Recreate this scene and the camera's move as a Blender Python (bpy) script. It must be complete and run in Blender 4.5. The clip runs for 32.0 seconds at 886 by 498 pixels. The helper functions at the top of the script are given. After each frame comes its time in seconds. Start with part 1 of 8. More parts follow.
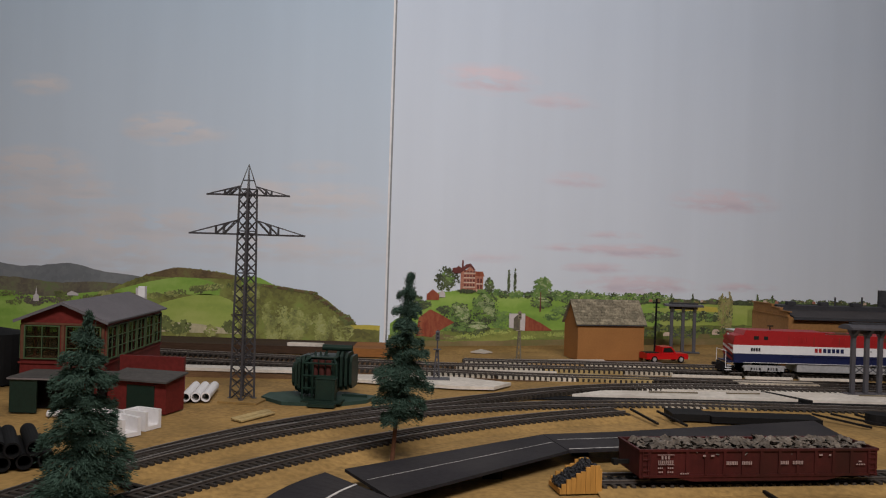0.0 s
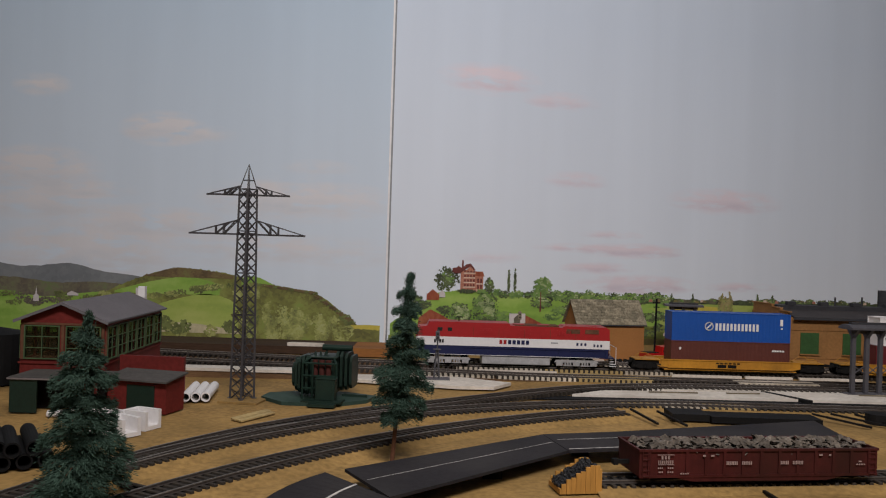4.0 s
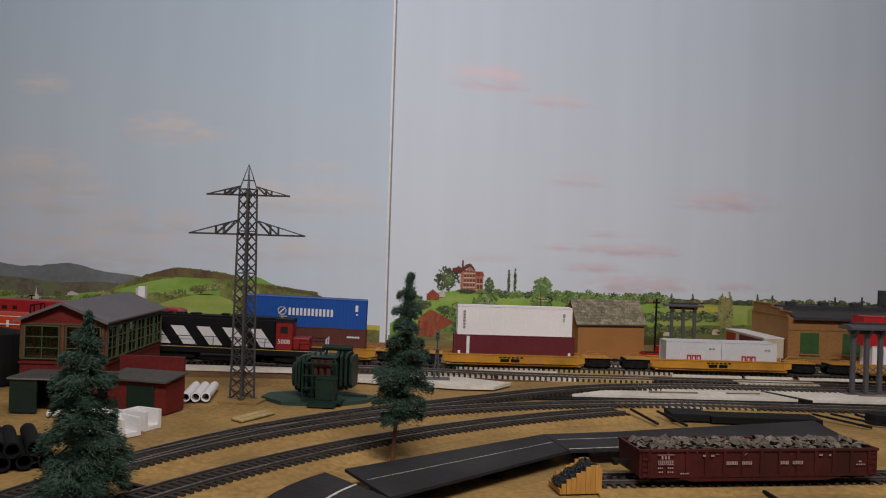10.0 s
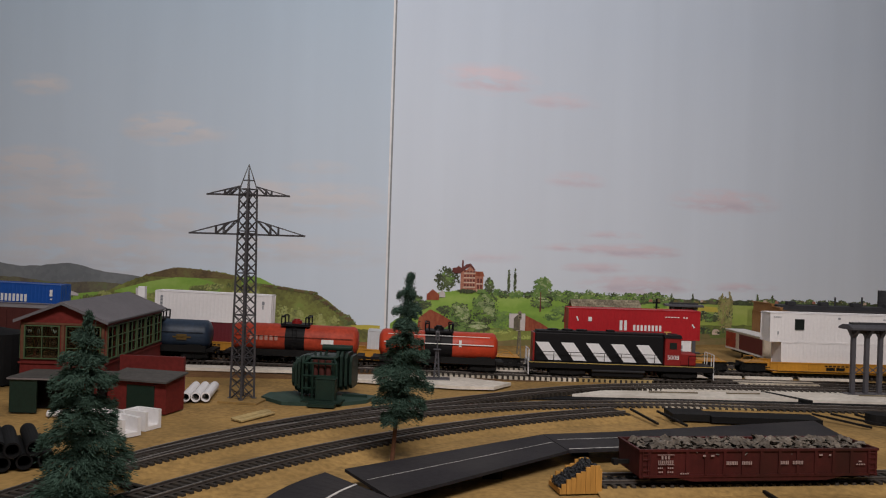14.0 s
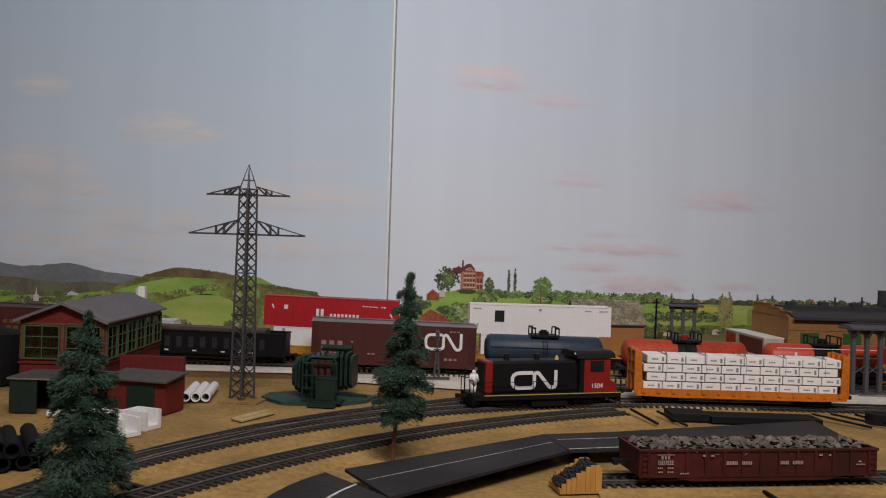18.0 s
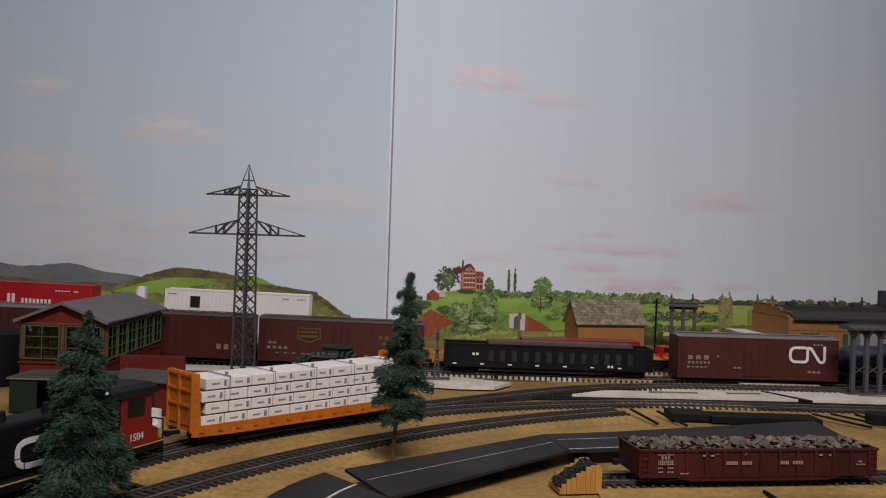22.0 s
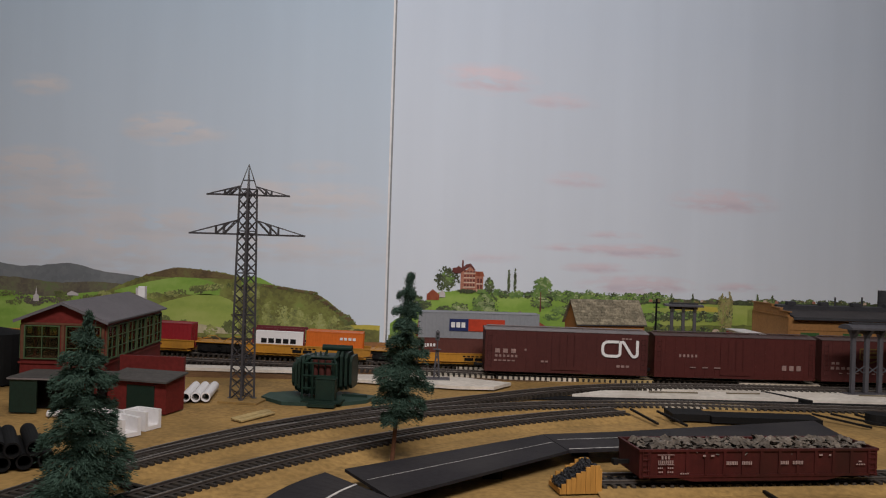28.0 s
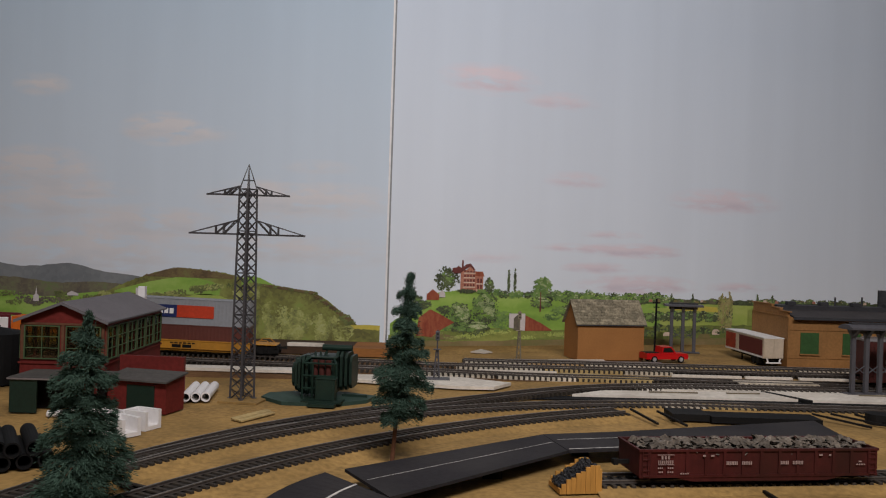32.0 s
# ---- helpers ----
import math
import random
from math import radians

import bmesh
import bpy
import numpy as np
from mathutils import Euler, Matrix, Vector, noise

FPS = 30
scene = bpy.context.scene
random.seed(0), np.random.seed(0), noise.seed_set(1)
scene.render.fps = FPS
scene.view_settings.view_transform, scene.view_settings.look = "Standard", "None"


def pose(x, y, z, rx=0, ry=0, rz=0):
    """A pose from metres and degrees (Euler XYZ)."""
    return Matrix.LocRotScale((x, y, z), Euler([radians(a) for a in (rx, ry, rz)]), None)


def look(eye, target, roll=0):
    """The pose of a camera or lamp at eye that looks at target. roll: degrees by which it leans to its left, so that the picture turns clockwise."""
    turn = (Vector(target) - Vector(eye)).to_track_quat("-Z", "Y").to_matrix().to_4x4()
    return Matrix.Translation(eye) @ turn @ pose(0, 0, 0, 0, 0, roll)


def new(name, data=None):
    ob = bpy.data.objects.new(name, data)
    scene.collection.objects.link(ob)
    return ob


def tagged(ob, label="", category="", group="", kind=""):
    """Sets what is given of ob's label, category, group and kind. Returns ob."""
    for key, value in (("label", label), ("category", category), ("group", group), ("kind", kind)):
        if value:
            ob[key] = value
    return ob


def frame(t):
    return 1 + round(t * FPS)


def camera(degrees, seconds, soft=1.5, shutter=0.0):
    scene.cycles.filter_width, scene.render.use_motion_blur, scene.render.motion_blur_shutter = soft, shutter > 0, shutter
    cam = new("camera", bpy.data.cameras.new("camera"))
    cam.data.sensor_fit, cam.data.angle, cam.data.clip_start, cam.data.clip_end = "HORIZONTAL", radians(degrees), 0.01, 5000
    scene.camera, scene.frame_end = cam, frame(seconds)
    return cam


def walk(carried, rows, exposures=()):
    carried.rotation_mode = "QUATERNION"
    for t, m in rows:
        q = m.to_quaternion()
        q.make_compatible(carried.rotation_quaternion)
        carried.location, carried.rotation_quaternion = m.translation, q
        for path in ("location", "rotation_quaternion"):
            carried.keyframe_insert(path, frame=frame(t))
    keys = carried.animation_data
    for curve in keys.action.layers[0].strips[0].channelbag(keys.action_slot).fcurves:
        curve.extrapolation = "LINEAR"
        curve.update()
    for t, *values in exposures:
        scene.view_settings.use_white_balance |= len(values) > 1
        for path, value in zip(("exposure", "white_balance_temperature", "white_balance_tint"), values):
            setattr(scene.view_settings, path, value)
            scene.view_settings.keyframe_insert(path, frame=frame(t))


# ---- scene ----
# A model railway in HO scale (1:87) on a table before a painted backdrop, three trains passing.
cam = camera(55.2, 32.0, soft=1.12)
EYE = (0.0, 0.0, 0.14)
walk(cam, [(0.0, look(EYE, (0, 1, 0.14), 1.8)), (32.0, look(EYE, (0, 1, 0.14), 1.8))], exposures=[(0.0, 0.0), (32.0, 0.0)])

# ---- light: two added lamps out of view, aimed at the backdrop, stand in for room light ----
world = bpy.data.worlds.new("room_world")
world.use_nodes = True
world.node_tree.nodes["Background"].inputs[0].default_value = (0.75, 0.85, 1.0, 1)
world.node_tree.nodes["Background"].inputs[1].default_value = 0.1
scene.world = world


def unseen_lamp(x, y, z, tilt, w, d, watts, color):
    lamp = bpy.data.lights.new("unseen_lamp", "AREA")
    lamp.shape, lamp.size, lamp.size_y, lamp.energy, lamp.color = "RECTANGLE", w, d, watts, color
    # narrowed beam, so that the corners of the view fall darker
    lamp.spread = 2.4
    ob = new("unseen_lamp", lamp)
    ob.matrix_world = pose(x, y, z, tilt)
    return ob


unseen_lamp(0.15, -0.20, 1.02, 60, 0.7, 0.16, 9.3, (1.0, 0.936, 0.915))
# weaker added fill lamp behind the camera
unseen_lamp(-0.3, -1.70, 1.05, 35, 1.4, 0.3, 2.6, (1.0, 0.936, 0.915))


# ---- materials ----
def mat(name, color, rough=0.6, vary=0.25, scale=60.0, fine=400.0, bump=0.0, metal=0.0, dirt=None, dirt_amount=0.0, island=0.0, obj=0.0, coords="Object", stretch=(1, 1, 1)):
    m = bpy.data.materials.new(name)
    m.use_nodes = True
    nt = m.node_tree
    b = nt.nodes["Principled BSDF"]
    b.inputs["Roughness"].default_value, b.inputs["Metallic"].default_value = rough, metal
    b.inputs["Specular IOR Level"].default_value = 0.22 if rough > 0.54 else 0.4
    tc = nt.nodes.new("ShaderNodeTexCoord")
    mp = nt.nodes.new("ShaderNodeMapping")
    mp.inputs["Scale"].default_value = stretch
    nt.links.new(tc.outputs[coords], mp.inputs[0])
    n1, n2 = nt.nodes.new("ShaderNodeTexNoise"), nt.nodes.new("ShaderNodeTexNoise")
    n1.inputs["Scale"].default_value, n1.inputs["Detail"].default_value = scale, 5
    n2.inputs["Scale"].default_value, n2.inputs["Detail"].default_value = fine, 3
    nt.links.new(mp.outputs[0], n1.inputs["Vector"])
    nt.links.new(mp.outputs[0], n2.inputs["Vector"])
    val = nt.nodes.new("ShaderNodeMath")
    val.operation = "ADD"
    nt.links.new(n1.outputs[0], val.inputs[0])
    nt.links.new(n2.outputs[0], val.inputs[1])
    rng = nt.nodes.new("ShaderNodeMapRange")
    rng.inputs[1].default_value, rng.inputs[2].default_value = 0.65, 1.35
    rng.inputs[3].default_value, rng.inputs[4].default_value = 1 - vary, 1 + vary
    nt.links.new(val.outputs[0], rng.inputs[0])
    last = rng.outputs[0]
    for amount, node, out in ((island, "ShaderNodeNewGeometry", "Random Per Island"), (obj, "ShaderNodeObjectInfo", "Random")):
        if amount:
            g = nt.nodes.new(node)
            r = nt.nodes.new("ShaderNodeMapRange")
            r.inputs[3].default_value, r.inputs[4].default_value = 1 - amount, 1 + amount
            nt.links.new(g.outputs[out], r.inputs[0])
            mu = nt.nodes.new("ShaderNodeMath")
            mu.operation = "MULTIPLY"
            nt.links.new(last, mu.inputs[0])
            nt.links.new(r.outputs[0], mu.inputs[1])
            last = mu.outputs[0]
    mix = nt.nodes.new("ShaderNodeVectorMath")
    mix.operation = "SCALE"
    mix.inputs[0].default_value = color
    nt.links.new(last, mix.inputs["Scale"])
    col = mix.outputs[0]
    if dirt:
        n3 = nt.nodes.new("ShaderNodeTexNoise")
        n3.inputs["Scale"].default_value, n3.inputs["Detail"].default_value = scale * 0.6, 6
        nt.links.new(mp.outputs[0], n3.inputs["Vector"])
        r3 = nt.nodes.new("ShaderNodeMapRange")
        r3.inputs[1].default_value, r3.inputs[2].default_value, r3.inputs[4].default_value = 0.45, 0.75, dirt_amount
        nt.links.new(n3.outputs[0], r3.inputs[0])
        mx = nt.nodes.new("ShaderNodeMix")
        mx.data_type = "RGBA"
        nt.links.new(r3.outputs[0], mx.inputs[0])
        nt.links.new(col, mx.inputs[6])
        mx.inputs[7].default_value = (*dirt, 1)
        col = mx.outputs[2]
    nt.links.new(col, b.inputs["Base Color"])
    if bump:
        bp = nt.nodes.new("ShaderNodeBump")
        bp.inputs["Strength"].default_value, bp.inputs["Distance"].default_value = bump, 0.001
        nt.links.new(val.outputs[0], bp.inputs["Height"])
        nt.links.new(bp.outputs[0], b.inputs["Normal"])
    return m


SAND = mat("sand_paint", (0.330, 0.205, 0.072), 0.9, 0.40, 17, 240, 0.4, dirt=(0.185, 0.120, 0.045), dirt_amount=0.8)
PLY = mat("raw_plywood", (0.44, 0.295, 0.145), 0.8, 0.25, 12, 260, 0.1, stretch=(1, 6, 1), dirt=(0.30, 0.19, 0.09), dirt_amount=0.5)
PLASTER = mat("wall_plaster", (0.42, 0.41, 0.39), 0.9, 0.06, 4, 60, 0.1)
CARPET = mat("grey_carpet", (0.16, 0.15, 0.15), 0.95, 0.2, 8, 300, 0.4)
CARD = mat("dirty_card", (0.56, 0.50, 0.41), 0.85, 0.35, 30, 160, 0.1, dirt=(0.24, 0.18, 0.11), dirt_amount=0.8)
PALE_WOOD = mat("pale_yellow_wood", (0.44, 0.33, 0.15), 0.8, 0.3, 20, 240, 0.1, dirt=(0.30, 0.21, 0.10), dirt_amount=0.6)
FOAM = mat("white_board", (0.68, 0.63, 0.56), 0.8, 0.2, 20, 200, 0.1, dirt=(0.36, 0.30, 0.24), dirt_amount=0.7)
TIE = mat("tie_plastic", (0.038, 0.032, 0.027), 0.8, 0.35, 60, 500, 0.1, island=0.3, dirt=(0.070, 0.055, 0.038), dirt_amount=0.5)
TIE_OLD = mat("tie_dusty", (0.20, 0.17, 0.12), 0.8, 0.3, 60, 500, 0.1, island=0.5)
RAIL_SIDE = mat("rail_side_brown", (0.050, 0.041, 0.036), 0.6, 0.3, 60, 400)
ORANGE_WOOD = mat("orange_brown_wood", (0.30, 0.125, 0.035), 0.8, 0.35, 14, 260, 0.1, stretch=(0.4, 6, 3), dirt=(0.14, 0.07, 0.03), dirt_amount=0.6)
BED = mat("stained_plywood", (0.15, 0.085, 0.042), 0.8, 0.4, 14, 260, 0.1, stretch=(0.4, 6, 3), dirt=(0.06, 0.035, 0.02), dirt_amount=0.6)
RAIL = mat("rail_metal", (0.26, 0.235, 0.215), 0.42, 0.45, 30, 300, 0.0, metal=0.55, dirt=(0.07, 0.055, 0.045), dirt_amount=0.8)
ROAD = mat("road_card", (0.022, 0.020, 0.023), 0.85, 0.3, 25, 350, 0.15, dirt=(0.055, 0.050, 0.048), dirt_amount=0.5)
WHITE_LINE = mat("white_line", (0.46, 0.44, 0.42), 0.7, 0.4, 60, 300)
BRICK_RED = mat("red_wall_plastic", (0.140, 0.019, 0.016), 0.65, 0.25, 40, 300, 0.1)
GREY_ROOF = mat("grey_roof", (0.145, 0.135, 0.145), 0.8, 0.15, 30, 300, 0.1)
FELT = mat("charcoal_felt", (0.055, 0.050, 0.052), 0.85, 0.25, 30, 300, 0.1)
SHED_ROOF = mat("dark_felt_roof", (0.082, 0.076, 0.072), 0.85, 0.25, 40, 300, 0.15)
GREEN_DARK = mat("dark_green_plastic", (0.008, 0.023, 0.016), 0.5, 0.25, 50, 300, 0.1)
GREEN_DOOR = mat("green_door_paint", (0.038, 0.092, 0.030), 0.6, 0.2, 50, 300)
GREEN_MID = mat("mid_green_plastic", (0.011, 0.028, 0.020), 0.55, 0.25, 50, 300, 0.1)
GREEN_BASE = mat("grey_green_base", (0.030, 0.058, 0.046), 0.7, 0.25, 40, 300, 0.1)
CORE_RED = mat("coil_red", (0.075, 0.022, 0.018), 0.6, 0.3, 60, 300)
SASH = mat("green_sash", (0.066, 0.105, 0.050), 0.6, 0.2, 60, 300)
DARK_GLASS = mat("dark_window", (0.006, 0.010, 0.008), 0.5, 0.2, 60, 300)
GLASS = bpy.data.materials.new("thin_window_glass")
GLASS.use_nodes = True
gn = GLASS.node_tree
gn.nodes.remove(gn.nodes["Principled BSDF"])
clear, shine, both = gn.nodes.new("ShaderNodeBsdfTransparent"), gn.nodes.new("ShaderNodeBsdfGlossy"), gn.nodes.new("ShaderNodeMixShader")
clear.inputs[0].default_value, shine.inputs["Roughness"].default_value, both.inputs[0].default_value = (0.62, 0.66, 0.62, 1), 0.15, 0.05
gn.links.new(clear.outputs[0], both.inputs[1])
gn.links.new(shine.outputs[0], both.inputs[2])
gn.links.new(both.outputs[0], gn.nodes["Material Output"].inputs[0])
TAN_WALL = mat("tan_wall", (0.285, 0.142, 0.050), 0.7, 0.2, 30, 300, 0.05)
ORANGE_WALL = mat("orange_brick_card", (0.345, 0.155, 0.050), 0.75, 0.14, 30, 500, 0.1)
STONE_ROOF = mat("stone_shingle", (0.235, 0.205, 0.145), 0.9, 0.55, 75, 420, 0.6, obj=0.30)
TAR = mat("tar_roof", (0.040, 0.040, 0.045), 0.7, 0.25, 40, 300, 0.1)
STEEL = mat("grey_plastic_lattice", (0.074, 0.072, 0.082), 0.5, 0.15, 50, 300)
PYLON_M = mat("dark_grey_lattice", (0.045, 0.042, 0.046), 0.5, 0.2, 50, 300)
WHITE_P = mat("white_plastic", (0.78, 0.76, 0.76), 0.45, 0.06, 30, 300)
BLACK_P = mat("black_plastic", (0.0045, 0.0045, 0.005), 0.8, 0.25, 50, 300)
BLACK_M = mat("black_underframe", (0.008, 0.0075, 0.0075), 0.75, 0.3, 80, 500, 0.1)
WOODM = mat("yellow_wood", (0.48, 0.245, 0.058), 0.7, 0.25, 60, 400, 0.1, stretch=(1, 1, 0.2))
COALM = mat("coal", (0.014, 0.014, 0.016), 0.5, 0.5, 200, 800, 0.6)
SCRAP = mat("grey_scrap", (0.130, 0.108, 0.088), 0.55, 0.45, 160, 700, 0.5, metal=0.1, island=0.35)
GOND = mat("oxide_red_paint", (0.066, 0.012, 0.011), 0.6, 0.3, 40, 300, 0.05, dirt=(0.026, 0.011, 0.008), dirt_amount=0.8, stretch=(1, 1, 0.4))
BOX_BROWN = mat("boxcar_brown", (0.070, 0.020, 0.018), 0.55, 0.15, 40, 300, 0.05)
BOX_RED = mat("boxcar_red_brown", (0.070, 0.016, 0.014), 0.55, 0.15, 40, 300, 0.05)
PANEL_DULL = mat("dull_grey_sheet", (0.028, 0.028, 0.031), 0.6, 0.3, 60, 300)
ROOF_DARK = mat("car_roof_dark", (0.080, 0.050, 0.046), 0.55, 0.2, 40, 300)
ROOF_GREY = mat("car_roof_grey", (0.21, 0.185, 0.185), 0.5, 0.15, 40, 300, metal=0.2)
CONT_BLUE = mat("container_blue", (0.010, 0.075, 0.34), 0.45, 0.08, 30, 300)
NAVY = mat("navy_panel", (0.010, 0.020, 0.095), 0.5, 0.1, 30, 300)
CONT_BROWN = mat("container_brown", (0.105, 0.030, 0.022), 0.5, 0.12, 30, 300)
CONT_MAROON = mat("container_maroon", (0.120, 0.014, 0.020), 0.5, 0.12, 30, 300)
CONT_RED = mat("container_red", (0.40, 0.012, 0.018), 0.45, 0.1, 30, 300)
CONT_RED_DARK = mat("container_dark_red", (0.25, 0.012, 0.018), 0.5, 0.15, 30, 300)
CONT_GREY = mat("container_grey", (0.24, 0.25, 0.27), 0.5, 0.1, 30, 300)
CONT_WHITE = mat("container_white", (0.78, 0.75, 0.75), 0.45, 0.05, 30, 300)
CONT_PALE = mat("container_pale_grey", (0.56, 0.565, 0.58), 0.5, 0.07, 30, 300)
CONT_ORANGE = mat("container_orange", (0.62, 0.14, 0.015), 0.5, 0.1, 30, 300)
YELLOW = mat("well_car_yellow", (0.52, 0.24, 0.025), 0.5, 0.18, 40, 300, dirt=(0.16, 0.08, 0.02), dirt_amount=0.5)
LOCO_RED = mat("engine_red", (0.34, 0.014, 0.016), 0.45, 0.1, 40, 300)
LOCO_WHITE = mat("engine_white", (0.74, 0.73, 0.74), 0.45, 0.06, 40, 300)
LOCO_BLUE = mat("engine_blue", (0.010, 0.015, 0.065), 0.45, 0.1, 40, 300)
LOCO_BLACK = mat("engine_black", (0.0055, 0.005, 0.006), 0.6, 0.2, 40, 300)
CAB_RED = mat("cab_red", (0.235, 0.013, 0.012), 0.45, 0.1, 40, 300)
SILVER = mat("silver_truck", (0.44, 0.44, 0.45), 0.45, 0.2, 60, 400, metal=0.3)
TANK_ORANGE = mat("tank_orange", (0.46, 0.045, 0.016), 0.45, 0.2, 40, 300)
TANK_OLD = mat("faded_tank_orange", (0.40, 0.052, 0.025), 0.55, 0.3, 40, 300)
TANK_BLUE = mat("tank_blue", (0.022, 0.038, 0.068), 0.5, 0.3, 40, 300)
FLAT_ORANGE = mat("flatcar_orange", (0.52, 0.145, 0.012), 0.5, 0.25, 40, 300)
LUMBER = mat("lumber_wrap", (0.80, 0.76, 0.73), 0.6, 0.06, 40, 300, island=0.05)
GAP_DARK = mat("dark_gap_fill", (0.05, 0.045, 0.045), 0.6, 0.2, 60, 300)
BRASS = mat("brass_yellow", (0.50, 0.36, 0.10), 0.5, 0.15, 60, 300)
LETTER = mat("white_lettering", (0.72, 0.71, 0.70), 0.6, 0.1, 80, 400)
LETTER_OLD = mat("worn_lettering", (0.26, 0.17, 0.155), 0.7, 0.3, 80, 400)
LETTER_PALE = mat("faded_white_lettering", (0.33, 0.24, 0.225), 0.7, 0.3, 80, 400)
LETTER_FADED = mat("faded_pink_lettering", (0.50, 0.27, 0.22), 0.7, 0.3, 80, 400)
LETTER_Y = mat("yellow_lettering", (0.12, 0.075, 0.024), 0.6, 0.15, 80, 400)
PICKUP = mat("pickup_red", (0.52, 0.010, 0.012), 0.3, 0.08, 40, 300)
TRAILER_CREAM = mat("trailer_cream", (0.52, 0.43, 0.33), 0.5, 0.12, 40, 300)
TRAIL_RED = mat("trailer_red", (0.34, 0.035, 0.020), 0.5, 0.3, 60, 300)
NEEDLE = mat("conifer_green", (0.052, 0.090, 0.068), 1.0, 0.35, 70, 300, island=0.22)
NEEDLE.node_tree.nodes["Principled BSDF"].inputs["Specular IOR Level"].default_value = 0.05
DARK_PLANK = mat("dark_stained_plank", (0.052, 0.030, 0.019), 0.8, 0.4, 14, 260, 0.1, stretch=(0.4, 6, 3))
BARK = mat("conifer_trunk", (0.12, 0.055, 0.032), 0.85, 0.3, 80, 400)


def brush(name, colors, dab=420.0, patchy=22.0, rough=0.85, cells=0.42, stretch=(1, 1, 1)):
    """Brushwork: small dabs of several colours, gathered in larger light and dark patches."""
    m = bpy.data.materials.new(name)
    m.use_nodes = True
    nt = m.node_tree
    b = nt.nodes["Principled BSDF"]
    b.inputs["Roughness"].default_value = rough
    tc = nt.nodes.new("ShaderNodeTexCoord")
    wob = nt.nodes.new("ShaderNodeTexNoise")
    wob.inputs["Scale"].default_value, wob.inputs["Detail"].default_value = dab * 0.7, 2
    nt.links.new(tc.outputs["Object"], wob.inputs["Vector"])
    bend = nt.nodes.new("ShaderNodeVectorMath")
    bend.operation = "MULTIPLY_ADD"
    nt.links.new(wob.outputs[1], bend.inputs[0])
    bend.inputs[1].default_value = (1.4 / dab, 1.4 / dab, 1.4 / dab)
    nt.links.new(tc.outputs["Object"], bend.inputs[2])
    cell = nt.nodes.new("ShaderNodeTexVoronoi")
    cell.inputs["Scale"].default_value = dab
    nt.links.new(bend.outputs[0], cell.inputs["Vector"])
    sep = nt.nodes.new("ShaderNodeSeparateColor")
    nt.links.new(cell.outputs["Color"], sep.inputs[0])
    big = nt.nodes.new("ShaderNodeTexNoise")
    big.inputs["Scale"].default_value, big.inputs["Detail"].default_value = patchy, 5
    drag = nt.nodes.new("ShaderNodeMapping")
    drag.inputs["Scale"].default_value = stretch
    nt.links.new(tc.outputs["Object"], drag.inputs[0])
    nt.links.new(drag.outputs[0], big.inputs["Vector"])
    wide = nt.nodes.new("ShaderNodeMapRange")
    wide.inputs[1].default_value, wide.inputs[2].default_value, wide.inputs[3].default_value, wide.inputs[4].default_value = 0.3, 0.7, 0.28 - 0.95 * cells, 1.14 - cells
    nt.links.new(big.outputs[0], wide.inputs[0])
    add = nt.nodes.new("ShaderNodeMath")
    add.operation = "MULTIPLY_ADD"
    nt.links.new(sep.outputs[0], add.inputs[0])
    add.inputs[1].default_value = cells
    nt.links.new(wide.outputs[0], add.inputs[2])
    ramp = nt.nodes.new("ShaderNodeValToRGB")
    nt.links.new(add.outputs[0], ramp.inputs[0])
    e = ramp.color_ramp.elements
    while len(e) < len(colors):
        e.new(0.5)
    for i, c in enumerate(colors):
        e[i].position, e[i].color = i / (len(colors) - 1), (*c, 1)
    nt.links.new(ramp.outputs[0], b.inputs["Base Color"])
    return m


# ---- builders ----
def part(name, bm, material, parent=None, label="", smooth=False):
    me = bpy.data.meshes.new(name)
    bm.to_mesh(me)
    bm.free()
    me.materials.append(material)
    if smooth:
        for p in me.polygons:
            p.use_smooth = True
    ob = new(name, me)
    if parent is not None:
        ob.parent = parent
    if label:
        tagged(ob, label)
    return ob


def thing(name, label, category, m=None, group="", kind=""):
    ob = new(name)
    ob.empty_display_size = 0.01
    tagged(ob, label, category, group, kind)
    if m is not None:
        ob.matrix_world = m
    return ob


def box(bm, x0, x1, y0, y1, z0, z1, bev=0.0):
    vs = [bm.verts.new((x, y, z)) for x in (x0, x1) for y in (y0, y1) for z in (z0, z1)]
    faces = [bm.faces.new([vs[i] for i in f]) for f in ((0, 1, 3, 2), (4, 6, 7, 5), (0, 4, 5, 1), (2, 3, 7, 6), (0, 2, 6, 4), (1, 5, 7, 3))]
    if bev:
        edges = {e for f in faces for e in f.edges}
        bmesh.ops.bevel(bm, geom=list(edges), offset=bev, segments=2, affect="EDGES", profile=0.5)
    return bm


def bx(x0, x1, y0, y1, z0, z1, bev=0.0):
    return box(bmesh.new(), x0, x1, y0, y1, z0, z1, bev)


def rod(bm, a, b, r, n=8, r2=None):
    a, b = Vector(a), Vector(b)
    d = b - a
    q = d.to_track_quat("Z", "Y").to_matrix()
    r2 = r if r2 is None else r2
    rings = []
    for p, rr in ((a, r), (b, r2)):
        rings.append([bm.verts.new(p + q @ Vector((rr * math.cos(2 * math.pi * (i + 0.5) / n), rr * math.sin(2 * math.pi * (i + 0.5) / n), 0))) for i in range(n)])
    for i in range(n):
        j = (i + 1) % n
        bm.faces.new((rings[0][i], rings[0][j], rings[1][j], rings[1][i]))
    bm.faces.new(rings[0][::-1])
    bm.faces.new(rings[1])
    return bm


def rods(pairs, r, n=6):
    bm = bmesh.new()
    for a, b in pairs:
        rod(bm, a, b, r, n)
    return bm


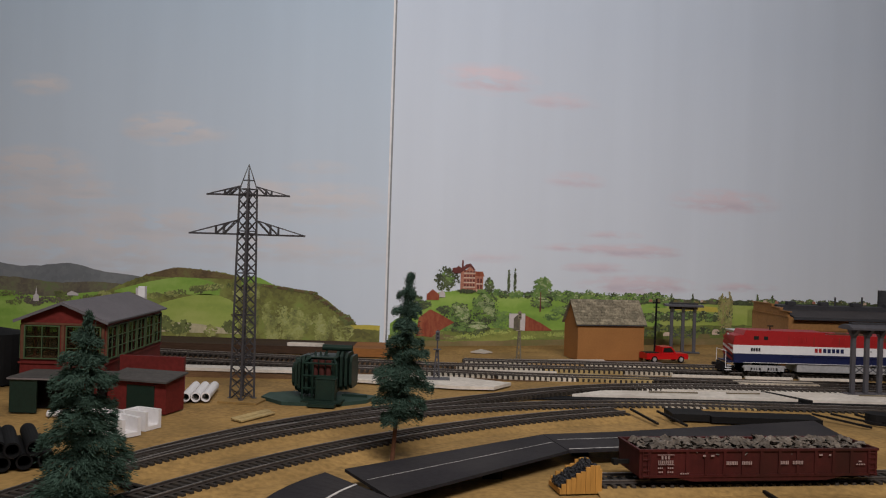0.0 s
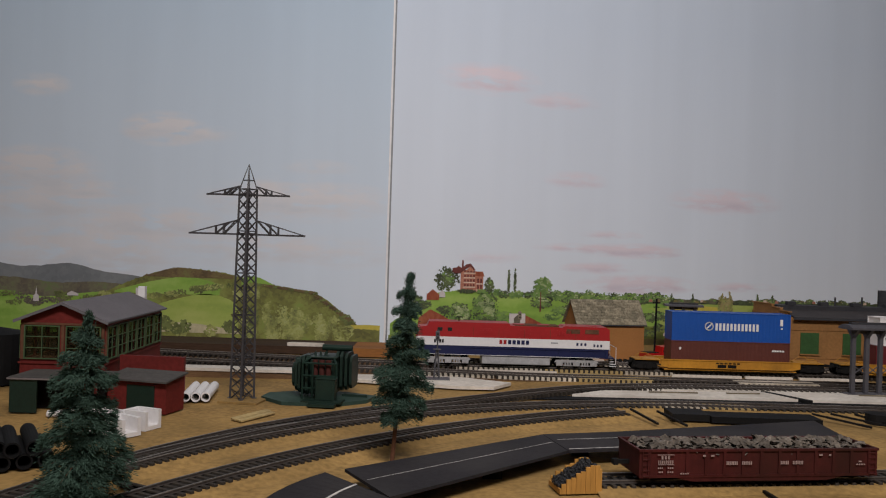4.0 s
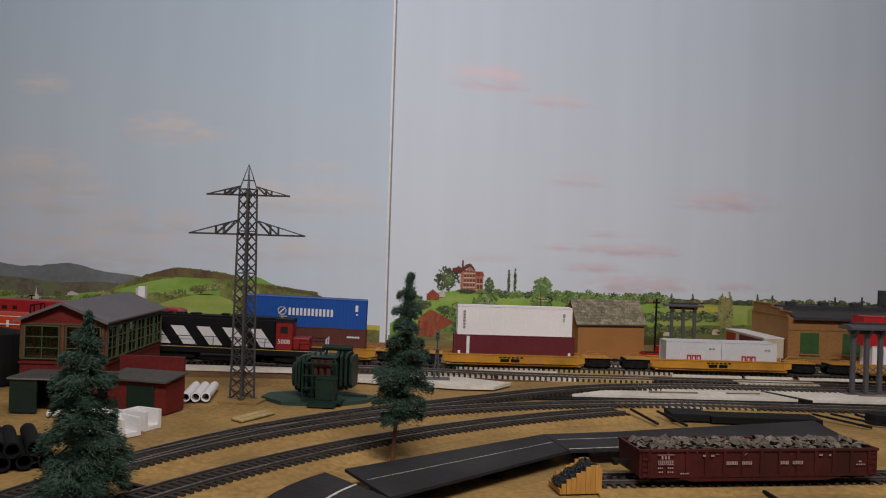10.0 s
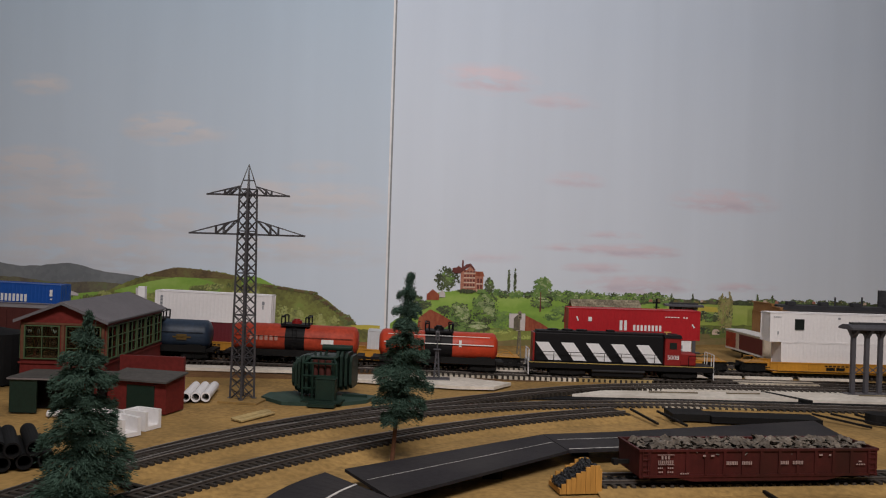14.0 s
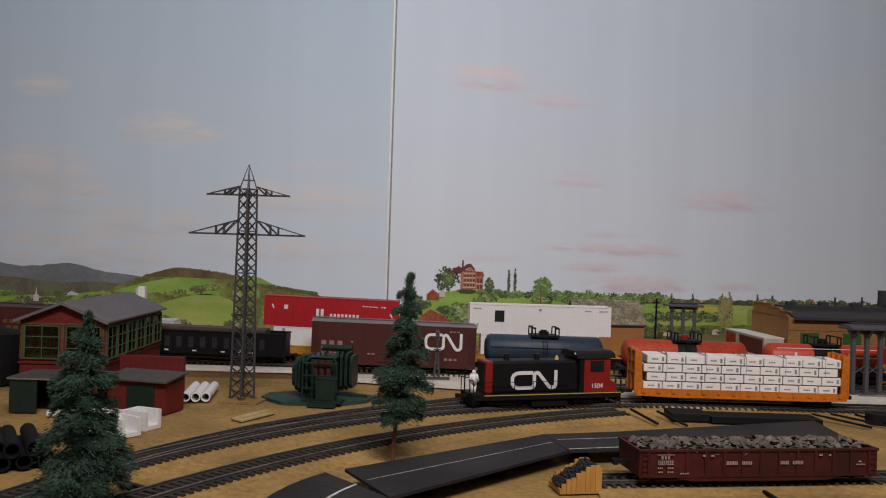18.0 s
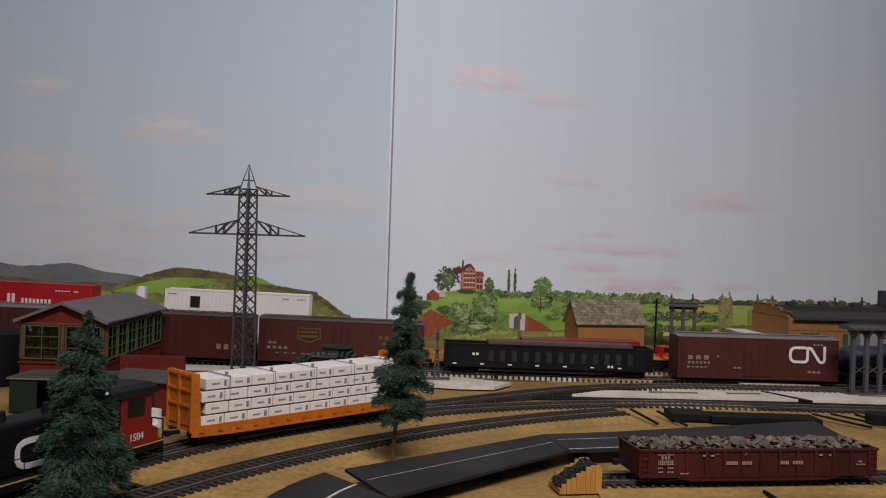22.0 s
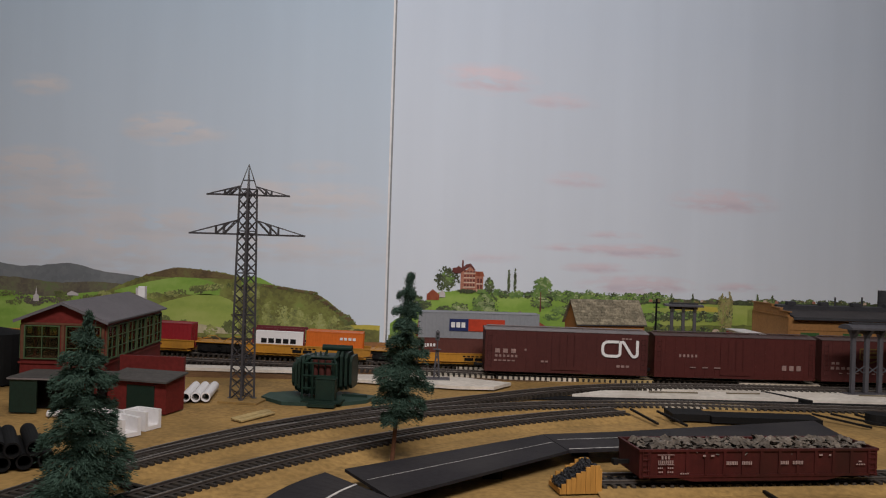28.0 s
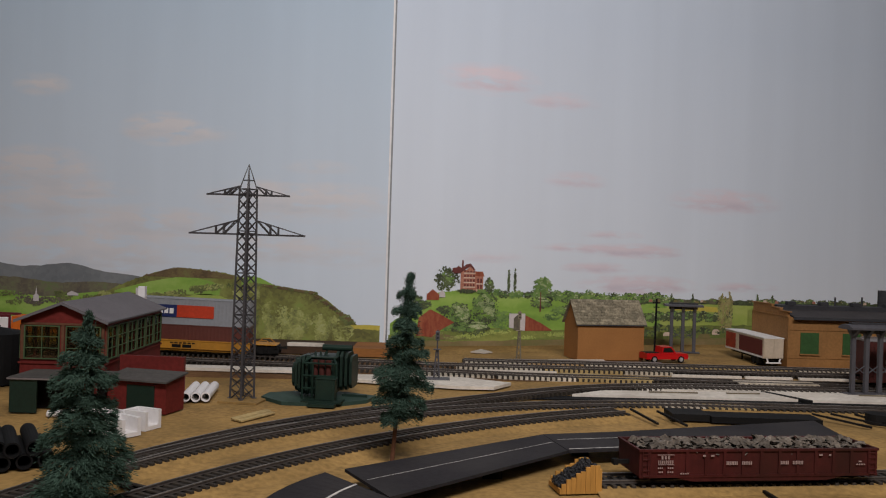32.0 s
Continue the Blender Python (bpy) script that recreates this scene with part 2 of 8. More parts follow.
def prism(bm, outline, y0, y1):
    """A solid from an outline in x and z, from y0 to y1."""
    a = [bm.verts.new((x, y0, z)) for x, z in outline]
    b = [bm.verts.new((x, y1, z)) for x, z in outline]
    n = len(a)
    bm.faces.new(a)
    bm.faces.new(b[::-1])
    for i in range(n):
        bm.faces.new((a[i], b[i], b[(i + 1) % n], a[(i + 1) % n]))
    bmesh.ops.recalc_face_normals(bm, faces=bm.faces[:])
    return bm


def prof(bm, outline, x0, x1):
    """A solid from an outline in y and z, from x0 to x1."""
    a = [bm.verts.new((x0, y, z)) for y, z in outline]
    b = [bm.verts.new((x1, y, z)) for y, z in outline]
    n = len(a)
    bm.faces.new(a)
    bm.faces.new(b[::-1])
    for i in range(n):
        bm.faces.new((a[i], b[i], b[(i + 1) % n], a[(i + 1) % n]))
    bmesh.ops.recalc_face_normals(bm, faces=bm.faces[:])
    return bm


def stroke(bm, pts, w, y, depth=0.0003):
    """One flat ribbon of width w in the x-z plane along pts, its front at y, with mitred corners."""
    P = [Vector((x, 0, z)) for x, z in pts]
    d = [(P[i + 1] - P[i]).normalized() for i in range(len(P) - 1)]
    rings = []
    for i, p in enumerate(P):
        a, b = d[max(i - 1, 0)], d[min(i, len(d) - 1)]
        na, nb = Vector((-a.z, 0, a.x)), Vector((-b.z, 0, b.x))
        m = na + nb
        m = m.normalized() if m.length > 1e-6 else na
        m = m * (w / 2) / max(m.dot(na), 0.45)
        if i == 0:
            p = p - a * (w / 2)
        if i == len(P) - 1:
            p = p + b * (w / 2)
        rings.append([bm.verts.new(p + s * m + Vector((0, yy, 0))) for s, yy in ((1, y + depth), (1, y), (-1, y), (-1, y + depth))])
    for q, r in zip(rings, rings[1:]):
        for k in range(3):
            bm.faces.new((q[k], r[k], r[k + 1], q[k + 1]))
    bm.faces.new(rings[0])
    bm.faces.new(rings[-1][::-1])
    bmesh.ops.recalc_face_normals(bm, faces=bm.faces[:])
    return bm


def bars(bm, x0, x1, z0, z1, n, y, fill=0.7, depth=0.0003, rise=0.0):
    """n plain upright bars side by side that stand for unreadable letters."""
    w = (x1 - x0) / n
    for i in range(n):
        h = rise * ((i * 37) % 5) / 5
        box(bm, x0 + i * w, x0 + i * w + w * fill, y, y + depth, z0, z1 - h * (z1 - z0))
    return bm


def text_part(name, body, size, m, material, parent):
    cu = bpy.data.curves.new(name, "FONT")
    cu.body, cu.size, cu.extrude, cu.align_x, cu.align_y = body, size, 0.0001, "CENTER", "CENTER"
    tmp = bpy.data.objects.new(name, cu)
    scene.collection.objects.link(tmp)
    dg = bpy.context.evaluated_depsgraph_get()
    me = bpy.data.meshes.new_from_object(tmp.evaluated_get(dg))
    bpy.data.objects.remove(tmp)
    me.transform(m)
    me.materials.clear()
    me.materials.append(material)
    ob = new(name, me)
    ob.parent = parent
    return ob


def glide(pts, step):
    """Evenly spaced points and headings on a smooth curve through pts."""
    P = [Vector((*p, 0)) if len(p) == 2 else Vector(p) for p in pts]
    P = [P[0] * 2 - P[1]] + P + [P[-1] * 2 - P[-2]]
    fine = []
    for i in range(1, len(P) - 2):
        a, b, c, d = P[i - 1:i + 3]
        for k in range(40):
            t = k / 40
            fine.append(0.5 * ((2 * b) + (c - a) * t + (2 * a - 5 * b + 4 * c - d) * t * t + (3 * b - a - 3 * c + d) * t ** 3))
    fine.append(P[-2])
    out, run, want = [], 0.0, 0.0
    for a, b in zip(fine, fine[1:]):
        L = (b - a).length
        while L > 1e-9 and want <= run + L:
            out.append((a.lerp(b, (want - run) / L), math.atan2(b.y - a.y, b.x - a.x)))
            want += step
        run += L
    return out


# ---- the ways of the three trains ----
def way_a(x):
    return 1.0 + 0.03 * x, 0.005 + 0.022 * max(0.0, min(-x, 0.6))


def way_b(x):
    return 0.935 + 0.03 * x, 0.005 + 0.017 * max(0.0, min(0.1 - x, 0.7)) - 0.0012 * max(0.0, min((x - 0.1) / 0.2, 1.0))


CURVE = (0.2555, 0.2800, 0.5045)  # centre and radius of the front curve


def way_c(s):
    """Place and heading on the front track, s metres past the start of its curve."""
    cx, cy, r = CURVE
    if s < 0:
        return cx - s, cy + r, math.pi
    a = s / r
    if a < math.pi / 2:
        return cx - r * math.sin(a), cy + r * math.cos(a), math.pi + a
    return cx - r, cy - (s - r * math.pi / 2), 1.5 * math.pi


# ---- room and table; the walls and ceiling are unseen and only close the room ----
part("floor", bx(-3.6, 3.6, -2.6, 3.0, -1.05, -1.0), CARPET, None)
tagged(bpy.data.objects["floor"], "grey carpeted floor", "floor", kind="structure")
# added walls out of view, grey to hold back bounced light
for nm, b in (("wall_south", (-3.6, 3.6, -2.7, -2.6, -1.0, 1.15)), ("wall_west", (-3.7, -3.6, -2.7, 3.0, -1.0, 1.15)), ("wall_east", (3.6, 3.7, -2.7, 3.0, -1.0, 1.15)),
              ("wall_north", (-3.6, 3.6, 3.0, 3.1, -1.0, 1.15))):
    tagged(part(nm, bx(*b), PLASTER), "plain grey wall added out of view to close the room", "wall", kind="structure")
tagged(part("ceiling", bx(-3.7, 3.7, -2.7, 3.1, 1.15, 1.2), PLASTER), "plain grey ceiling added out of view to close the room", "ceiling", kind="structure")

ground = bmesh.new()
nx, ny = 170, 60
grid = [[ground.verts.new((-3.5 + 7.0 * i / nx, -0.75 + 2.95 * j / ny, 0.0012 * noise.noise(Vector((i * 0.35, j * 0.45, 2.0))) - 0.0012)) for j in range(ny + 1)] for i in range(nx + 1)]
for i in range(nx):
    for j in range(ny):
        ground.faces.new((grid[i][j], grid[i + 1][j], grid[i + 1][j + 1], grid[i][j + 1]))
tagged(part("ground", ground, SAND, smooth=True), "sand-coloured painted plywood layout top", "ground", kind="structure")
tagged(part("table_frame", bx(-3.45, 3.45, -0.7, 2.1, -0.09, -0.012), PLY), "wooden table frame under the layout", "table", kind="structure")
for x in (-3.2, -1.1, 1.1, 3.2):
    for y in (-0.6, 1.9):
        tagged(part("table_leg", bx(x - 0.04, x + 0.04, y - 0.04, y + 0.04, -1.0, -0.09), PLY), "square wooden table leg", "table leg", "table legs")


# ---- the painted backdrop: two flat panels that meet at an upright seam ----
def sky_paint(name, base, low, clouds, cloud_color, shade_color):
    """Painted sky: paler towards its foot, with soft painted clouds (u, v, half width, half height, strength)."""
    m = bpy.data.materials.new(name)
    m.use_nodes = True
    nt = m.node_tree
    b = nt.nodes["Principled BSDF"]
    b.inputs["Roughness"].default_value = 0.75
    tc = nt.nodes.new("ShaderNodeTexCoord")
    sep = nt.nodes.new("ShaderNodeSeparateXYZ")
    nt.links.new(tc.outputs["Object"], sep.inputs[0])
    rise = nt.nodes.new("ShaderNodeMapRange")
    rise.inputs[1].default_value, rise.inputs[2].default_value = 0.03, 0.5
    nt.links.new(sep.outputs[2], rise.inputs[0])
    grad = nt.nodes.new("ShaderNodeMix")
    grad.data_type = "RGBA"
    grad.inputs[6].default_value, grad.inputs[7].default_value = (*low, 1), (*base, 1)
    nt.links.new(rise.outputs[0], grad.inputs[0])
    wob = nt.nodes.new("ShaderNodeTexNoise")
    wob.inputs["Scale"].default_value, wob.inputs["Detail"].default_value = 44, 6
    stretch = nt.nodes.new("ShaderNodeMapping")
    stretch.inputs["Scale"].default_value = (0.45, 1, 1.6)
    nt.links.new(tc.outputs["Object"], stretch.inputs[0])
    nt.links.new(stretch.outputs[0], wob.inputs["Vector"])
    edge = nt.nodes.new("ShaderNodeMath")
    edge.operation = "MULTIPLY_ADD"
    nt.links.new(wob.outputs[0], edge.inputs[0])
    edge.inputs[1].default_value, edge.inputs[2].default_value = 4.2, -1.45
    col = grad.outputs[2]
    for color, drop, flat, gain in ((cloud_color, 0.0, 1.0, 1.0), (shade_color, -0.42, 0.45, 0.30)):
        total = None
        for u, v, ru, rv, k in clouds:
            mp = nt.nodes.new("ShaderNodeMapping")
            mp.inputs["Scale"].default_value = (0.85 / ru, 0.0, 0.72 / (rv * flat))
            mp.inputs["Location"].default_value = (-0.85 * u / ru, 0, -0.72 * (v + rv * drop) / (rv * flat))
            nt.links.new(tc.outputs["Object"], mp.inputs[0])
            g = nt.nodes.new("ShaderNodeTexGradient")
            g.gradient_type = "SPHERICAL"
            nt.links.new(mp.outputs[0], g.inputs[0])
            s = nt.nodes.new("ShaderNodeMath")
            s.operation = "MULTIPLY"
            s.inputs[1].default_value = k * gain
            nt.links.new(g.outputs[1], s.inputs[0])
            if total is None:
                total = s.outputs[0]
            else:
                ad = nt.nodes.new("ShaderNodeMath")
                ad.operation = "ADD"
                nt.links.new(total, ad.inputs[0])
                nt.links.new(s.outputs[0], ad.inputs[1])
                total = ad.outputs[0]
        mask = nt.nodes.new("ShaderNodeMath")
        mask.operation = "MULTIPLY"
        mask.use_clamp = True
        nt.links.new(total, mask.inputs[0])
        nt.links.new(edge.outputs[0], mask.inputs[1])
        mix = nt.nodes.new("ShaderNodeMix")
        mix.data_type = "RGBA"
        nt.links.new(mask.outputs[0], mix.inputs[0])
        nt.links.new(col, mix.inputs[6])
        mix.inputs[7].default_value = (*color, 1)
        col = mix.outputs[2]
    # faint upright brush marks and damp streaks in the paper
    st = nt.nodes.new("ShaderNodeMapping")
    st.inputs["Scale"].default_value = (14, 1, 0.8)
    nt.links.new(tc.outputs["Object"], st.inputs[0])
    sn = nt.nodes.new("ShaderNodeTexNoise")
    sn.inputs["Scale"].default_value, sn.inputs["Detail"].default_value = 1.6, 4
    nt.links.new(st.outputs[0], sn.inputs["Vector"])
    sr = nt.nodes.new("ShaderNodeMapRange")
    sr.inputs[1].default_value, sr.inputs[2].default_value, sr.inputs[3].default_value, sr.inputs[4].default_value = 0.3, 0.7, 0.978, 1.020
    nt.links.new(sn.outputs[0], sr.inputs[0])
    fin = nt.nodes.new("ShaderNodeVectorMath")
    fin.operation = "SCALE"
    nt.links.new(col, fin.inputs[0])
    nt.links.new(sr.outputs[0], fin.inputs["Scale"])
    nt.links.new(fin.outputs[0], b.inputs["Base Color"])
    return m


SKY_L = sky_paint("sky_paint_left", (0.49, 0.61, 0.745), (0.71, 0.79, 0.89), [(-0.497, 0.356, 0.040, 0.014, 1.6), (-0.322, 0.299, 0.058, 0.020, 2.6), (-0.27, 0.292, 0.05, 0.012, 0.9), (-0.50, 0.235, 0.085, 0.030, 2.2), (-0.43, 0.209, 0.07, 0.012, 1.2),
                   (-0.50, 0.188, 0.12, 0.022, 1.5), (-0.334, 0.166, 0.095, 0.020, 2.2), (-0.13, 0.2035, 0.13, 0.026, 2.0), (-0.43, 0.120, 0.13, 0.040, 2.2), (-0.10, 0.25, 0.05, 0.01, 0.9), (-0.1, 0.13, 0.12, 0.02, 1.0), (-0.22, 0.135, 0.10, 0.025, 1.0)], (0.715, 0.72, 0.765), (0.57, 0.64, 0.73))
SKY_R = sky_paint("sky_paint_right", (0.62, 0.71, 0.84), (0.78, 0.84, 0.93), [(0.151, 0.3935, 0.075, 0.020, 1.8), (0.267, 0.3697, 0.06, 0.012, 1.2), (0.566, 0.231, 0.10, 0.018, 1.7), (0.397, 0.1458, 0.085, 0.010, 2.3), (0.409, 0.0929, 0.10, 0.013, 2.5), (0.36, 0.170, 0.05, 0.006, 1.4),
                   (0.295, 0.251, 0.05, 0.012, 1.0), (0.338, 0.1179, 0.06, 0.008, 1.5), (0.29, 0.148, 0.06, 0.006, 1.3), (0.60, 0.092, 0.07, 0.007, 1.3), (0.16, 0.13, 0.05, 0.008, 0.8)], (0.77, 0.705, 0.785), (0.56, 0.53, 0.64))
SEAM_M = mat("seam_edge", (0.84, 0.84, 0.85), 0.6, 0.1, 10, 100)
SEAM_D = mat("seam_gap", (0.26, 0.27, 0.29), 0.8, 0.2, 10, 100)
MTN = brush("painted_mountain", [(0.15, 0.165, 0.18), (0.185, 0.20, 0.215), (0.22, 0.235, 0.245)], 160, 14)
MTN2 = brush("painted_far_wood", [(0.095, 0.085, 0.070), (0.135, 0.115, 0.085), (0.17, 0.165, 0.10), (0.15, 0.19, 0.08)], 300, 26)
MEADOW = brush("painted_meadow", [(0.120, 0.220, 0.045), (0.190, 0.335, 0.055), (0.250, 0.415, 0.070), (0.330, 0.480, 0.110)], 200, 16, cells=0.14, stretch=(0.7, 1, 2.4))
MEADOW_Y = brush("painted_pale_meadow", [(0.230, 0.320, 0.070), (0.330, 0.420, 0.090), (0.430, 0.490, 0.140)], 200, 14, cells=0.14, stretch=(0.7, 1, 2.4))
HILLWOOD = brush("painted_hill_wood", [(0.070, 0.066, 0.028), (0.120, 0.115, 0.040), (0.175, 0.180, 0.050), (0.240, 0.265, 0.068), (0.225, 0.300, 0.070)], 260, 22, cells=0.26)
RUST_WOOD = brush("painted_autumn_wood", [(0.085, 0.060, 0.030), (0.13, 0.090, 0.045), (0.17, 0.125, 0.055), (0.18, 0.17, 0.06)], 360, 30)
LEAF_D = brush("painted_dark_leaves", [(0.034, 0.042, 0.026), (0.060, 0.076, 0.040), (0.095, 0.125, 0.055), (0.135, 0.180, 0.075)], 380, 60)
LEAF_O = brush("painted_olive_leaves", [(0.070, 0.080, 0.032), (0.110, 0.130, 0.044), (0.160, 0.190, 0.060), (0.210, 0.250, 0.080)], 380, 60)
LEAF_L = brush("painted_light_leaves", [(0.146, 0.157, 0.062), (0.246, 0.269, 0.084), (0.358, 0.381, 0.123), (0.403, 0.426, 0.179)], 380, 60)
LEAF_G = brush("painted_green_leaves", [(0.070, 0.115, 0.045), (0.120, 0.210, 0.060), (0.180, 0.300, 0.080), (0.240, 0.360, 0.110)], 380, 60)
LEAF_P = brush("painted_pale_leaves", [(0.20, 0.26, 0.12), (0.30, 0.38, 0.17), (0.40, 0.47, 0.24), (0.52, 0.56, 0.34)], 420, 60)
LEAF_Y = brush("painted_yellow_leaves", [(0.22, 0.19, 0.08), (0.34, 0.29, 0.12), (0.42, 0.36, 0.16)], 380, 60)
YELLOW_FIELD = mat("painted_rape_field", (0.56, 0.47, 0.09), 0.8, 0.12, 20, 200)
DIRT_P = brush("painted_earth", [(0.105, 0.105, 0.036), (0.165, 0.160, 0.055), (0.210, 0.165, 0.070), (0.270, 0.200, 0.100)], 260, 18, cells=0.2, stretch=(0.6, 1, 2.0))
GRASS_P = brush("painted_shady_grass", [(0.075, 0.090, 0.030), (0.120, 0.150, 0.042), (0.190, 0.235, 0.055), (0.290, 0.320, 0.080)], 240, 16, cells=0.2, stretch=(0.6, 1, 2.2))
PATH_P = mat("painted_sand_path", (0.52, 0.47, 0.31), 0.8, 0.2, 20, 200)
ROOF_P = brush("painted_red_roof", [(0.17, 0.036, 0.020), (0.28, 0.062, 0.032), (0.36, 0.115, 0.055)], 420, 60, cells=0.2, stretch=(2.6, 1, 0.7))
HOUSE_P = brush("painted_manor", [(0.33, 0.12, 0.08), (0.44, 0.18, 0.12), (0.52, 0.27, 0.19)], 500, 70)
CREAM_P = mat("painted_cream", (0.66, 0.52, 0.42), 0.8, 0.2, 60, 300)
MAROON_P = mat("painted_dark_gable", (0.16, 0.050, 0.045), 0.8, 0.3, 120, 500)
PANEL_W = mat("painted_white", (0.60, 0.56, 0.56), 0.8, 0.1, 40, 300)

RIGHT_TURN = math.degrees(math.atan2(0.3077, 0.9515))
left_panel = thing("backdrop_left", "painted sky backdrop panel with green hills", "backdrop", pose(-0.08, 1.206, 0), kind="structure")
right_panel = thing("backdrop_right", "painted sky backdrop panel with village and manor", "backdrop", pose(-0.08, 1.206, 0, 0, 0, RIGHT_TURN), kind="structure")
part("sky", bx(-3.4, 0.0020, 0.0, 0.006, -0.1, 1.15), SKY_L, left_panel, "pale blue painted sky with soft clouds")
part("sky", bx(0.0042, 3.6, 0.0, 0.006, -0.1, 1.15), SKY_R, right_panel, "pale blue painted sky with pink clouds")
part("seam_gap", bx(0.0020, 0.0042, 0.0, 0.006, 0.012, 1.15), SEAM_D, left_panel, "dark gap between the panels")
part("seam_edge", bx(-0.0006, 0.0020, -0.0016, 0.001, 0.004, 1.15), SEAM_M, left_panel, "white panel edge")


def ridge(pts, n, rough, seed):
    """A smooth line through pts with a ragged edge."""
    line = glide(pts, (pts[-1][0] - pts[0][0]) * 1.02 / n)
    return [(p.x, p.y + rough * noise.noise(Vector((p.x * 260, seed, 0))) + rough * 0.6 * noise.noise(Vector((p.x * 90, seed, 3)))) for p, h in line]


def painted(panel, name, pts, base, material, layer, rough=0.0012, n=140, label=""):
    bm = bmesh.new()
    y = -0.00016 * layer
    line = ridge(pts, n, rough, layer)
    top = [bm.verts.new((u, y, v)) for u, v in line]
    low = [bm.verts.new((u, y, base)) for u, v in line]
    for i in range(len(top) - 1):
        bm.faces.new((low[i], low[i + 1], top[i + 1], top[i]))
    return part(name, bm, material, panel, label)


def patch(panel, name, outline, material, layer, label=""):
    bm = bmesh.new()
    bm.faces.new([bm.verts.new((u, -0.00016 * layer, v)) for u, v in outline])
    return part(name, bm, material, panel, label)


def dabs(panel, name, u, v, ru, rv, count, size, material, layer, seed, label="", power=0.5):
    """A painted tree or bush: many small overlapping brush dabs with an uneven outline."""
    rnd = random.Random(seed)
    bm = bmesh.new()
    lobes = [(0.0, 0.0, 0.62)] + [(0.62 * math.cos(k + 1.1 * q), 0.62 * math.sin(k + 1.1 * q), rnd.uniform(0.30, 0.52)) for k in (rnd.uniform(0, 6),) for q in range(6)]
    for i in range(int(count * 2.0)):
        a, r = rnd.uniform(0, 2 * math.pi), rnd.random() ** power
        lx, lz, lr = rnd.choice(lobes)
        x, z = u + ru * (lx + lr * r * math.cos(a)), v + rv * (lz + lr * r * math.sin(a))
        s = size * 0.62 * rnd.uniform(0.5, 1.5)
        y = -0.00016 * layer - 0.00012 * rnd.random()
        k = rnd.uniform(0, 1)
        bm.faces.new([bm.verts.new((x + s * math.cos(k + 2 * math.pi * j / 6) * rnd.uniform(0.7, 1.2), y, z + s * math.sin(k + 2 * math.pi * j / 6) * rnd.uniform(0.6, 1.0))) for j in range(6)])
    return part(name, bm, material, panel, label)


P = left_panel
painted(P, "mountain", [(-3.3, 0.09), (-1.6, 0.12), (-0.9, 0.10), (-0.62, 0.108), (-0.517, 0.0979), (-0.449, 0.1033), (-0.404, 0.0934), (-0.348, 0.0871), (-0.28, 0.07)], 0.03, MTN, 1, 0.0012, 400, "blue-grey far mountains")
painted(P, "far_wood", [(-3.3, 0.075), (-1.2, 0.085), (-0.7, 0.078), (-0.549, 0.0820), (-0.47, 0.076), (-0.40, 0.078), (-0.33, 0.070)], 0.02, MTN2, 2, 0.0015, 400, "dark far woods")
painted(P, "valley_meadow", [(-3.3, 0.05), (-1.2, 0.055), (-0.7, 0.060), (-0.549, 0.0625), (-0.48, 0.055), (-0.40, 0.064), (-0.30, 0.05)], 0.0, MEADOW, 3, 0.0012, 300, "green valley meadow")
painted(P, "hill", [(-0.43, 0.050), (-0.388, 0.0698), (-0.348, 0.0871), (-0.296, 0.1008), (-0.232, 0.0964), (-0.187, 0.0866), (-0.098, 0.0693), (-0.065, 0.0478), (-0.036, 0.0262)], 0.0, HILLWOOD, 4, 0.0020, 260, "wooded green hill")
painted(P, "meadow", [(-0.385, 0.067), (-0.33, 0.082), (-0.28, 0.089), (-0.235, 0.080)], 0.064, MEADOW, 5, 0.0006, 60, "bright meadow on the hill")
painted(P, "meadow", [(-0.345, 0.040), (-0.305, 0.055), (-0.255, 0.0655), (-0.215, 0.055), (-0.200, 0.030)], 0.016, MEADOW_Y, 5, 0.0008, 60, "pale meadow on the hill")
painted(P, "meadow", [(-0.205, 0.090), (-0.185, 0.0925), (-0.160, 0.082)], 0.080, MEADOW, 5, 0.0005, 40)
painted(P, "crest_wood", [(-0.345, 0.0893), (-0.325, 0.0945), (-0.296, 0.1018), (-0.245, 0.0975), (-0.215, 0.0915)], 0.0880, RUST_WOOD, 6, 0.0016, 90, "brown wood on the hill crest")
painted(P, "path", [(-0.345, 0.020), (-0.30, 0.024), (-0.25, 0.021), (-0.20, 0.012)], 0.010, PATH_P, 6, 0.0006, 50, "pale sandy path at the hill foot")
painted(P, "yellow_field", [(-0.065, 0.0262), (-0.03, 0.0285), (-0.006, 0.0282)], 0.004, YELLOW_FIELD, 5, 0.0003, 40, "yellow field strip")
painted(P, "verge", [(-0.075, 0.022), (-0.04, 0.0225), (-0.006, 0.0215)], 0.0, HILLWOOD, 6, 0.0010, 40)
rnd = random.Random(5)
for i in range(34):
    u = -0.42 + 0.37 * rnd.random()
    v = 0.008 + 0.03 * rnd.random()
    if u > -0.20:
        v *= 1.0 - 0.35 * (u + 0.2) / 0.15
        dabs(P, "painted_tree", u, v + 0.006, 0.010, 0.016, 110, 0.0022, LEAF_L if i % 3 else LEAF_O, 7 + i % 3, 40 + i)
    else:
        dabs(P, "painted_tree", u, v * 0.5 + 0.006, 0.009, 0.009, 40, 0.0026, LEAF_O if i % 3 else LEAF_L, 7 + i % 3, 40 + i)
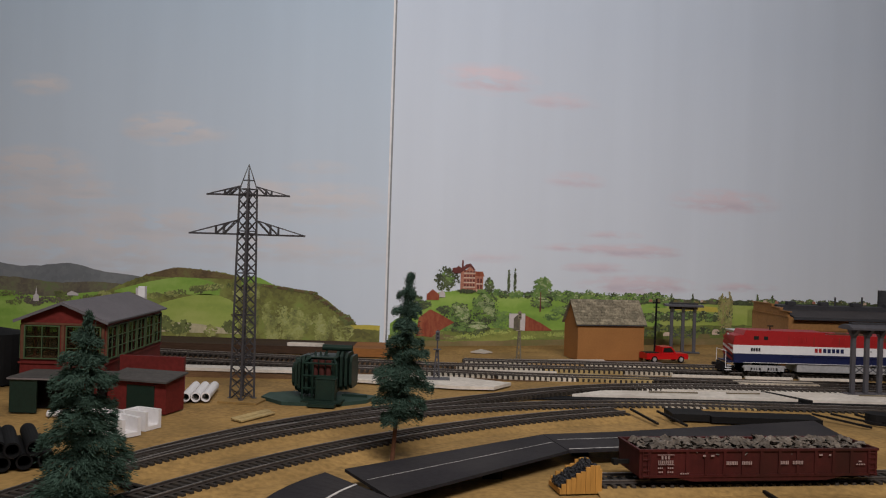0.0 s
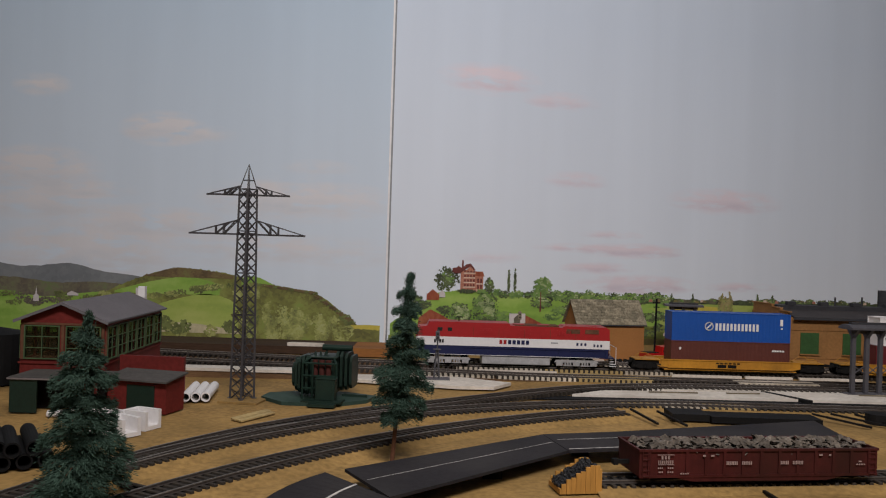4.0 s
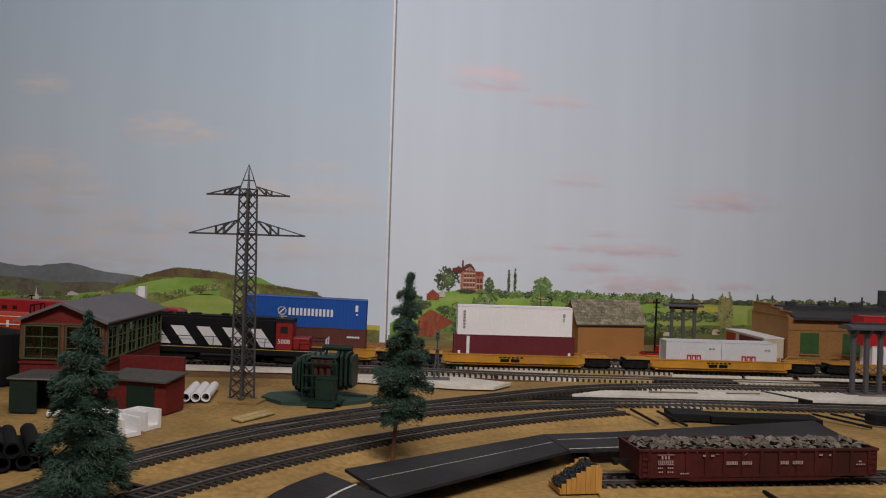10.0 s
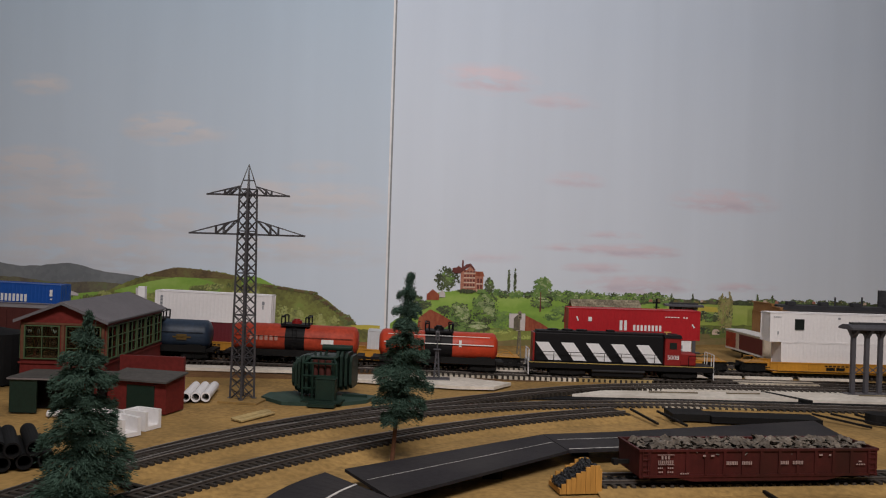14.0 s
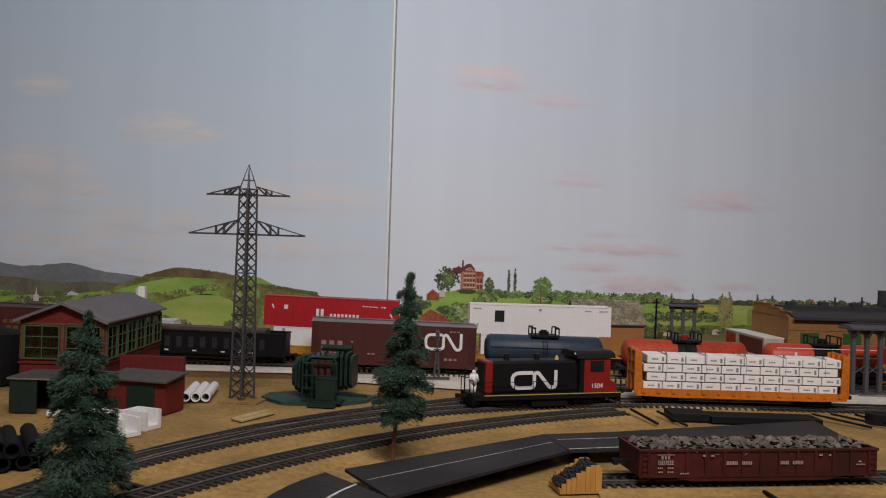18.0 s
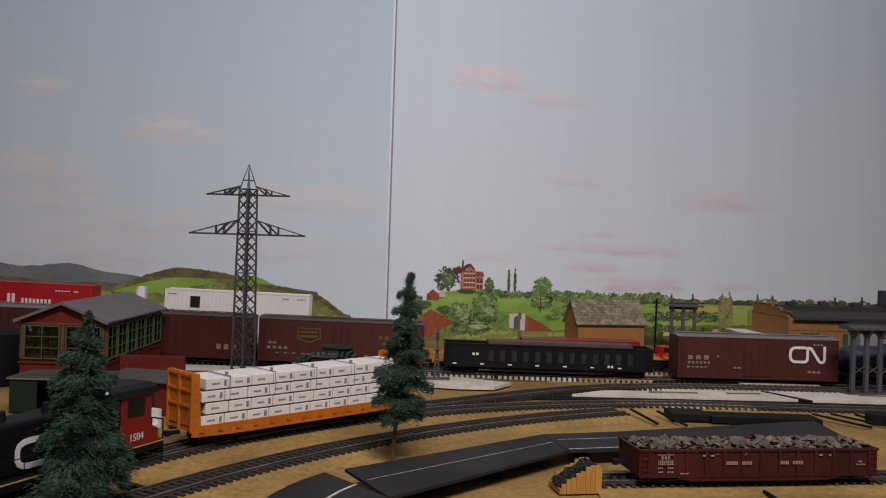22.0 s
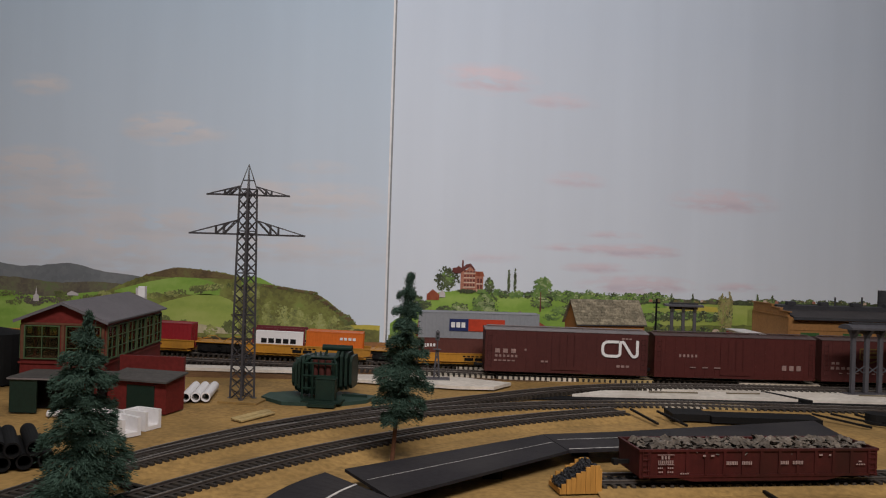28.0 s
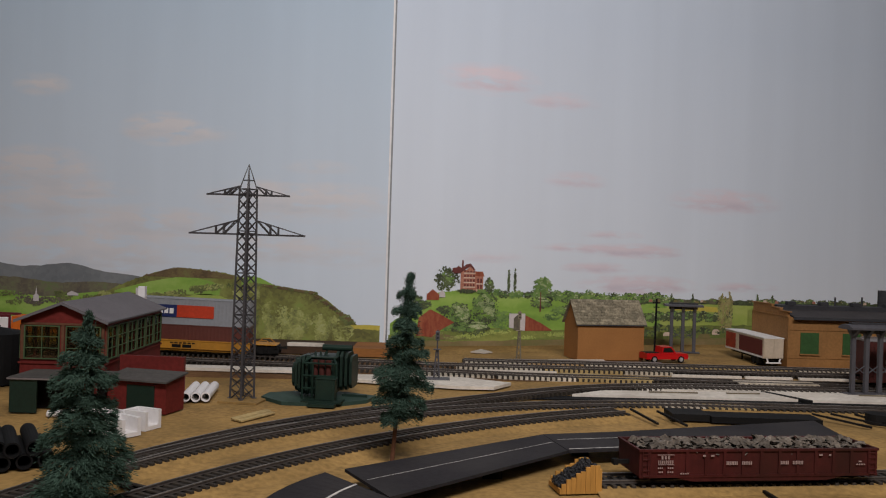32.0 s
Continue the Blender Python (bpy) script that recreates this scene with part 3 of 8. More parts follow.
for i in range(44):
    u = -0.215 + 0.165 * rnd.random()
    top = 0.084 - 0.36 * max(0.0, u + 0.19)
    v = 0.012 + (top - 0.024) * rnd.random() ** 1.3
    dabs(P, "painted_tree", u, v, 0.0075, 0.0085, 46, 0.0021, (LEAF_L, HILLWOOD, HILLWOOD, LEAF_L)[i % 4], 7 + i % 3, 500 + i)
for i in range(40):
    u = -0.19 + 0.145 * (i / 39)
    top = 0.0845 - 0.12 * max(0.0, u + 0.19) if u < -0.098 else 0.0693 - 0.66 * (u + 0.098)
    dabs(P, "painted_tree", u, top - 0.0022, 0.005, 0.0018, 18, 0.0014, RUST_WOOD if i % 3 else LEAF_O, 7 + i % 2, 900 + i)
for i in range(26):
    u = -0.40 + 0.21 * rnd.random()
    dabs(P, "painted_hedge", u, 0.066 + 0.010 * math.sin(u * 22) + 0.004 * rnd.random(), 0.010, 0.004, 24, 0.0020, LEAF_O if i % 2 else LEAF_L, 7 + i % 3, 140 + i)
for i in range(16):
    u = -0.56 + 0.17 * rnd.random()
    dabs(P, "painted_hedge", u, 0.045 + 0.016 * rnd.random(), 0.012, 0.004, 22, 0.0020, LEAF_O if i % 2 else MTN2, 7 + i % 3, 180 + i)
patch(P, "chapel", [(-0.500, 0.048), (-0.492, 0.048), (-0.492, 0.056), (-0.4945, 0.058), (-0.496, 0.069), (-0.4975, 0.058), (-0.500, 0.056)], PANEL_W, 10, "white painted chapel with spire")
patch(P, "farmhouse", [(-0.452, 0.0575), (-0.436, 0.0575), (-0.436, 0.0605), (-0.446, 0.0640), (-0.452, 0.0605)], PANEL_W, 10, "small white painted farmhouse")
patch(P, "white_board", [(-0.3545, 0.0560), (-0.3400, 0.0560), (-0.3400, 0.0715), (-0.3545, 0.0715)], PANEL_W, 11, "small white square on the hill")

P = right_panel


def leafy(u, v, ru, rv, seed, layer, low, mid, high, label="", clumps=9, lights=8, size=0.0020):
    """A painted tree: a dark mass, mid-green clumps over it, and pale touches towards its sunny upper side."""
    rnd = random.Random(seed)
    dabs(P, "painted_tree", u, v, ru, rv, int(60 + 260000 * ru * rv), size, low, layer, seed, label)
    for i in range(clumps):
        a, q = rnd.uniform(0, 2 * math.pi), rnd.random() ** 0.6
        dabs(P, "leaf_clump", u + 0.78 * ru * q * math.cos(a), v + 0.78 * rv * q * math.sin(a) + 0.06 * rv, ru * 0.26, rv * 0.17, 16, size * 0.8, mid, layer + 1, seed * 31 + i)
    for i in range(lights):
        a, q = rnd.uniform(-0.7, 2.6), rnd.random() ** 0.7
        dabs(P, "leaf_light", u + 0.72 * ru * q * math.cos(a), v + 0.72 * rv * q * math.sin(a) + 0.10 * rv, ru * 0.15, rv * 0.085, 8, size * 0.62, high, layer + 2, seed * 57 + i)


painted(P, "far_trees", [(0.28, 0.074), (0.389, 0.0748), (0.481, 0.0715), (0.621, 0.0700), (0.892, 0.0670), (1.6, 0.080), (3.4, 0.07)], 0.03, LEAF_D, 1, 0.0036, 420, "dark line of far trees")
painted(P, "fields", [(0.30, 0.060), (0.45, 0.0640), (0.62, 0.062), (0.9, 0.05), (3.4, 0.05)], 0.0, MEADOW_Y, 2, 0.0012, 240, "yellow-green fields")
painted(P, "meadow_hill", [(0.008, 0.032), (0.049, 0.0560), (0.085, 0.0775), (0.162, 0.0785), (0.217, 0.0715), (0.291, 0.0775), (0.36, 0.072), (0.45, 0.05)], 0.0, MEADOW, 3, 0.0014, 200, "bright green hill")
painted(P, "shady_grass", [(0.006, 0.016), (0.08, 0.020), (0.16, 0.0255), (0.25, 0.0215), (0.36, 0.028), (0.45, 0.026), (0.7, 0.030), (3.4, 0.03)], -0.02, GRASS_P, 4, 0.0016, 320, "grass in shade at the hill foot")
painted(P, "foreground", [(0.006, 0.010), (0.10, 0.006), (0.25, 0.0075), (0.45, 0.0075), (0.7, 0.010), (3.4, 0.02)], -0.02, DIRT_P, 5, 0.0020, 320, "brown painted earth in the foreground")
patch(P, "yellow_field", [(0.468, 0.0545), (0.560, 0.0510), (0.556, 0.0590), (0.500, 0.0625), (0.470, 0.0615)], YELLOW_FIELD, 4)
patch(P, "meadow_strip", [(0.400, 0.0560), (0.460, 0.0575), (0.462, 0.0640), (0.402, 0.0640)], MEADOW, 4)
# crown of the hill: the trees by the manor and the two cypresses
leafy(0.091, 0.0960, 0.0195, 0.0175, 1, 6, LEAF_D, LEAF_D, LEAF_G, "dark round tree beside the manor", 10, 9)
leafy(0.1575, 0.0885, 0.0075, 0.0120, 2, 6, LEAF_D, LEAF_D, LEAF_G, "", 4, 3)
for u in (0.1885, 0.1985):
    dabs(P, "painted_cypress", u, 0.0945, 0.0020, 0.0185, 110, 0.0014, LEAF_D, 6, int(u * 1e4), "thin dark cypress")
for i in range(11):
    u = 0.166 + 0.0128 * i + 0.004 * rnd.random()
    leafy(u, 0.0745 + 0.003 * rnd.random(), 0.0085, 0.0055, 400 + i, 6, LEAF_D if i % 3 == 1 else LEAF_G, LEAF_G, LEAF_P if i % 2 else LEAF_G, "", 4, 2, 0.0016)
# the light green tree with dark boughs under it
leafy(0.2440, 0.0885, 0.0165, 0.0145, 3, 7, LEAF_G, LEAF_G, LEAF_P, "green tree on the hill", 12, 8)
leafy(0.2420, 0.0640, 0.0190, 0.0100, 4, 8, LEAF_D, LEAF_G, LEAF_P, "dark spreading boughs under the green tree", 9, 6)
patch(P, "tree_trunk", [(0.2392, 0.050), (0.2418, 0.050), (0.2412, 0.080), (0.2400, 0.080)], MAROON_P, 12)
for u, v, ru, rv in ((0.046, 0.0640, 0.0090, 0.0100), (0.058, 0.0590, 0.0110, 0.0060), (0.034, 0.0500, 0.0120, 0.0120), (0.088, 0.0520, 0.0110, 0.0065)):
    leafy(u, v, ru, rv, int(u * 2e4), 9, LEAF_D, LEAF_D, LEAF_G, "", 6, 4, 0.0018)
# two grey-green trees in the middle of the slope
leafy(0.1120, 0.0400, 0.0230, 0.0250, 7, 8, LEAF_D, LEAF_G, LEAF_P, "pale leafy tree on the slope", 14, 22)
leafy(0.1500, 0.0500, 0.0230, 0.0290, 8, 9, LEAF_D, LEAF_G, LEAF_P, "grey-green leafy tree on the slope", 18, 30)
leafy(0.1330, 0.0260, 0.0300, 0.0110, 9, 10, LEAF_D, LEAF_G, LEAF_P, "", 12, 18)
for u, v, ru, rv in ((0.178, 0.031, 0.016, 0.012), (0.170, 0.044, 0.009, 0.007), (0.186, 0.0445, 0.010, 0.006), (0.090, 0.0300, 0.012, 0.009), (0.272, 0.052, 0.014, 0.006), (0.262, 0.042, 0.016, 0.005), (0.030, 0.030, 0.014, 0.010), (0.018, 0.018, 0.010, 0.008)):
    leafy(u, v, ru, rv, int(u * 1e4), 8, LEAF_G, LEAF_G, MEADOW, "", 6, 5, 0.0018)
for i in range(15):
    u = 0.268 + 0.0135 * i
    leafy(u, 0.0690 + 0.006 * rnd.random(), 0.0110, 0.0085, 320 + i, 6, LEAF_D if i % 2 else LEAF_G, LEAF_G, (LEAF_P, MEADOW)[i % 2], "", 5, 4, 0.0018)
for i in range(9):
    leafy(0.285 + 0.013 * i, 0.0470 + 0.008 * rnd.random(), 0.013, 0.010, 360 + i, 6, LEAF_D, LEAF_G, LEAF_P, "", 6, 4)
# the far village on the plain: small houses among dark trees
for i in range(44):
    u = 0.44 + 0.46 * rnd.random()
    leafy(u, 0.0655 + 0.005 * rnd.random(), 0.0090, 0.0042, 500 + i, 6, (LEAF_D, LEAF_D, MTN2)[i % 3], (LEAF_G, LEAF_D)[i % 2], (LEAF_Y, LEAF_P, LEAF_G)[i % 3], "", 3, 2, 0.0016)
for i in range(12):
    u = 0.40 + 0.48 * rnd.random()
    z = 0.0640 + 0.004 * rnd.random()
    patch(P, "painted_house", [(u, z), (u + 0.007, z), (u + 0.007, z + 0.0022), (u + 0.0056, z + 0.0042), (u + 0.0014, z + 0.0042), (u, z + 0.0022)], (CREAM_P, HOUSE_P, DIRT_P)[i % 3], 9 + (i % 2))
for u in (0.418, 0.468, 0.508, 0.632, 0.661):
    dabs(P, "painted_cypress", u, 0.0745, 0.0016, 0.0065, 26, 0.0014, LEAF_D, 9, int(u * 1e4))
for u, k in ((0.562, 0.9), (0.577, 1.0), (0.570, 0.8)):
    leafy(u, 0.0520, 0.0075, 0.036 * k, int(u * 1e4), 9, LEAF_Y, LEAF_L, LEAF_Y, "yellowish poplar", 8, 6, 0.0018)
# hedges, houses and a stone wall between the gantry and the poplars
for i in range(14):
    leafy(0.425 + 0.0115 * i, 0.0420 + 0.006 * rnd.random(), 0.0105, 0.0075, 640 + i, 6, LEAF_D, (LEAF_G, LEAF_D)[i % 2], (LEAF_G, LEAF_P)[i % 2], "", 5, 3, 0.0018)
for i, (u, z, w, h) in enumerate(((0.546, 0.0150, 0.014, 0.0085), (0.520, 0.0095, 0.022, 0.0070), (0.455, 0.0130, 0.014, 0.0060))):
    patch(P, "painted_house", [(u, z), (u + w, z), (u + w, z + h * 0.6), (u + w * 0.8, z + h), (u + w * 0.2, z + h), (u, z + h * 0.6)], (CREAM_P, DIRT_P, CREAM_P)[i % 3], 9 + i % 2, "small pinkish painted house")
for i in range(16):
    leafy(0.425 + 0.0105 * i, 0.0150 + 0.012 * rnd.random(), 0.0085, 0.0058, 700 + i, 7 + i % 2, (LEAF_D, GRASS_P)[i % 2], LEAF_D, LEAF_G, "", 4, 2, 0.0018)
for i in range(26):
    u = 0.02 + 0.42 * rnd.random()
    dabs(P, "painted_grass", u, 0.010 + 0.010 * rnd.random(), 0.020, 0.0030, 50, 0.0016, (GRASS_P, LEAF_L, MEADOW_Y, DIRT_P)[i % 4], 6 + i % 3, 780 + i)
# the manor on the hill
patch(P, "manor_wall", [(0.112, 0.0790), (0.136, 0.0790), (0.136, 0.1090), (0.112, 0.1090)], HOUSE_P, 10, "red painted manor with gables and balconies")
patch(P, "manor_roof", [(0.0985, 0.1080), (0.100, 0.1130), (0.106, 0.1140), (0.108, 0.1165), (0.1105, 0.1145), (0.1135, 0.1130), (0.1205, 0.1185), (0.1270, 0.1200), (0.1345, 0.1110), (0.1325, 0.1098), (0.1265, 0.1160), (0.1195, 0.1120), (0.112, 0.1060), (0.104, 0.1050)], MAROON_P, 12, "dark red manor roof")
patch(P, "manor_wing", [(0.136, 0.0790), (0.1475, 0.0790), (0.1475, 0.1020), (0.136, 0.1020)], HOUSE_P, 10)
patch(P, "wing_roof", [(0.1340, 0.1015), (0.1490, 0.1015), (0.1465, 0.1085), (0.1360, 0.1085)], ROOF_P, 11)
patch(P, "manor_chimney", [(0.1135, 0.112), (0.1160, 0.112), (0.1160, 0.1245), (0.1135, 0.1245)], MAROON_P, 13)
patch(P, "manor_gable", [(0.1185, 0.1090), (0.1335, 0.1090), (0.1265, 0.1155)], HOUSE_P, 13)
for j in range(4):
    z = 0.0845 + 0.0068 * j
    patch(P, "balcony", [(0.1165, z), (0.1350, z), (0.1345, z + 0.0016), (0.1170, z + 0.0016)], CREAM_P, 12, "pale balcony rail")
    for i in range(4):
        x = 0.1175 + 0.0046 * i
        patch(P, "manor_window", [(x, z + 0.0020), (x + 0.0026, z + 0.0020), (x + 0.0026, z + 0.0054), (x, z + 0.0054)], MAROON_P, 12)
for j in range(2):
    for i in range(2):
        x, z = 0.1380 + 0.0046 * i, 0.0830 + 0.0090 * j
        patch(P, "manor_window", [(x, z), (x + 0.0028, z), (x + 0.0028, z + 0.0060), (x, z + 0.0060)], MAROON_P, 12)
    patch(P, "balcony", [(0.1360, 0.0805 + 0.0090 * j), (0.1478, 0.0805 + 0.0090 * j), (0.1478, 0.0820 + 0.0090 * j), (0.1360, 0.0820 + 0.0090 * j)], CREAM_P, 13)
dabs(P, "painted_hedge", 0.122, 0.0795, 0.016, 0.0030, 70, 0.0018, LEAF_D, 14, 91)
dabs(P, "painted_hedge", 0.145, 0.0795, 0.008, 0.0028, 40, 0.0018, LEAF_G, 14, 92)
patch(P, "red_roof", [(0.047, 0.0145), (0.050, 0.040), (0.067, 0.0525), (0.083, 0.045), (0.104, 0.0335), (0.084, 0.0225), (0.070, 0.012)], ROOF_P, 11, "big red painted roof")
patch(P, "red_house", [(0.061, 0.066), (0.080, 0.066), (0.080, 0.074), (0.070, 0.0815), (0.061, 0.074)], ROOF_P, 11)
patch(P, "white_gable", [(0.080, 0.070), (0.089, 0.070), (0.089, 0.076), (0.0845, 0.081), (0.080, 0.076)], PANEL_W, 12)
patch(P, "white_house", [(0.1905, 0.0260), (0.2165, 0.0210), (0.2165, 0.0470), (0.1905, 0.0470)], PANEL_W, 11, "white painted house wall")
patch(P, "house_arch", [(0.198, 0.022), (0.2085, 0.022), (0.2085, 0.040), (0.2035, 0.045), (0.198, 0.040)], MTN2, 12)
patch(P, "red_roof", [(0.2167, 0.0210), (0.2620, 0.0215), (0.2420, 0.0330), (0.2167, 0.0445)], ROOF_P, 11)


# ---- tracks ----
def tie_mesh(material, w=0.0026):
    bm = bx(-w / 2, w / 2, -0.0140, 0.0140, 0.0015, 0.0034, 0.0003)
    me = bpy.data.meshes.new("tie")
    bm.to_mesh(me)
    bm.free()
    me.materials.append(material)
    return me


TIE_ME = tie_mesh(TIE)
# near-black fill for the gaps between the ties
WEB = mat("tie_web_dark", (0.016, 0.014, 0.013), 0.8, 0.3, 40, 400)


def track(label, path, single, material=TIE, zf=None, zoff=0.0, webbed=True, shoulder=False):
    """Two rails on ties along a path. The ties are separate on a short track, else joined into one."""
    t = thing("track", label, "track", kind="structure")
    zf = zf or (lambda x: 0.0)
    for s in (-1, 1):
        bm = bmesh.new()
        prev = None
        for p, h in path[::2] + [path[-1]]:
            n = Vector((-math.sin(h), math.cos(h), 0))
            base = Vector((p.x, p.y, zf(p.x) + zoff))
            ring = [bm.verts.new(base + n * (s * 0.00825 + a) + Vector((0, 0, z))) for a, z in ((-0.0009, 0.0033), (0.0009, 0.0033), (0.0004, 0.0038), (0.00045, 0.0050), (-0.00045, 0.0050), (-0.0004, 0.0038))]
            if prev:
                for i in range(6):
                    bm.faces.new((prev[i], prev[(i + 1) % 6], ring[(i + 1) % 6], ring[i]))
            prev = ring
        bmesh.ops.recalc_face_normals(bm, faces=bm.faces[:])
        rail = part("rail", bm, RAIL_SIDE, t, "dark rail")
        bm = bmesh.new()
        prev = None
        for p, h in path[::2] + [path[-1]]:
            n = Vector((-math.sin(h), math.cos(h), 0))
            base = Vector((p.x, p.y, zf(p.x) + zoff))
            ring = [bm.verts.new(base + n * (s * 0.00825 + a) + Vector((0, 0, z))) for a, z in ((-0.00046, 0.0047), (-0.00040, 0.0053), (0.00040, 0.0053), (0.00046, 0.0047))]
            if prev:
                for i in range(3):
                    bm.faces.new((prev[i], prev[i + 1], ring[i + 1], ring[i]))
            prev = ring
        bmesh.ops.recalc_face_normals(bm, faces=bm.faces[:])
        # the rail top is lighter than the rail sides
        part("rail_head", bm, RAIL, rail, "lighter metal strip along the rail top")
    web = bmesh.new()
    prev = None
    for p, h in (path[::2] + [path[-1]] if webbed else []):
        n = Vector((-math.sin(h), math.cos(h), 0))
        base = Vector((p.x, p.y, zf(p.x) + zoff + 0.0024))
        ring = [web.verts.new(base + n * k) for k in (-0.0098, 0.0098)]
        if prev:
            web.faces.new((prev[0], prev[1], ring[1], ring[0]))
        prev = ring
    if shoulder:
        bed = bmesh.new()
        prev = None
        for p, h in path[::2] + [path[-1]]:
            n = Vector((-math.sin(h), math.cos(h), 0))
            ring = [bed.verts.new(Vector((p.x, p.y, z)) + n * k) for k, z in ((-0.0300, -0.0030), (-0.0155, 0.0018), (0.0155, 0.0018), (0.0300, -0.0030))]
            if prev:
                for i in range(3):
                    bed.faces.new((prev[i], prev[i + 1], ring[i + 1], ring[i]))
            prev = ring
        bmesh.ops.recalc_face_normals(bed, faces=bed.faces[:])
        part("shoulder", bed, SAND, t, "low sandy shoulder under the ties")
    if webbed:
        part("tie_web", web, WEB, t, "near-black webbing between the ties")
    rnd = random.Random(len(path))
    if single:
        for p, h in path:
            ob = new("tie", TIE_ME)
            ob.parent = t
            ob.matrix_local = pose(p.x, p.y, zf(p.x) + zoff, 0, 0, math.degrees(h) + rnd.uniform(-1, 1))
    else:
        verts, faces = [], []
        for p, h in path:
            c, s = math.cos(h), math.sin(h)
            k = len(verts)
            for a in (-0.0012, 0.0012):
                for b in (-0.014, 0.014):
                    for z in (0.0, 0.0034):
                        verts.append((p.x + a * c - b * s, p.y + a * s + b * c, zf(p.x) + zoff + z))
            faces += [[k + i for i in f] for f in ((0, 1, 3, 2), (4, 6, 7, 5), (0, 4, 5, 1), (2, 3, 7, 6), (0, 2, 6, 4), (1, 5, 7, 3))]
        me = bpy.data.meshes.new("ties")
        me.from_pydata(verts, [], faces)
        me.materials.append(material)
        ob = new("ties", me)
        ob.parent = t
        tagged(ob, "row of plastic ties", kind="stuff")
    return t


STEP = 0.0059
line_a = [(Vector((x, way_a(x)[0], 0)), math.atan(0.03)) for x in np.arange(-3.3, 3.3, STEP)]
line_b = [(Vector((x, way_b(x)[0], 0)), math.atan(0.03)) for x in np.arange(-3.3, 3.3, STEP)]
track("back track with dark ties", line_a, False, TIE, lambda x: way_a(x)[1] - 0.005, webbed=False)
track("middle track with dark ties", line_b, False, TIE, lambda x: way_b(x)[1] - 0.005, webbed=False)
line_c = []
for s in np.arange(-0.42, 0.70, STEP):
    x, y, h = way_c(s)
    line_c.append((Vector((x, y, 0)), h))
track("curved front track with black ties", line_c, True, shoulder=True)
far_c = []
for s in list(np.arange(-3.0, -0.42, STEP)) + list(np.arange(0.7025, 1.7, STEP)):
    x, y, h = way_c(s)
    far_c.append((Vector((x, y, 0)), h))
cut = len(np.arange(-3.0, -0.42, STEP))
track("front track running on past the curve", far_c[:cut], False)
track("front track running on towards the table edge", far_c[cut:], False)
cx, cy, r = CURVE
line_d = [(Vector((0.4393 - 0.6804 * math.sin(a), 0.1213 + 0.6804 * math.cos(a), 0)), math.pi + a) for a in np.arange(0.425, 1.45, STEP / 0.6804)]
track("inner curved track with black ties", line_d, True, shoulder=True)
branch = []
for a, off in ((1.20, 0.0), (1.05, 0.0035), (0.90, 0.0095), (0.78, 0.0155)):
    branch.append((CURVE[0] - (CURVE[2] + off) * math.sin(a), CURVE[1] + (CURVE[2] + off) * math.cos(a)))
line_e = glide(branch + [(-0.060, 0.701), (-0.030, 0.724), (0.0386, 0.780), (0.10, 0.829), (0.155, 0.862), (0.21, 0.882), (0.28, 0.893), (0.45, 0.9), (0.9, 0.914), (2.0, 0.947), (3.2, 0.983)], STEP)
track("turnout track joining the yard", line_e, False, zoff=0.00025, webbed=False)
line_g = [(Vector((0.092 + s, 0.5123 + 0.158 * s, 0)), math.atan(0.158)) for s in np.arange(0, 0.42, STEP)]
track("stub siding in the foreground", line_g, True, shoulder=True)
line_f = [(Vector((x, 1.047 + 0.03 * x, 0)), math.atan(0.03)) for x in np.arange(0.03, 1.5, STEP)]
track("weathered yard siding", line_f, False, TIE, webbed=False)

# raised bed under the two through tracks, climbing gently to the west
bed = bmesh.new()
prev = None
for x in np.arange(-3.4, 0.16, 0.04):
    yb, zb = way_b(x)
    ya, za = way_a(x)
    zb, za = zb - 0.0053, za - 0.0053
    front = 0.046 if x < -0.09 else 0.018
    ring = [bed.verts.new(v) for v in ((x, yb - front, -0.006), (x, yb - front + 0.001, zb), (x, yb + 0.025, zb), (x, ya - 0.02, za), (x, ya + 0.035, za), (x, ya + 0.036, -0.006))]
    if prev:
        for i in range(5):
            bed.faces.new((prev[i], prev[i + 1], ring[i + 1], ring[i]))
    prev = ring
tagged(part("track_bed", bed, BED), "raised plywood track bed", "track bed", kind="structure")


def slab(name, label, outline, z0, z1, material, category, m=None):
    bm = bmesh.new()
    a = [bm.verts.new((x, y, z0)) for x, y in outline]
    b = [bm.verts.new((x, y, z1)) for x, y in outline]
    bm.faces.new(b)
    bm.faces.new(a[::-1])
    for i in range(len(a)):
        bm.faces.new((a[i], a[(i + 1) % len(a)], b[(i + 1) % len(a)], b[i]))
    bmesh.ops.recalc_face_normals(bm, faces=bm.faces[:])
    ob = part(name, bm, material)
    if m is not None:
        ob.matrix_world = m
    return tagged(ob, label, category)


slab("white_board", "white foam board strip along the track bed", [(-0.40, 0.878), (-0.40, 0.900), (-0.14, 0.906), (-0.14, 0.884)], 0.0055, 0.0085, FOAM, "board")
slab("white_board", "white foam board strip beside the turnout", [(-0.095, 0.872), (-0.095, 0.905), (0.02, 0.908), (0.075, 0.880), (0.055, 0.848), (0.02, 0.846)], 0.0005, 0.0036, FOAM, "board")
for x0, x1, m, what in ((0.030, 0.105, CARD, "white card"), (0.107, 0.178, PLY, "bare wood"), (0.180, 0.300, CARD, "white card"), (0.302, 0.440, PALE_WOOD, "pale yellow wood"), (0.445, 0.620, CARD, "white card")):
    slab("packing_strip", what + " packing strip under the yard siding", [(x, 1.047 + 0.03 * x + k) for x, k in ((x0, -0.0136), (x0, 0.0136), (x1, 0.0136), (x1, -0.0136))], -0.001, 0.0031, m, "strip")
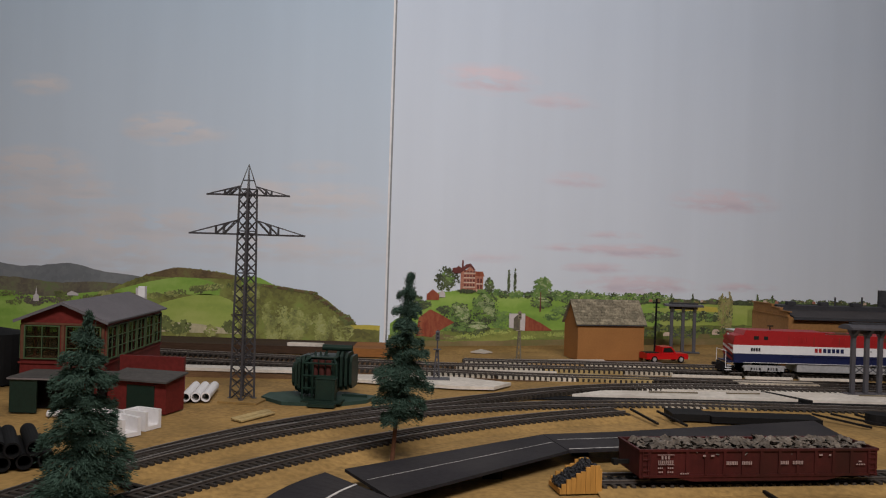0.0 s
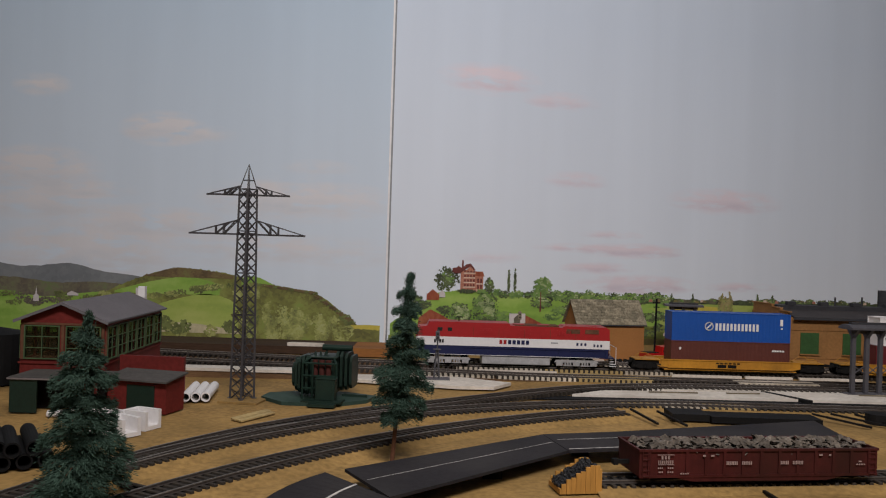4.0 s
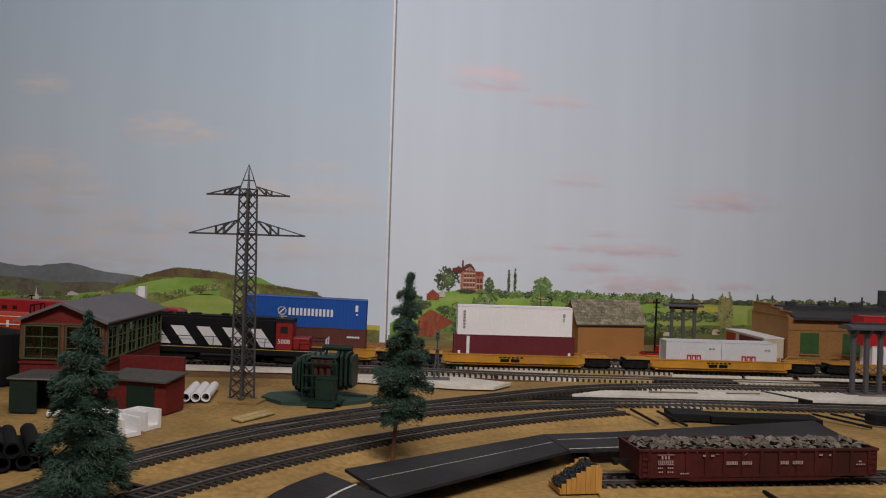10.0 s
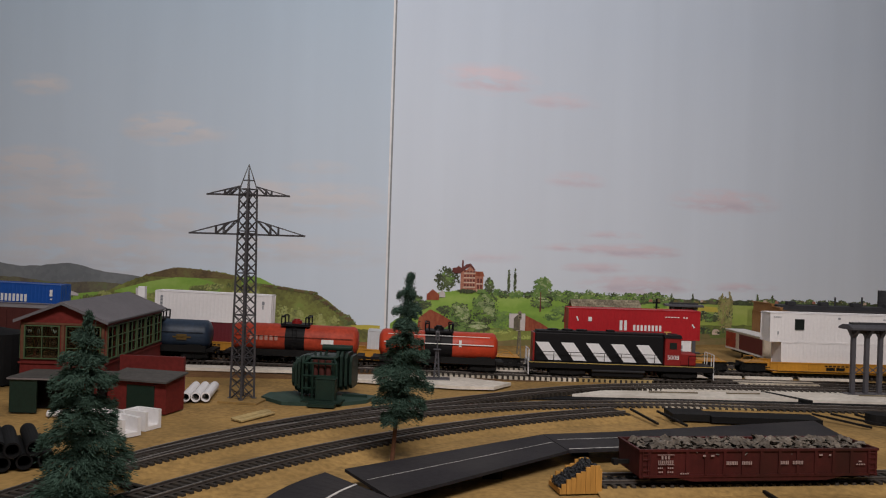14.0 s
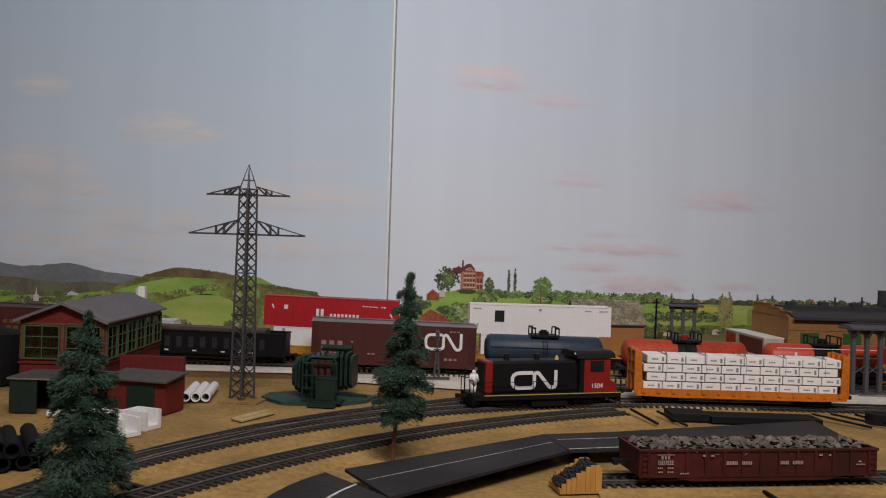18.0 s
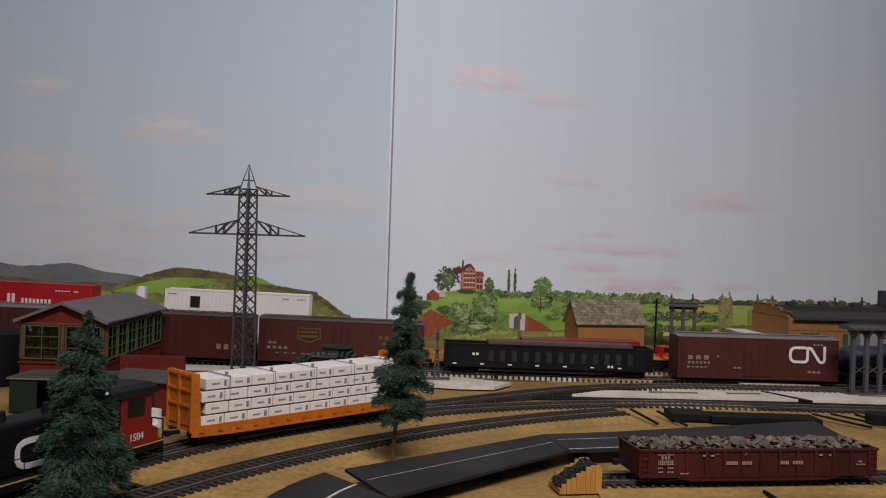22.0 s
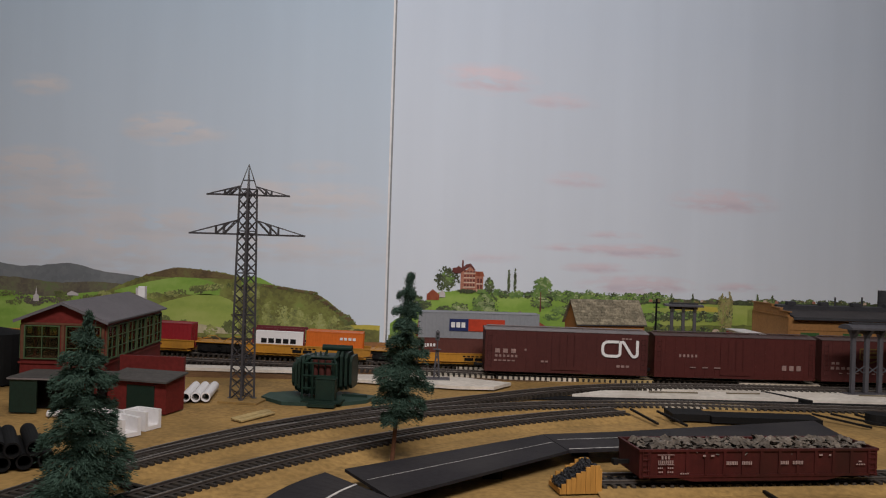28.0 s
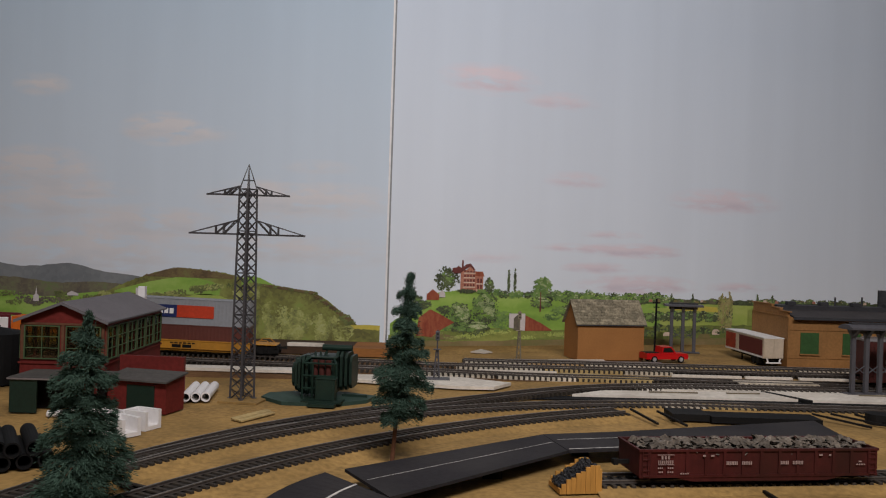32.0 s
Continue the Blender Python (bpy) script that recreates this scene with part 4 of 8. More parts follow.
for x0, x1, m, what in ((-0.045, 0.060, CARD, "white card"), (0.063, 0.150, CARD, "white card"), (0.152, 0.235, PALE_WOOD, "pale yellow wood"), (0.330, 0.420, CARD, "white card")):
    slab("packing_strip", what + " packing strip under the middle track", [(x, way_b(x)[0] + k) for x, k in ((x0, -0.0136), (x0, 0.0136), (x1, 0.0136), (x1, -0.0136))], -0.001, 0.0031, m, "strip")
for x0, x1, m, what in ((0.020, 0.120, CARD, "white card"), (0.122, 0.215, PALE_WOOD, "pale yellow wood"), (0.217, 0.275, CARD, "white card")):
    slab("packing_strip", what + " packing strip under the back track", [(x, way_a(x)[0] + k) for x, k in ((x0, -0.0136), (x0, 0.0136), (x1, 0.0136), (x1, -0.0136))], -0.001, 0.0031, m, "strip")
slab("white_strip", "long white card strip between the tracks", [(0.045, 0.9705), (0.045, 0.9765), (0.135, 0.9790), (0.135, 0.9730)], 0.0, 0.0030, FOAM, "strip")
slab("white_strip", "white card strip at the foot of the shed", [(0.139, 1.0770), (0.139, 1.0880), (0.213, 1.1020), (0.213, 1.0910)], 0.0, 0.0030, FOAM, "strip")
slab("white_strip", "pale wooden strip between the tracks", [(0.137, 0.9610), (0.137, 0.9690), (0.185, 0.9710), (0.185, 0.9630)], 0.0, 0.0028, PALE_WOOD, "strip")
slab("white_strip", "white card strip beside the warehouse track", [(0.437, 1.0790), (0.437, 1.0830), (0.500, 1.0850), (0.500, 1.0810)], 0.0, 0.0030, FOAM, "strip")
for x0, x1 in ((0.270, 0.352), (0.356, 0.412), (0.42, 0.50)):
    slab("white_strip", "thin white card strip lying between two tracks", [(x0, 0.9745 + 0.03 * x0), (x0, 0.9785 + 0.03 * x0), (x1, 0.9785 + 0.03 * x1), (x1, 0.9745 + 0.03 * x1)], 0.0, 0.0028, FOAM, "strip")
for x0, x1, m, what in ((0.165, 0.205, PALE_WOOD, "pale yellow wood"), (0.207, 0.245, CARD, "white card"), (0.247, 0.290, PALE_WOOD, "pale yellow wood")):
    slab("packing_strip", what + " scrap under the front track", [(x, 0.7845 + k) for x, k in ((x0, -0.0136), (x0, 0.0136), (x1, 0.0136), (x1, -0.0136))], 0.0015, 0.0031, m, "strip")
slab("white_board", "white foam board in front of the yard", [(0.130, 0.824), (0.165, 0.853), (0.335, 0.873), (0.355, 0.834)], 0.0003, 0.0030, FOAM, "board")
slab("white_board", "white foam board beyond a dark joint", [(0.36, 0.832), (0.34, 0.874), (0.75, 0.893), (0.75, 0.840)], 0.0003, 0.0030, FOAM, "board")
slab("pale_strip", "dirty white card strip under the turnout track", [(0.20, 0.871), (0.20, 0.895), (0.30, 0.912), (0.90, 0.932), (0.90, 0.896), (0.36, 0.878)], 0.0002, 0.0027, FOAM, "strip")


# ---- rolling stock; the rail's top is z = 0, the near side is -y ----
def wheel_mesh():
    bm = bmesh.new()
    rod(bm, (0, -0.0014, 0), (0, 0.0014, 0), 0.0052, 14)
    rod(bm, (0, -0.0017, 0), (0, -0.0013, 0), 0.0035, 10)
    me = bpy.data.meshes.new("wheel")
    bm.to_mesh(me)
    bm.free()
    me.materials.append(BLACK_M)
    return me


WHEEL = wheel_mesh()


def truck(car, x, material=BLACK_M, axles=2, base=0.020, out=0.0):
    bm = bmesh.new()
    xs = [x + base * (i / (axles - 1) - 0.5) for i in range(axles)]
    for s in (-1, 1):
        y0, y1 = sorted((s * (0.0098 + out), s * (0.0118 + out)))
        prism(bm, [(xs[0] - 0.004, 0.0035), (xs[0] - 0.004, 0.0068), (x - 0.006, 0.0088), (x + 0.006, 0.0088), (xs[-1] + 0.004, 0.0068), (xs[-1] + 0.004, 0.0035),
                   (x + 0.005, 0.0022), (x - 0.005, 0.0022)], y0, y1)
        for w in xs:
            rod(bm, (w, s * (0.0112 + out), 0.0052), (w, s * (0.0128 + out), 0.0052), 0.0019, 8)
        for k in (-0.0015, 0.0015):
            rod(bm, (x + k, s * (0.0122 + out), 0.003), (x + k, s * (0.0122 + out), 0.0075), 0.0009, 6)
    box(bm, x - 0.004, x + 0.004, -0.0098, 0.0098, 0.004, 0.0085)
    t = part("truck", bm, material, car)
    for w in xs:
        for s in (-1, 1):
            wh = new("wheel", WHEEL)
            wh.parent = t
            wh.location = (w, s * 0.0082, 0.0052)


def engine_truck(car, x, material, base=0.040):
    """A six-wheel truck: a top bar, three axle boxes with springs between them, brake cylinders."""
    frame = None
    for s in (-1, 1):
        y0, y1 = sorted((s * 0.0138, s * 0.0158))
        bm = prism(bmesh.new(), [(x - base / 2 - 0.006, 0.0072), (x - base / 2 - 0.004, 0.0100), (x + base / 2 + 0.004, 0.0100), (x + base / 2 + 0.006, 0.0072)], y0, y1)
        for i in range(3):
            w = x + base * (i / 2 - 0.5)
            prism(bm, [(w - 0.0036, 0.0030), (w - 0.0040, 0.0074), (w + 0.0040, 0.0074), (w + 0.0036, 0.0030)], y0, y1)
            rod(bm, (w, s * 0.0156, 0.0052), (w, s * 0.0168, 0.0052), 0.0017, 10)
            if i < 2:
                for k in (0.007, 0.010, 0.013):
                    rod(bm, (w + k, s * 0.0150, 0.0036), (w + k, s * 0.0150, 0.0074), 0.0011, 8)
                rod(bm, (w + 0.0045, s * 0.0152, 0.0034), (w + 0.0155, s * 0.0152, 0.0034), 0.0007, 6)
        ob = part("truck", bm, material, car)
        frame = frame or ob
    for i in range(3):
        for s in (-1, 1):
            wh = new("wheel", WHEEL)
            wh.parent = frame
            wh.location = (x + base * (i / 2 - 0.5), s * 0.0090, 0.0052)


def coupler(car, x, s):
    bm = bx(min(x, x + s * 0.009), max(x, x + s * 0.009), -0.0012, 0.0012, 0.0082, 0.0106)
    box(bm, x + s * 0.009 - 0.0015, x + s * 0.009 + 0.0015, -0.0026, 0.0018, 0.0078, 0.0112)
    part("coupler", bm, BLACK_M, car)


def ladder(car, x, y, z0, z1, material, w=0.0045, n=5):
    bm = bmesh.new()
    for s in (-1, 1):
        rod(bm, (x + s * w / 2, y, z0), (x + s * w / 2, y, z1), 0.00025, 5)
    for i in range(n):
        z = z0 + (z1 - z0) * (i + 0.5) / n
        rod(bm, (x - w / 2, y, z), (x + w / 2, y, z), 0.00022, 5)
    part("ladder", bm, material, car)


def emblem(bm, x0, z0, h, y, w=None, wide=1.0):
    """The joined ribbon emblem: a hook and a zigzag with rounded corners."""
    w = w or h * 0.22
    s = h
    line = ((1.06, 1.0), (0.42, 1.0), (0.22, 0.97), (0.07, 0.86), (0.0, 0.68), (0.0, 0.32), (0.07, 0.14), (0.22, 0.03), (0.42, 0.0), (1.02, 0.0), (1.15, 0.05), (1.23, 0.18), (1.23, 0.86), (1.28, 0.97), (1.38, 1.0), (1.48, 0.96), (2.06, 0.08),
            (2.17, 0.0), (2.30, 0.0), (2.40, 0.05), (2.45, 0.16), (2.45, 1.03))
    return stroke(bm, [(x0 + a * s * wide, z0 + b * s) for a, b in line], w, y)


def container(label, L, h, material, group="shipping containers", w=0.0282):
    c = thing("shipping_container", label, "container", group=group)
    part("body", bx(-L / 2 + 0.0006, L / 2 - 0.0006, -w / 2 + 0.0006, w / 2 - 0.0006, 0.0004, h - 0.0005), material, c)
    fr = bmesh.new()
    for s in (-1, 1):
        y0, y1 = sorted((s * (w / 2 - 0.0012), s * w / 2))
        box(fr, -L / 2, L / 2, y0, y1, 0, 0.0013)
        box(fr, -L / 2, L / 2, y0, y1, h - 0.0011, h)
        for e in (-1, 1):
            x0, x1 = sorted((e * (L / 2 - 0.0015), e * L / 2))
            box(fr, x0, x1, y0, y1, 0.0013, h - 0.0011)
    for e in (-1, 1):
        x0, x1 = sorted((e * (L / 2 - 0.0012), e * L / 2))
        box(fr, x0, x1, -w / 2 + 0.0012, w / 2 - 0.0012, h - 0.0011, h)
        box(fr, x0, x1, -w / 2 + 0.0012, w / 2 - 0.0012, 0, 0.0013)
    part("frame", fr, material, c)
    n = int(L / 0.0042)
    for side in (-1, 1):
        ribs = bmesh.new()
        deep, proud = side * (w / 2 - 0.0005), side * (w / 2 - 0.00038)
        line = [(-L / 2 + 0.0010, deep)]
        for i in range(1, n):
            x = -L / 2 + L * i / n
            line += [(x - 0.0010, deep), (x - 0.0007, proud), (x + 0.0007, proud), (x + 0.0010, deep)]
        line.append((L / 2 - 0.0010, deep))
        prev = None
        for x, y in line:
            ring = [ribs.verts.new((x, y, z)) for z in (0.0011, h - 0.0009)]
            if prev:
                ribs.faces.new((prev[0], ring[0], ring[1], prev[1]))
            prev = ring
        part("corrugated_side", ribs, material, c)
    for s in (0, 1):
        d = bx(L / 2 - 0.0007, L / 2 - 0.0001, -w / 2 + 0.0014 + s * (w / 2 - 0.0013), -0.0002 + s * (w / 2 - 0.0013), 0.0015, h - 0.0013)
        for k in (0.3, 0.7):
            y = -w / 2 + 0.0014 + s * (w / 2 - 0.0013) + k * (w / 2 - 0.0016)
            rod(d, (L / 2 + 0.0001, y, 0.0016), (L / 2 + 0.0001, y, h - 0.0014), 0.0003, 5)
        part("door", d, material, c)
    return c


def marks(c, name, fn, material=None, label=""):
    for draw in fn if isinstance(fn, list) else [fn]:
        bm = bmesh.new()
        draw(bm)
        part(name, bm, material or LETTER, c, label)


def well_car(L=0.165, ends=True):
    c = thing("well_car", "yellow well wagon with black trucks under its end platforms", "rail car", group="yellow well wagons")
    for s in (-1, 1):
        y0, y1 = sorted((s * 0.0152, s * 0.0168))
        bm = prism(bmesh.new(), [(-L / 2, 0.0065), (-L / 2, 0.0140), (L / 2, 0.0140), (L / 2, 0.0065), (L / 2 - 0.008, 0.0048), (-L / 2 + 0.008, 0.0048)], y0, y1)
        box(bm, -L / 2, L / 2, min(y0, y0 - 0.0008), max(y1, y1 + 0.0008), 0.0134, 0.0146)
        box(bm, -L / 2 + 0.008, L / 2 - 0.008, min(y0, y0 - 0.0006), max(y1, y1 + 0.0006), 0.0046, 0.0056)
        for i in range(9):
            x = -L / 2 + L * (i + 0.5) / 9
            box(bm, x - 0.0006, x + 0.0006, y0 - 0.0005, y1 + 0.0005, 0.0042, 0.0136)
        part("side_sill", bm, YELLOW, c)
    part("well_floor", bx(-L / 2 + 0.004, L / 2 - 0.004, -0.0150, 0.0150, 0.0020, 0.0034), YELLOW, c)
    for s in (-1, 1):
        a, b = sorted((s * L / 2, s * (L / 2 + 0.030)))
        bm = bx(a, b, -0.0135, 0.0135, 0.0124, 0.0136, 0.0003)
        for y in (-0.0125, 0.0125):
            rod(bm, (s * (L / 2 + 0.004), y, 0.0136), (s * (L / 2 + 0.010), y, 0.0180), 0.0004, 5)
            rod(bm, (s * (L / 2 + 0.010), y, 0.0180), (s * (L / 2 + 0.018), y, 0.0180), 0.0004, 5)
            rod(bm, (s * (L / 2 + 0.018), y, 0.0180), (s * (L / 2 + 0.024), y, 0.0136), 0.0004, 5)
        part("end_platform", bm, YELLOW, c)
        bolster = bx(min(s * (L / 2 + 0.001), s * (L / 2 + 0.031)), max(s * (L / 2 + 0.001), s * (L / 2 + 0.031)), -0.011, 0.011, 0.0086, 0.0123)
        part("bolster", bolster, BLACK_M, c)
        truck(c, s * (L / 2 + 0.0175))
        coupler(c, s * (L / 2 + 0.030), s)
    marks(c, "stencil", lambda bm: (bars(bm, -0.016, 0.008, 0.0060, 0.0095, 2, -0.0175, 0.85), bars(bm, -0.018, 0.012, 0.0105, 0.0118, 6, -0.0175, 0.7)), BLACK_P, "black stencilled panel")
    return c


def boxcar(label, material, L=0.178, h=0.0520, roof=ROOF_GREY):
    c = thing("boxcar", label, "rail car", group="boxcars")
    w = 0.0172
    part("body", bx(-L / 2, L / 2, -w, w, 0.0044, h - 0.003, 0.0003), material, c)
    for s in (-1, 1):
        ribs = bmesh.new()
        deep, proud = s * (w + 0.00006), s * (w + 0.00028)
        line = [(-L / 2 + 0.0004, deep)]
        for i in range(17):
            x = -L / 2 + 0.001 + (L - 0.002) * i / 16
            if abs(x) > 0.017:
                line += [(x - 0.0004, deep), (x - 0.0003, proud), (x + 0.0003, proud), (x + 0.0004, deep)]
        prev = None
        for x, y in line:
            ring = [ribs.verts.new((x, y, z)) for z in (0.0058, h - 0.0036)]
            if prev:
                ribs.faces.new((prev[0], ring[0], ring[1], prev[1]))
            prev = ring
        part("ribbed_side", ribs, material, c)
        y0, y1 = sorted((s * w, s * (w + 0.0004)))
        part("side_sill", bx(-L / 2, L / 2, y0, y1, 0.0042, 0.0058), material, c)
    rf = prof(bmesh.new(), [(-w - 0.0006, h - 0.003), (-w - 0.0006, h - 0.0024), (0, h), (w + 0.0006, h - 0.0024), (w + 0.0006, h - 0.003)], -L / 2 - 0.0008, L / 2 + 0.0008)
    for i in range(14):
        x = -L / 2 + L * (i + 0.5) / 14
        prof(rf, [(-w - 0.0004, h - 0.0023), (0, h + 0.0004), (w + 0.0004, h - 0.0023), (0, h - 0.0002)], x - 0.0004, x + 0.0004)
    part("roof", rf, roof, c, "dull metal roof")
    part("roof_walk", bx(-L / 2 + 0.002, L / 2 - 0.002, -0.0028, 0.0028, h + 0.0004, h + 0.0010), roof, c)
    for s in (-1, 1):
        y0, y1 = sorted((s * (w + 0.0003), s * (w + 0.0012)))
        d = bx(-0.0165, 0.0165, y0, y1, 0.0078, h - 0.0045)
        for k in (-0.008, 0.0, 0.008):
            box(d, k - 0.0003, k + 0.0003, min(y0, y1 + s * 0.0003), max(y1, y1 + 0.0003), 0.012, h - 0.006)
        part("sliding_door", d, material, c)
    for x in (-L / 2 + 0.005, L / 2 - 0.005):
        ladder(c, x, -w - 0.0008, 0.0085, h - 0.006, material, n=7)
    part("underframe", prism(bmesh.new(), [(-L / 2 + 0.002, 0.0098), (L / 2 - 0.002, 0.0098), (L / 2 - 0.05, 0.0058), (-L / 2 + 0.05, 0.0058)], -0.0040, 0.0040), BLACK_M, c)
    for s in (-1, 1):
        truck(c, s * (L / 2 - 0.024))
        coupler(c, s * L / 2, s)
    return c


def tank_car(label, material, L=0.131, stripe=None, band_paint=None, half=0.0150, dome_paint=None):
    c = thing("tank_car", label, "rail car", group="tank wagons")
    r, zc = 0.0155, 0.0275
    bm = bmesh.new()
    prof_pts = [(-L / 2, 0.0), (-L / 2 + 0.0006, 0.55), (-L / 2 + 0.003, 0.88), (-L / 2 + 0.006, 1.0), (L / 2 - 0.006, 1.0), (L / 2 - 0.003, 0.88), (L / 2 - 0.0006, 0.55), (L / 2, 0.0)]
    rings = [[bm.verts.new((x, k * r * math.cos(2 * math.pi * i / 32), zc + k * r * math.sin(2 * math.pi * i / 32))) for i in range(32)] for x, k in prof_pts[1:-1]]
    for a, b in zip(rings, rings[1:]):
        for i in range(32):
            bm.faces.new((a[i], a[(i + 1) % 32], b[(i + 1) % 32], b[i]))
    bm.faces.new(rings[0])
    bm.faces.new(rings[-1][::-1])
    bmesh.ops.recalc_face_normals(bm, faces=bm.faces[:])
    part("tank", bm, material, c, smooth=True)
    band = bmesh.new()
    for i in range(32):
        a0, a1 = 2 * math.pi * i / 32, 2 * math.pi * (i + 1) / 32
        q = [(x, rr * math.cos(a), zc + rr * math.sin(a)) for rr in (r + 0.0002,) for x, a in ((-half, a0), (half, a0), (half, a1), (-half, a1))]
        band.faces.new([band.verts.new(v) for v in q])
    part("centre_band", band, band_paint or LOCO_BLACK, c, "" if band_paint else "black painted band round the middle")
    dome = bmesh.new()
    rod(dome, (0, 0, zc + r - 0.001), (0, 0, zc + r + 0.0045), 0.0055, 16)
    rod(dome, (0, 0, zc + r + 0.0045), (0, 0, zc + r + 0.0060), 0.0035, 16)
    part("dome", dome, dome_paint or LOCO_BLACK, c)
    part("platform", bx(-0.0155, 0.0155, -0.013, 0.013, zc + r - 0.0012, zc + r + 0.0010, 0.0), LOCO_BLACK, c)
    rails = []
    for x in (-0.015, 0.015):
        for y in (-0.0125, 0.0125):
            rails.append(((x, y, zc + r), (x, y, zc + r + 0.0088)))
        rails.append(((x, -0.0125, zc + r + 0.0088), (x, 0.0125, zc + r + 0.0088)))
    for y in (-0.0125, 0.0125):
        for k in (-1, 1):
            rails.append(((k * 0.015, y, zc + r + 0.0088), (k * 0.011, y, zc + r + 0.0088)))
            rails.append(((k * 0.011, y, zc + r + 0.0088), (k * 0.011, y, zc + r)))
    half_rails = [[q for q in rails if (q[0][0] + q[1][0]) * k > 0] for k in (-1, 1)]
    for bent in half_rails:
        part("platform_rail", rods(bent, 0.0008), LOCO_BLACK, c)
    ladder(c, 0.0, -r - 0.0012, 0.012, zc + r, LOCO_BLACK, n=8)
    fr = bx(-L / 2 - 0.004, L / 2 + 0.004, -0.0045, 0.0045, 0.0085, 0.0125)
    for s in (-1, 1):
        box(fr, s * (L / 2 - 0.016) - 0.008, s * (L / 2 - 0.016) + 0.008, -0.0135, 0.0135, 0.0105, 0.0175)
        box(fr, min(s * (L / 2 - 0.002), s * (L / 2 + 0.006)), max(s * (L / 2 - 0.002), s * (L / 2 + 0.006)), -0.015, 0.015, 0.0100, 0.0130)
    part("underframe", fr, BLACK_M, c)
    sides = bmesh.new()
    for s in (-1, 1):
        y0, y1 = sorted((s * 0.0142, s * 0.0158))
        box(sides, -L / 2 + 0.003, L / 2 - 0.003, y0, y1, 0.0095, 0.0165)
    part("side_walkway", sides, BLACK_M, c, "black walkway along the tank")
    hand = [((-L / 2 + 0.006, -r - 0.001, zc + 0.003), (L / 2 - 0.006, -r - 0.001, zc + 0.003)), ((-L / 2 + 0.006, r + 0.001, zc + 0.003), (L / 2 - 0.006, r + 0.001, zc + 0.003))]
    part("handrail", rods(hand, 0.0006 if stripe else 0.0003), stripe or BLACK_M, c)
    if stripe:
        part("white_line", rods([((-L / 2 + 0.010, s * 0.0112, zc + 0.0112), (L / 2 - 0.010, s * 0.0112, zc + 0.0112)) for s in (-1, 1)], 0.0004), stripe, c, "thin white line along the shell")
    for s in (-1, 1):
        truck(c, s * (L / 2 - 0.016))
        coupler(c, s * (L / 2 + 0.006), s)
    return c


def gondola(label, material, L, z0, h, ribs=14, w=0.0168, group=""):
    c = thing("gondola_car", label, "rail car", group=group)
    t = 0.0009
    part("side_wall", bx(-L / 2, L / 2, -w, -w + t, z0, h), material, c)
    part("side_wall", bx(-L / 2, L / 2, w - t, w, z0, h), material, c)
    part("end_wall", bx(-L / 2, -L / 2 + t, -w + t, w - t, z0, h), material, c)
    part("end_wall", bx(L / 2 - t, L / 2, -w + t, w - t, z0, h), material, c)
    part("floor_plate", bx(-L / 2 + t, L / 2 - t, -w + t, w - t, z0, z0 + 0.001), material, c)
    rim = bmesh.new()
    for s in (-1, 1):
        y0, y1 = sorted((s * (w - t - 0.0003), s * (w + 0.0009)))
        box(rim, -L / 2 - 0.0006, L / 2 + 0.0006, y0, y1, h - 0.0004, h + 0.0010)
        x0, x1 = sorted((s * (L / 2 - t), s * (L / 2 + 0.0006)))
        box(rim, x0, x1, -w + t, w - t, h - 0.0004, h + 0.0010)
        box(rim, -L / 2, L / 2, min(s * w, s * (w + 0.0006)), max(s * w, s * (w + 0.0006)), z0 - 0.0005, z0 + 0.0012)
    part("rim", rim, material, c)
    for i in range(ribs):
        x = -L / 2 + L * (i + 0.5) / ribs
        for s in (-1, 1):
            y0, y1 = sorted((s * w, s * (w + 0.0008)))
            part("side_rib", bx(x - 0.0009, x + 0.0009, y0, y1, z0 + 0.0008, h - 0.0004), material, c)
    part("underframe", prism(bmesh.new(), [(-L / 2 + 0.004, z0), (L / 2 - 0.004, z0), (L / 2 - 0.06, z0 - 0.0045), (-L / 2 + 0.06, z0 - 0.0045)], -w + 0.002, w - 0.002), BLACK_M, c)
    for x in (-L / 2 + 0.004, L / 2 - 0.004):
        ladder(c, x, -w - 0.0009, z0 - 0.001, h, material, n=5)
    for s in (-1, 1):
        truck(c, s * (L / 2 - 0.022))
        coupler(c, s * L / 2, s)
    return c


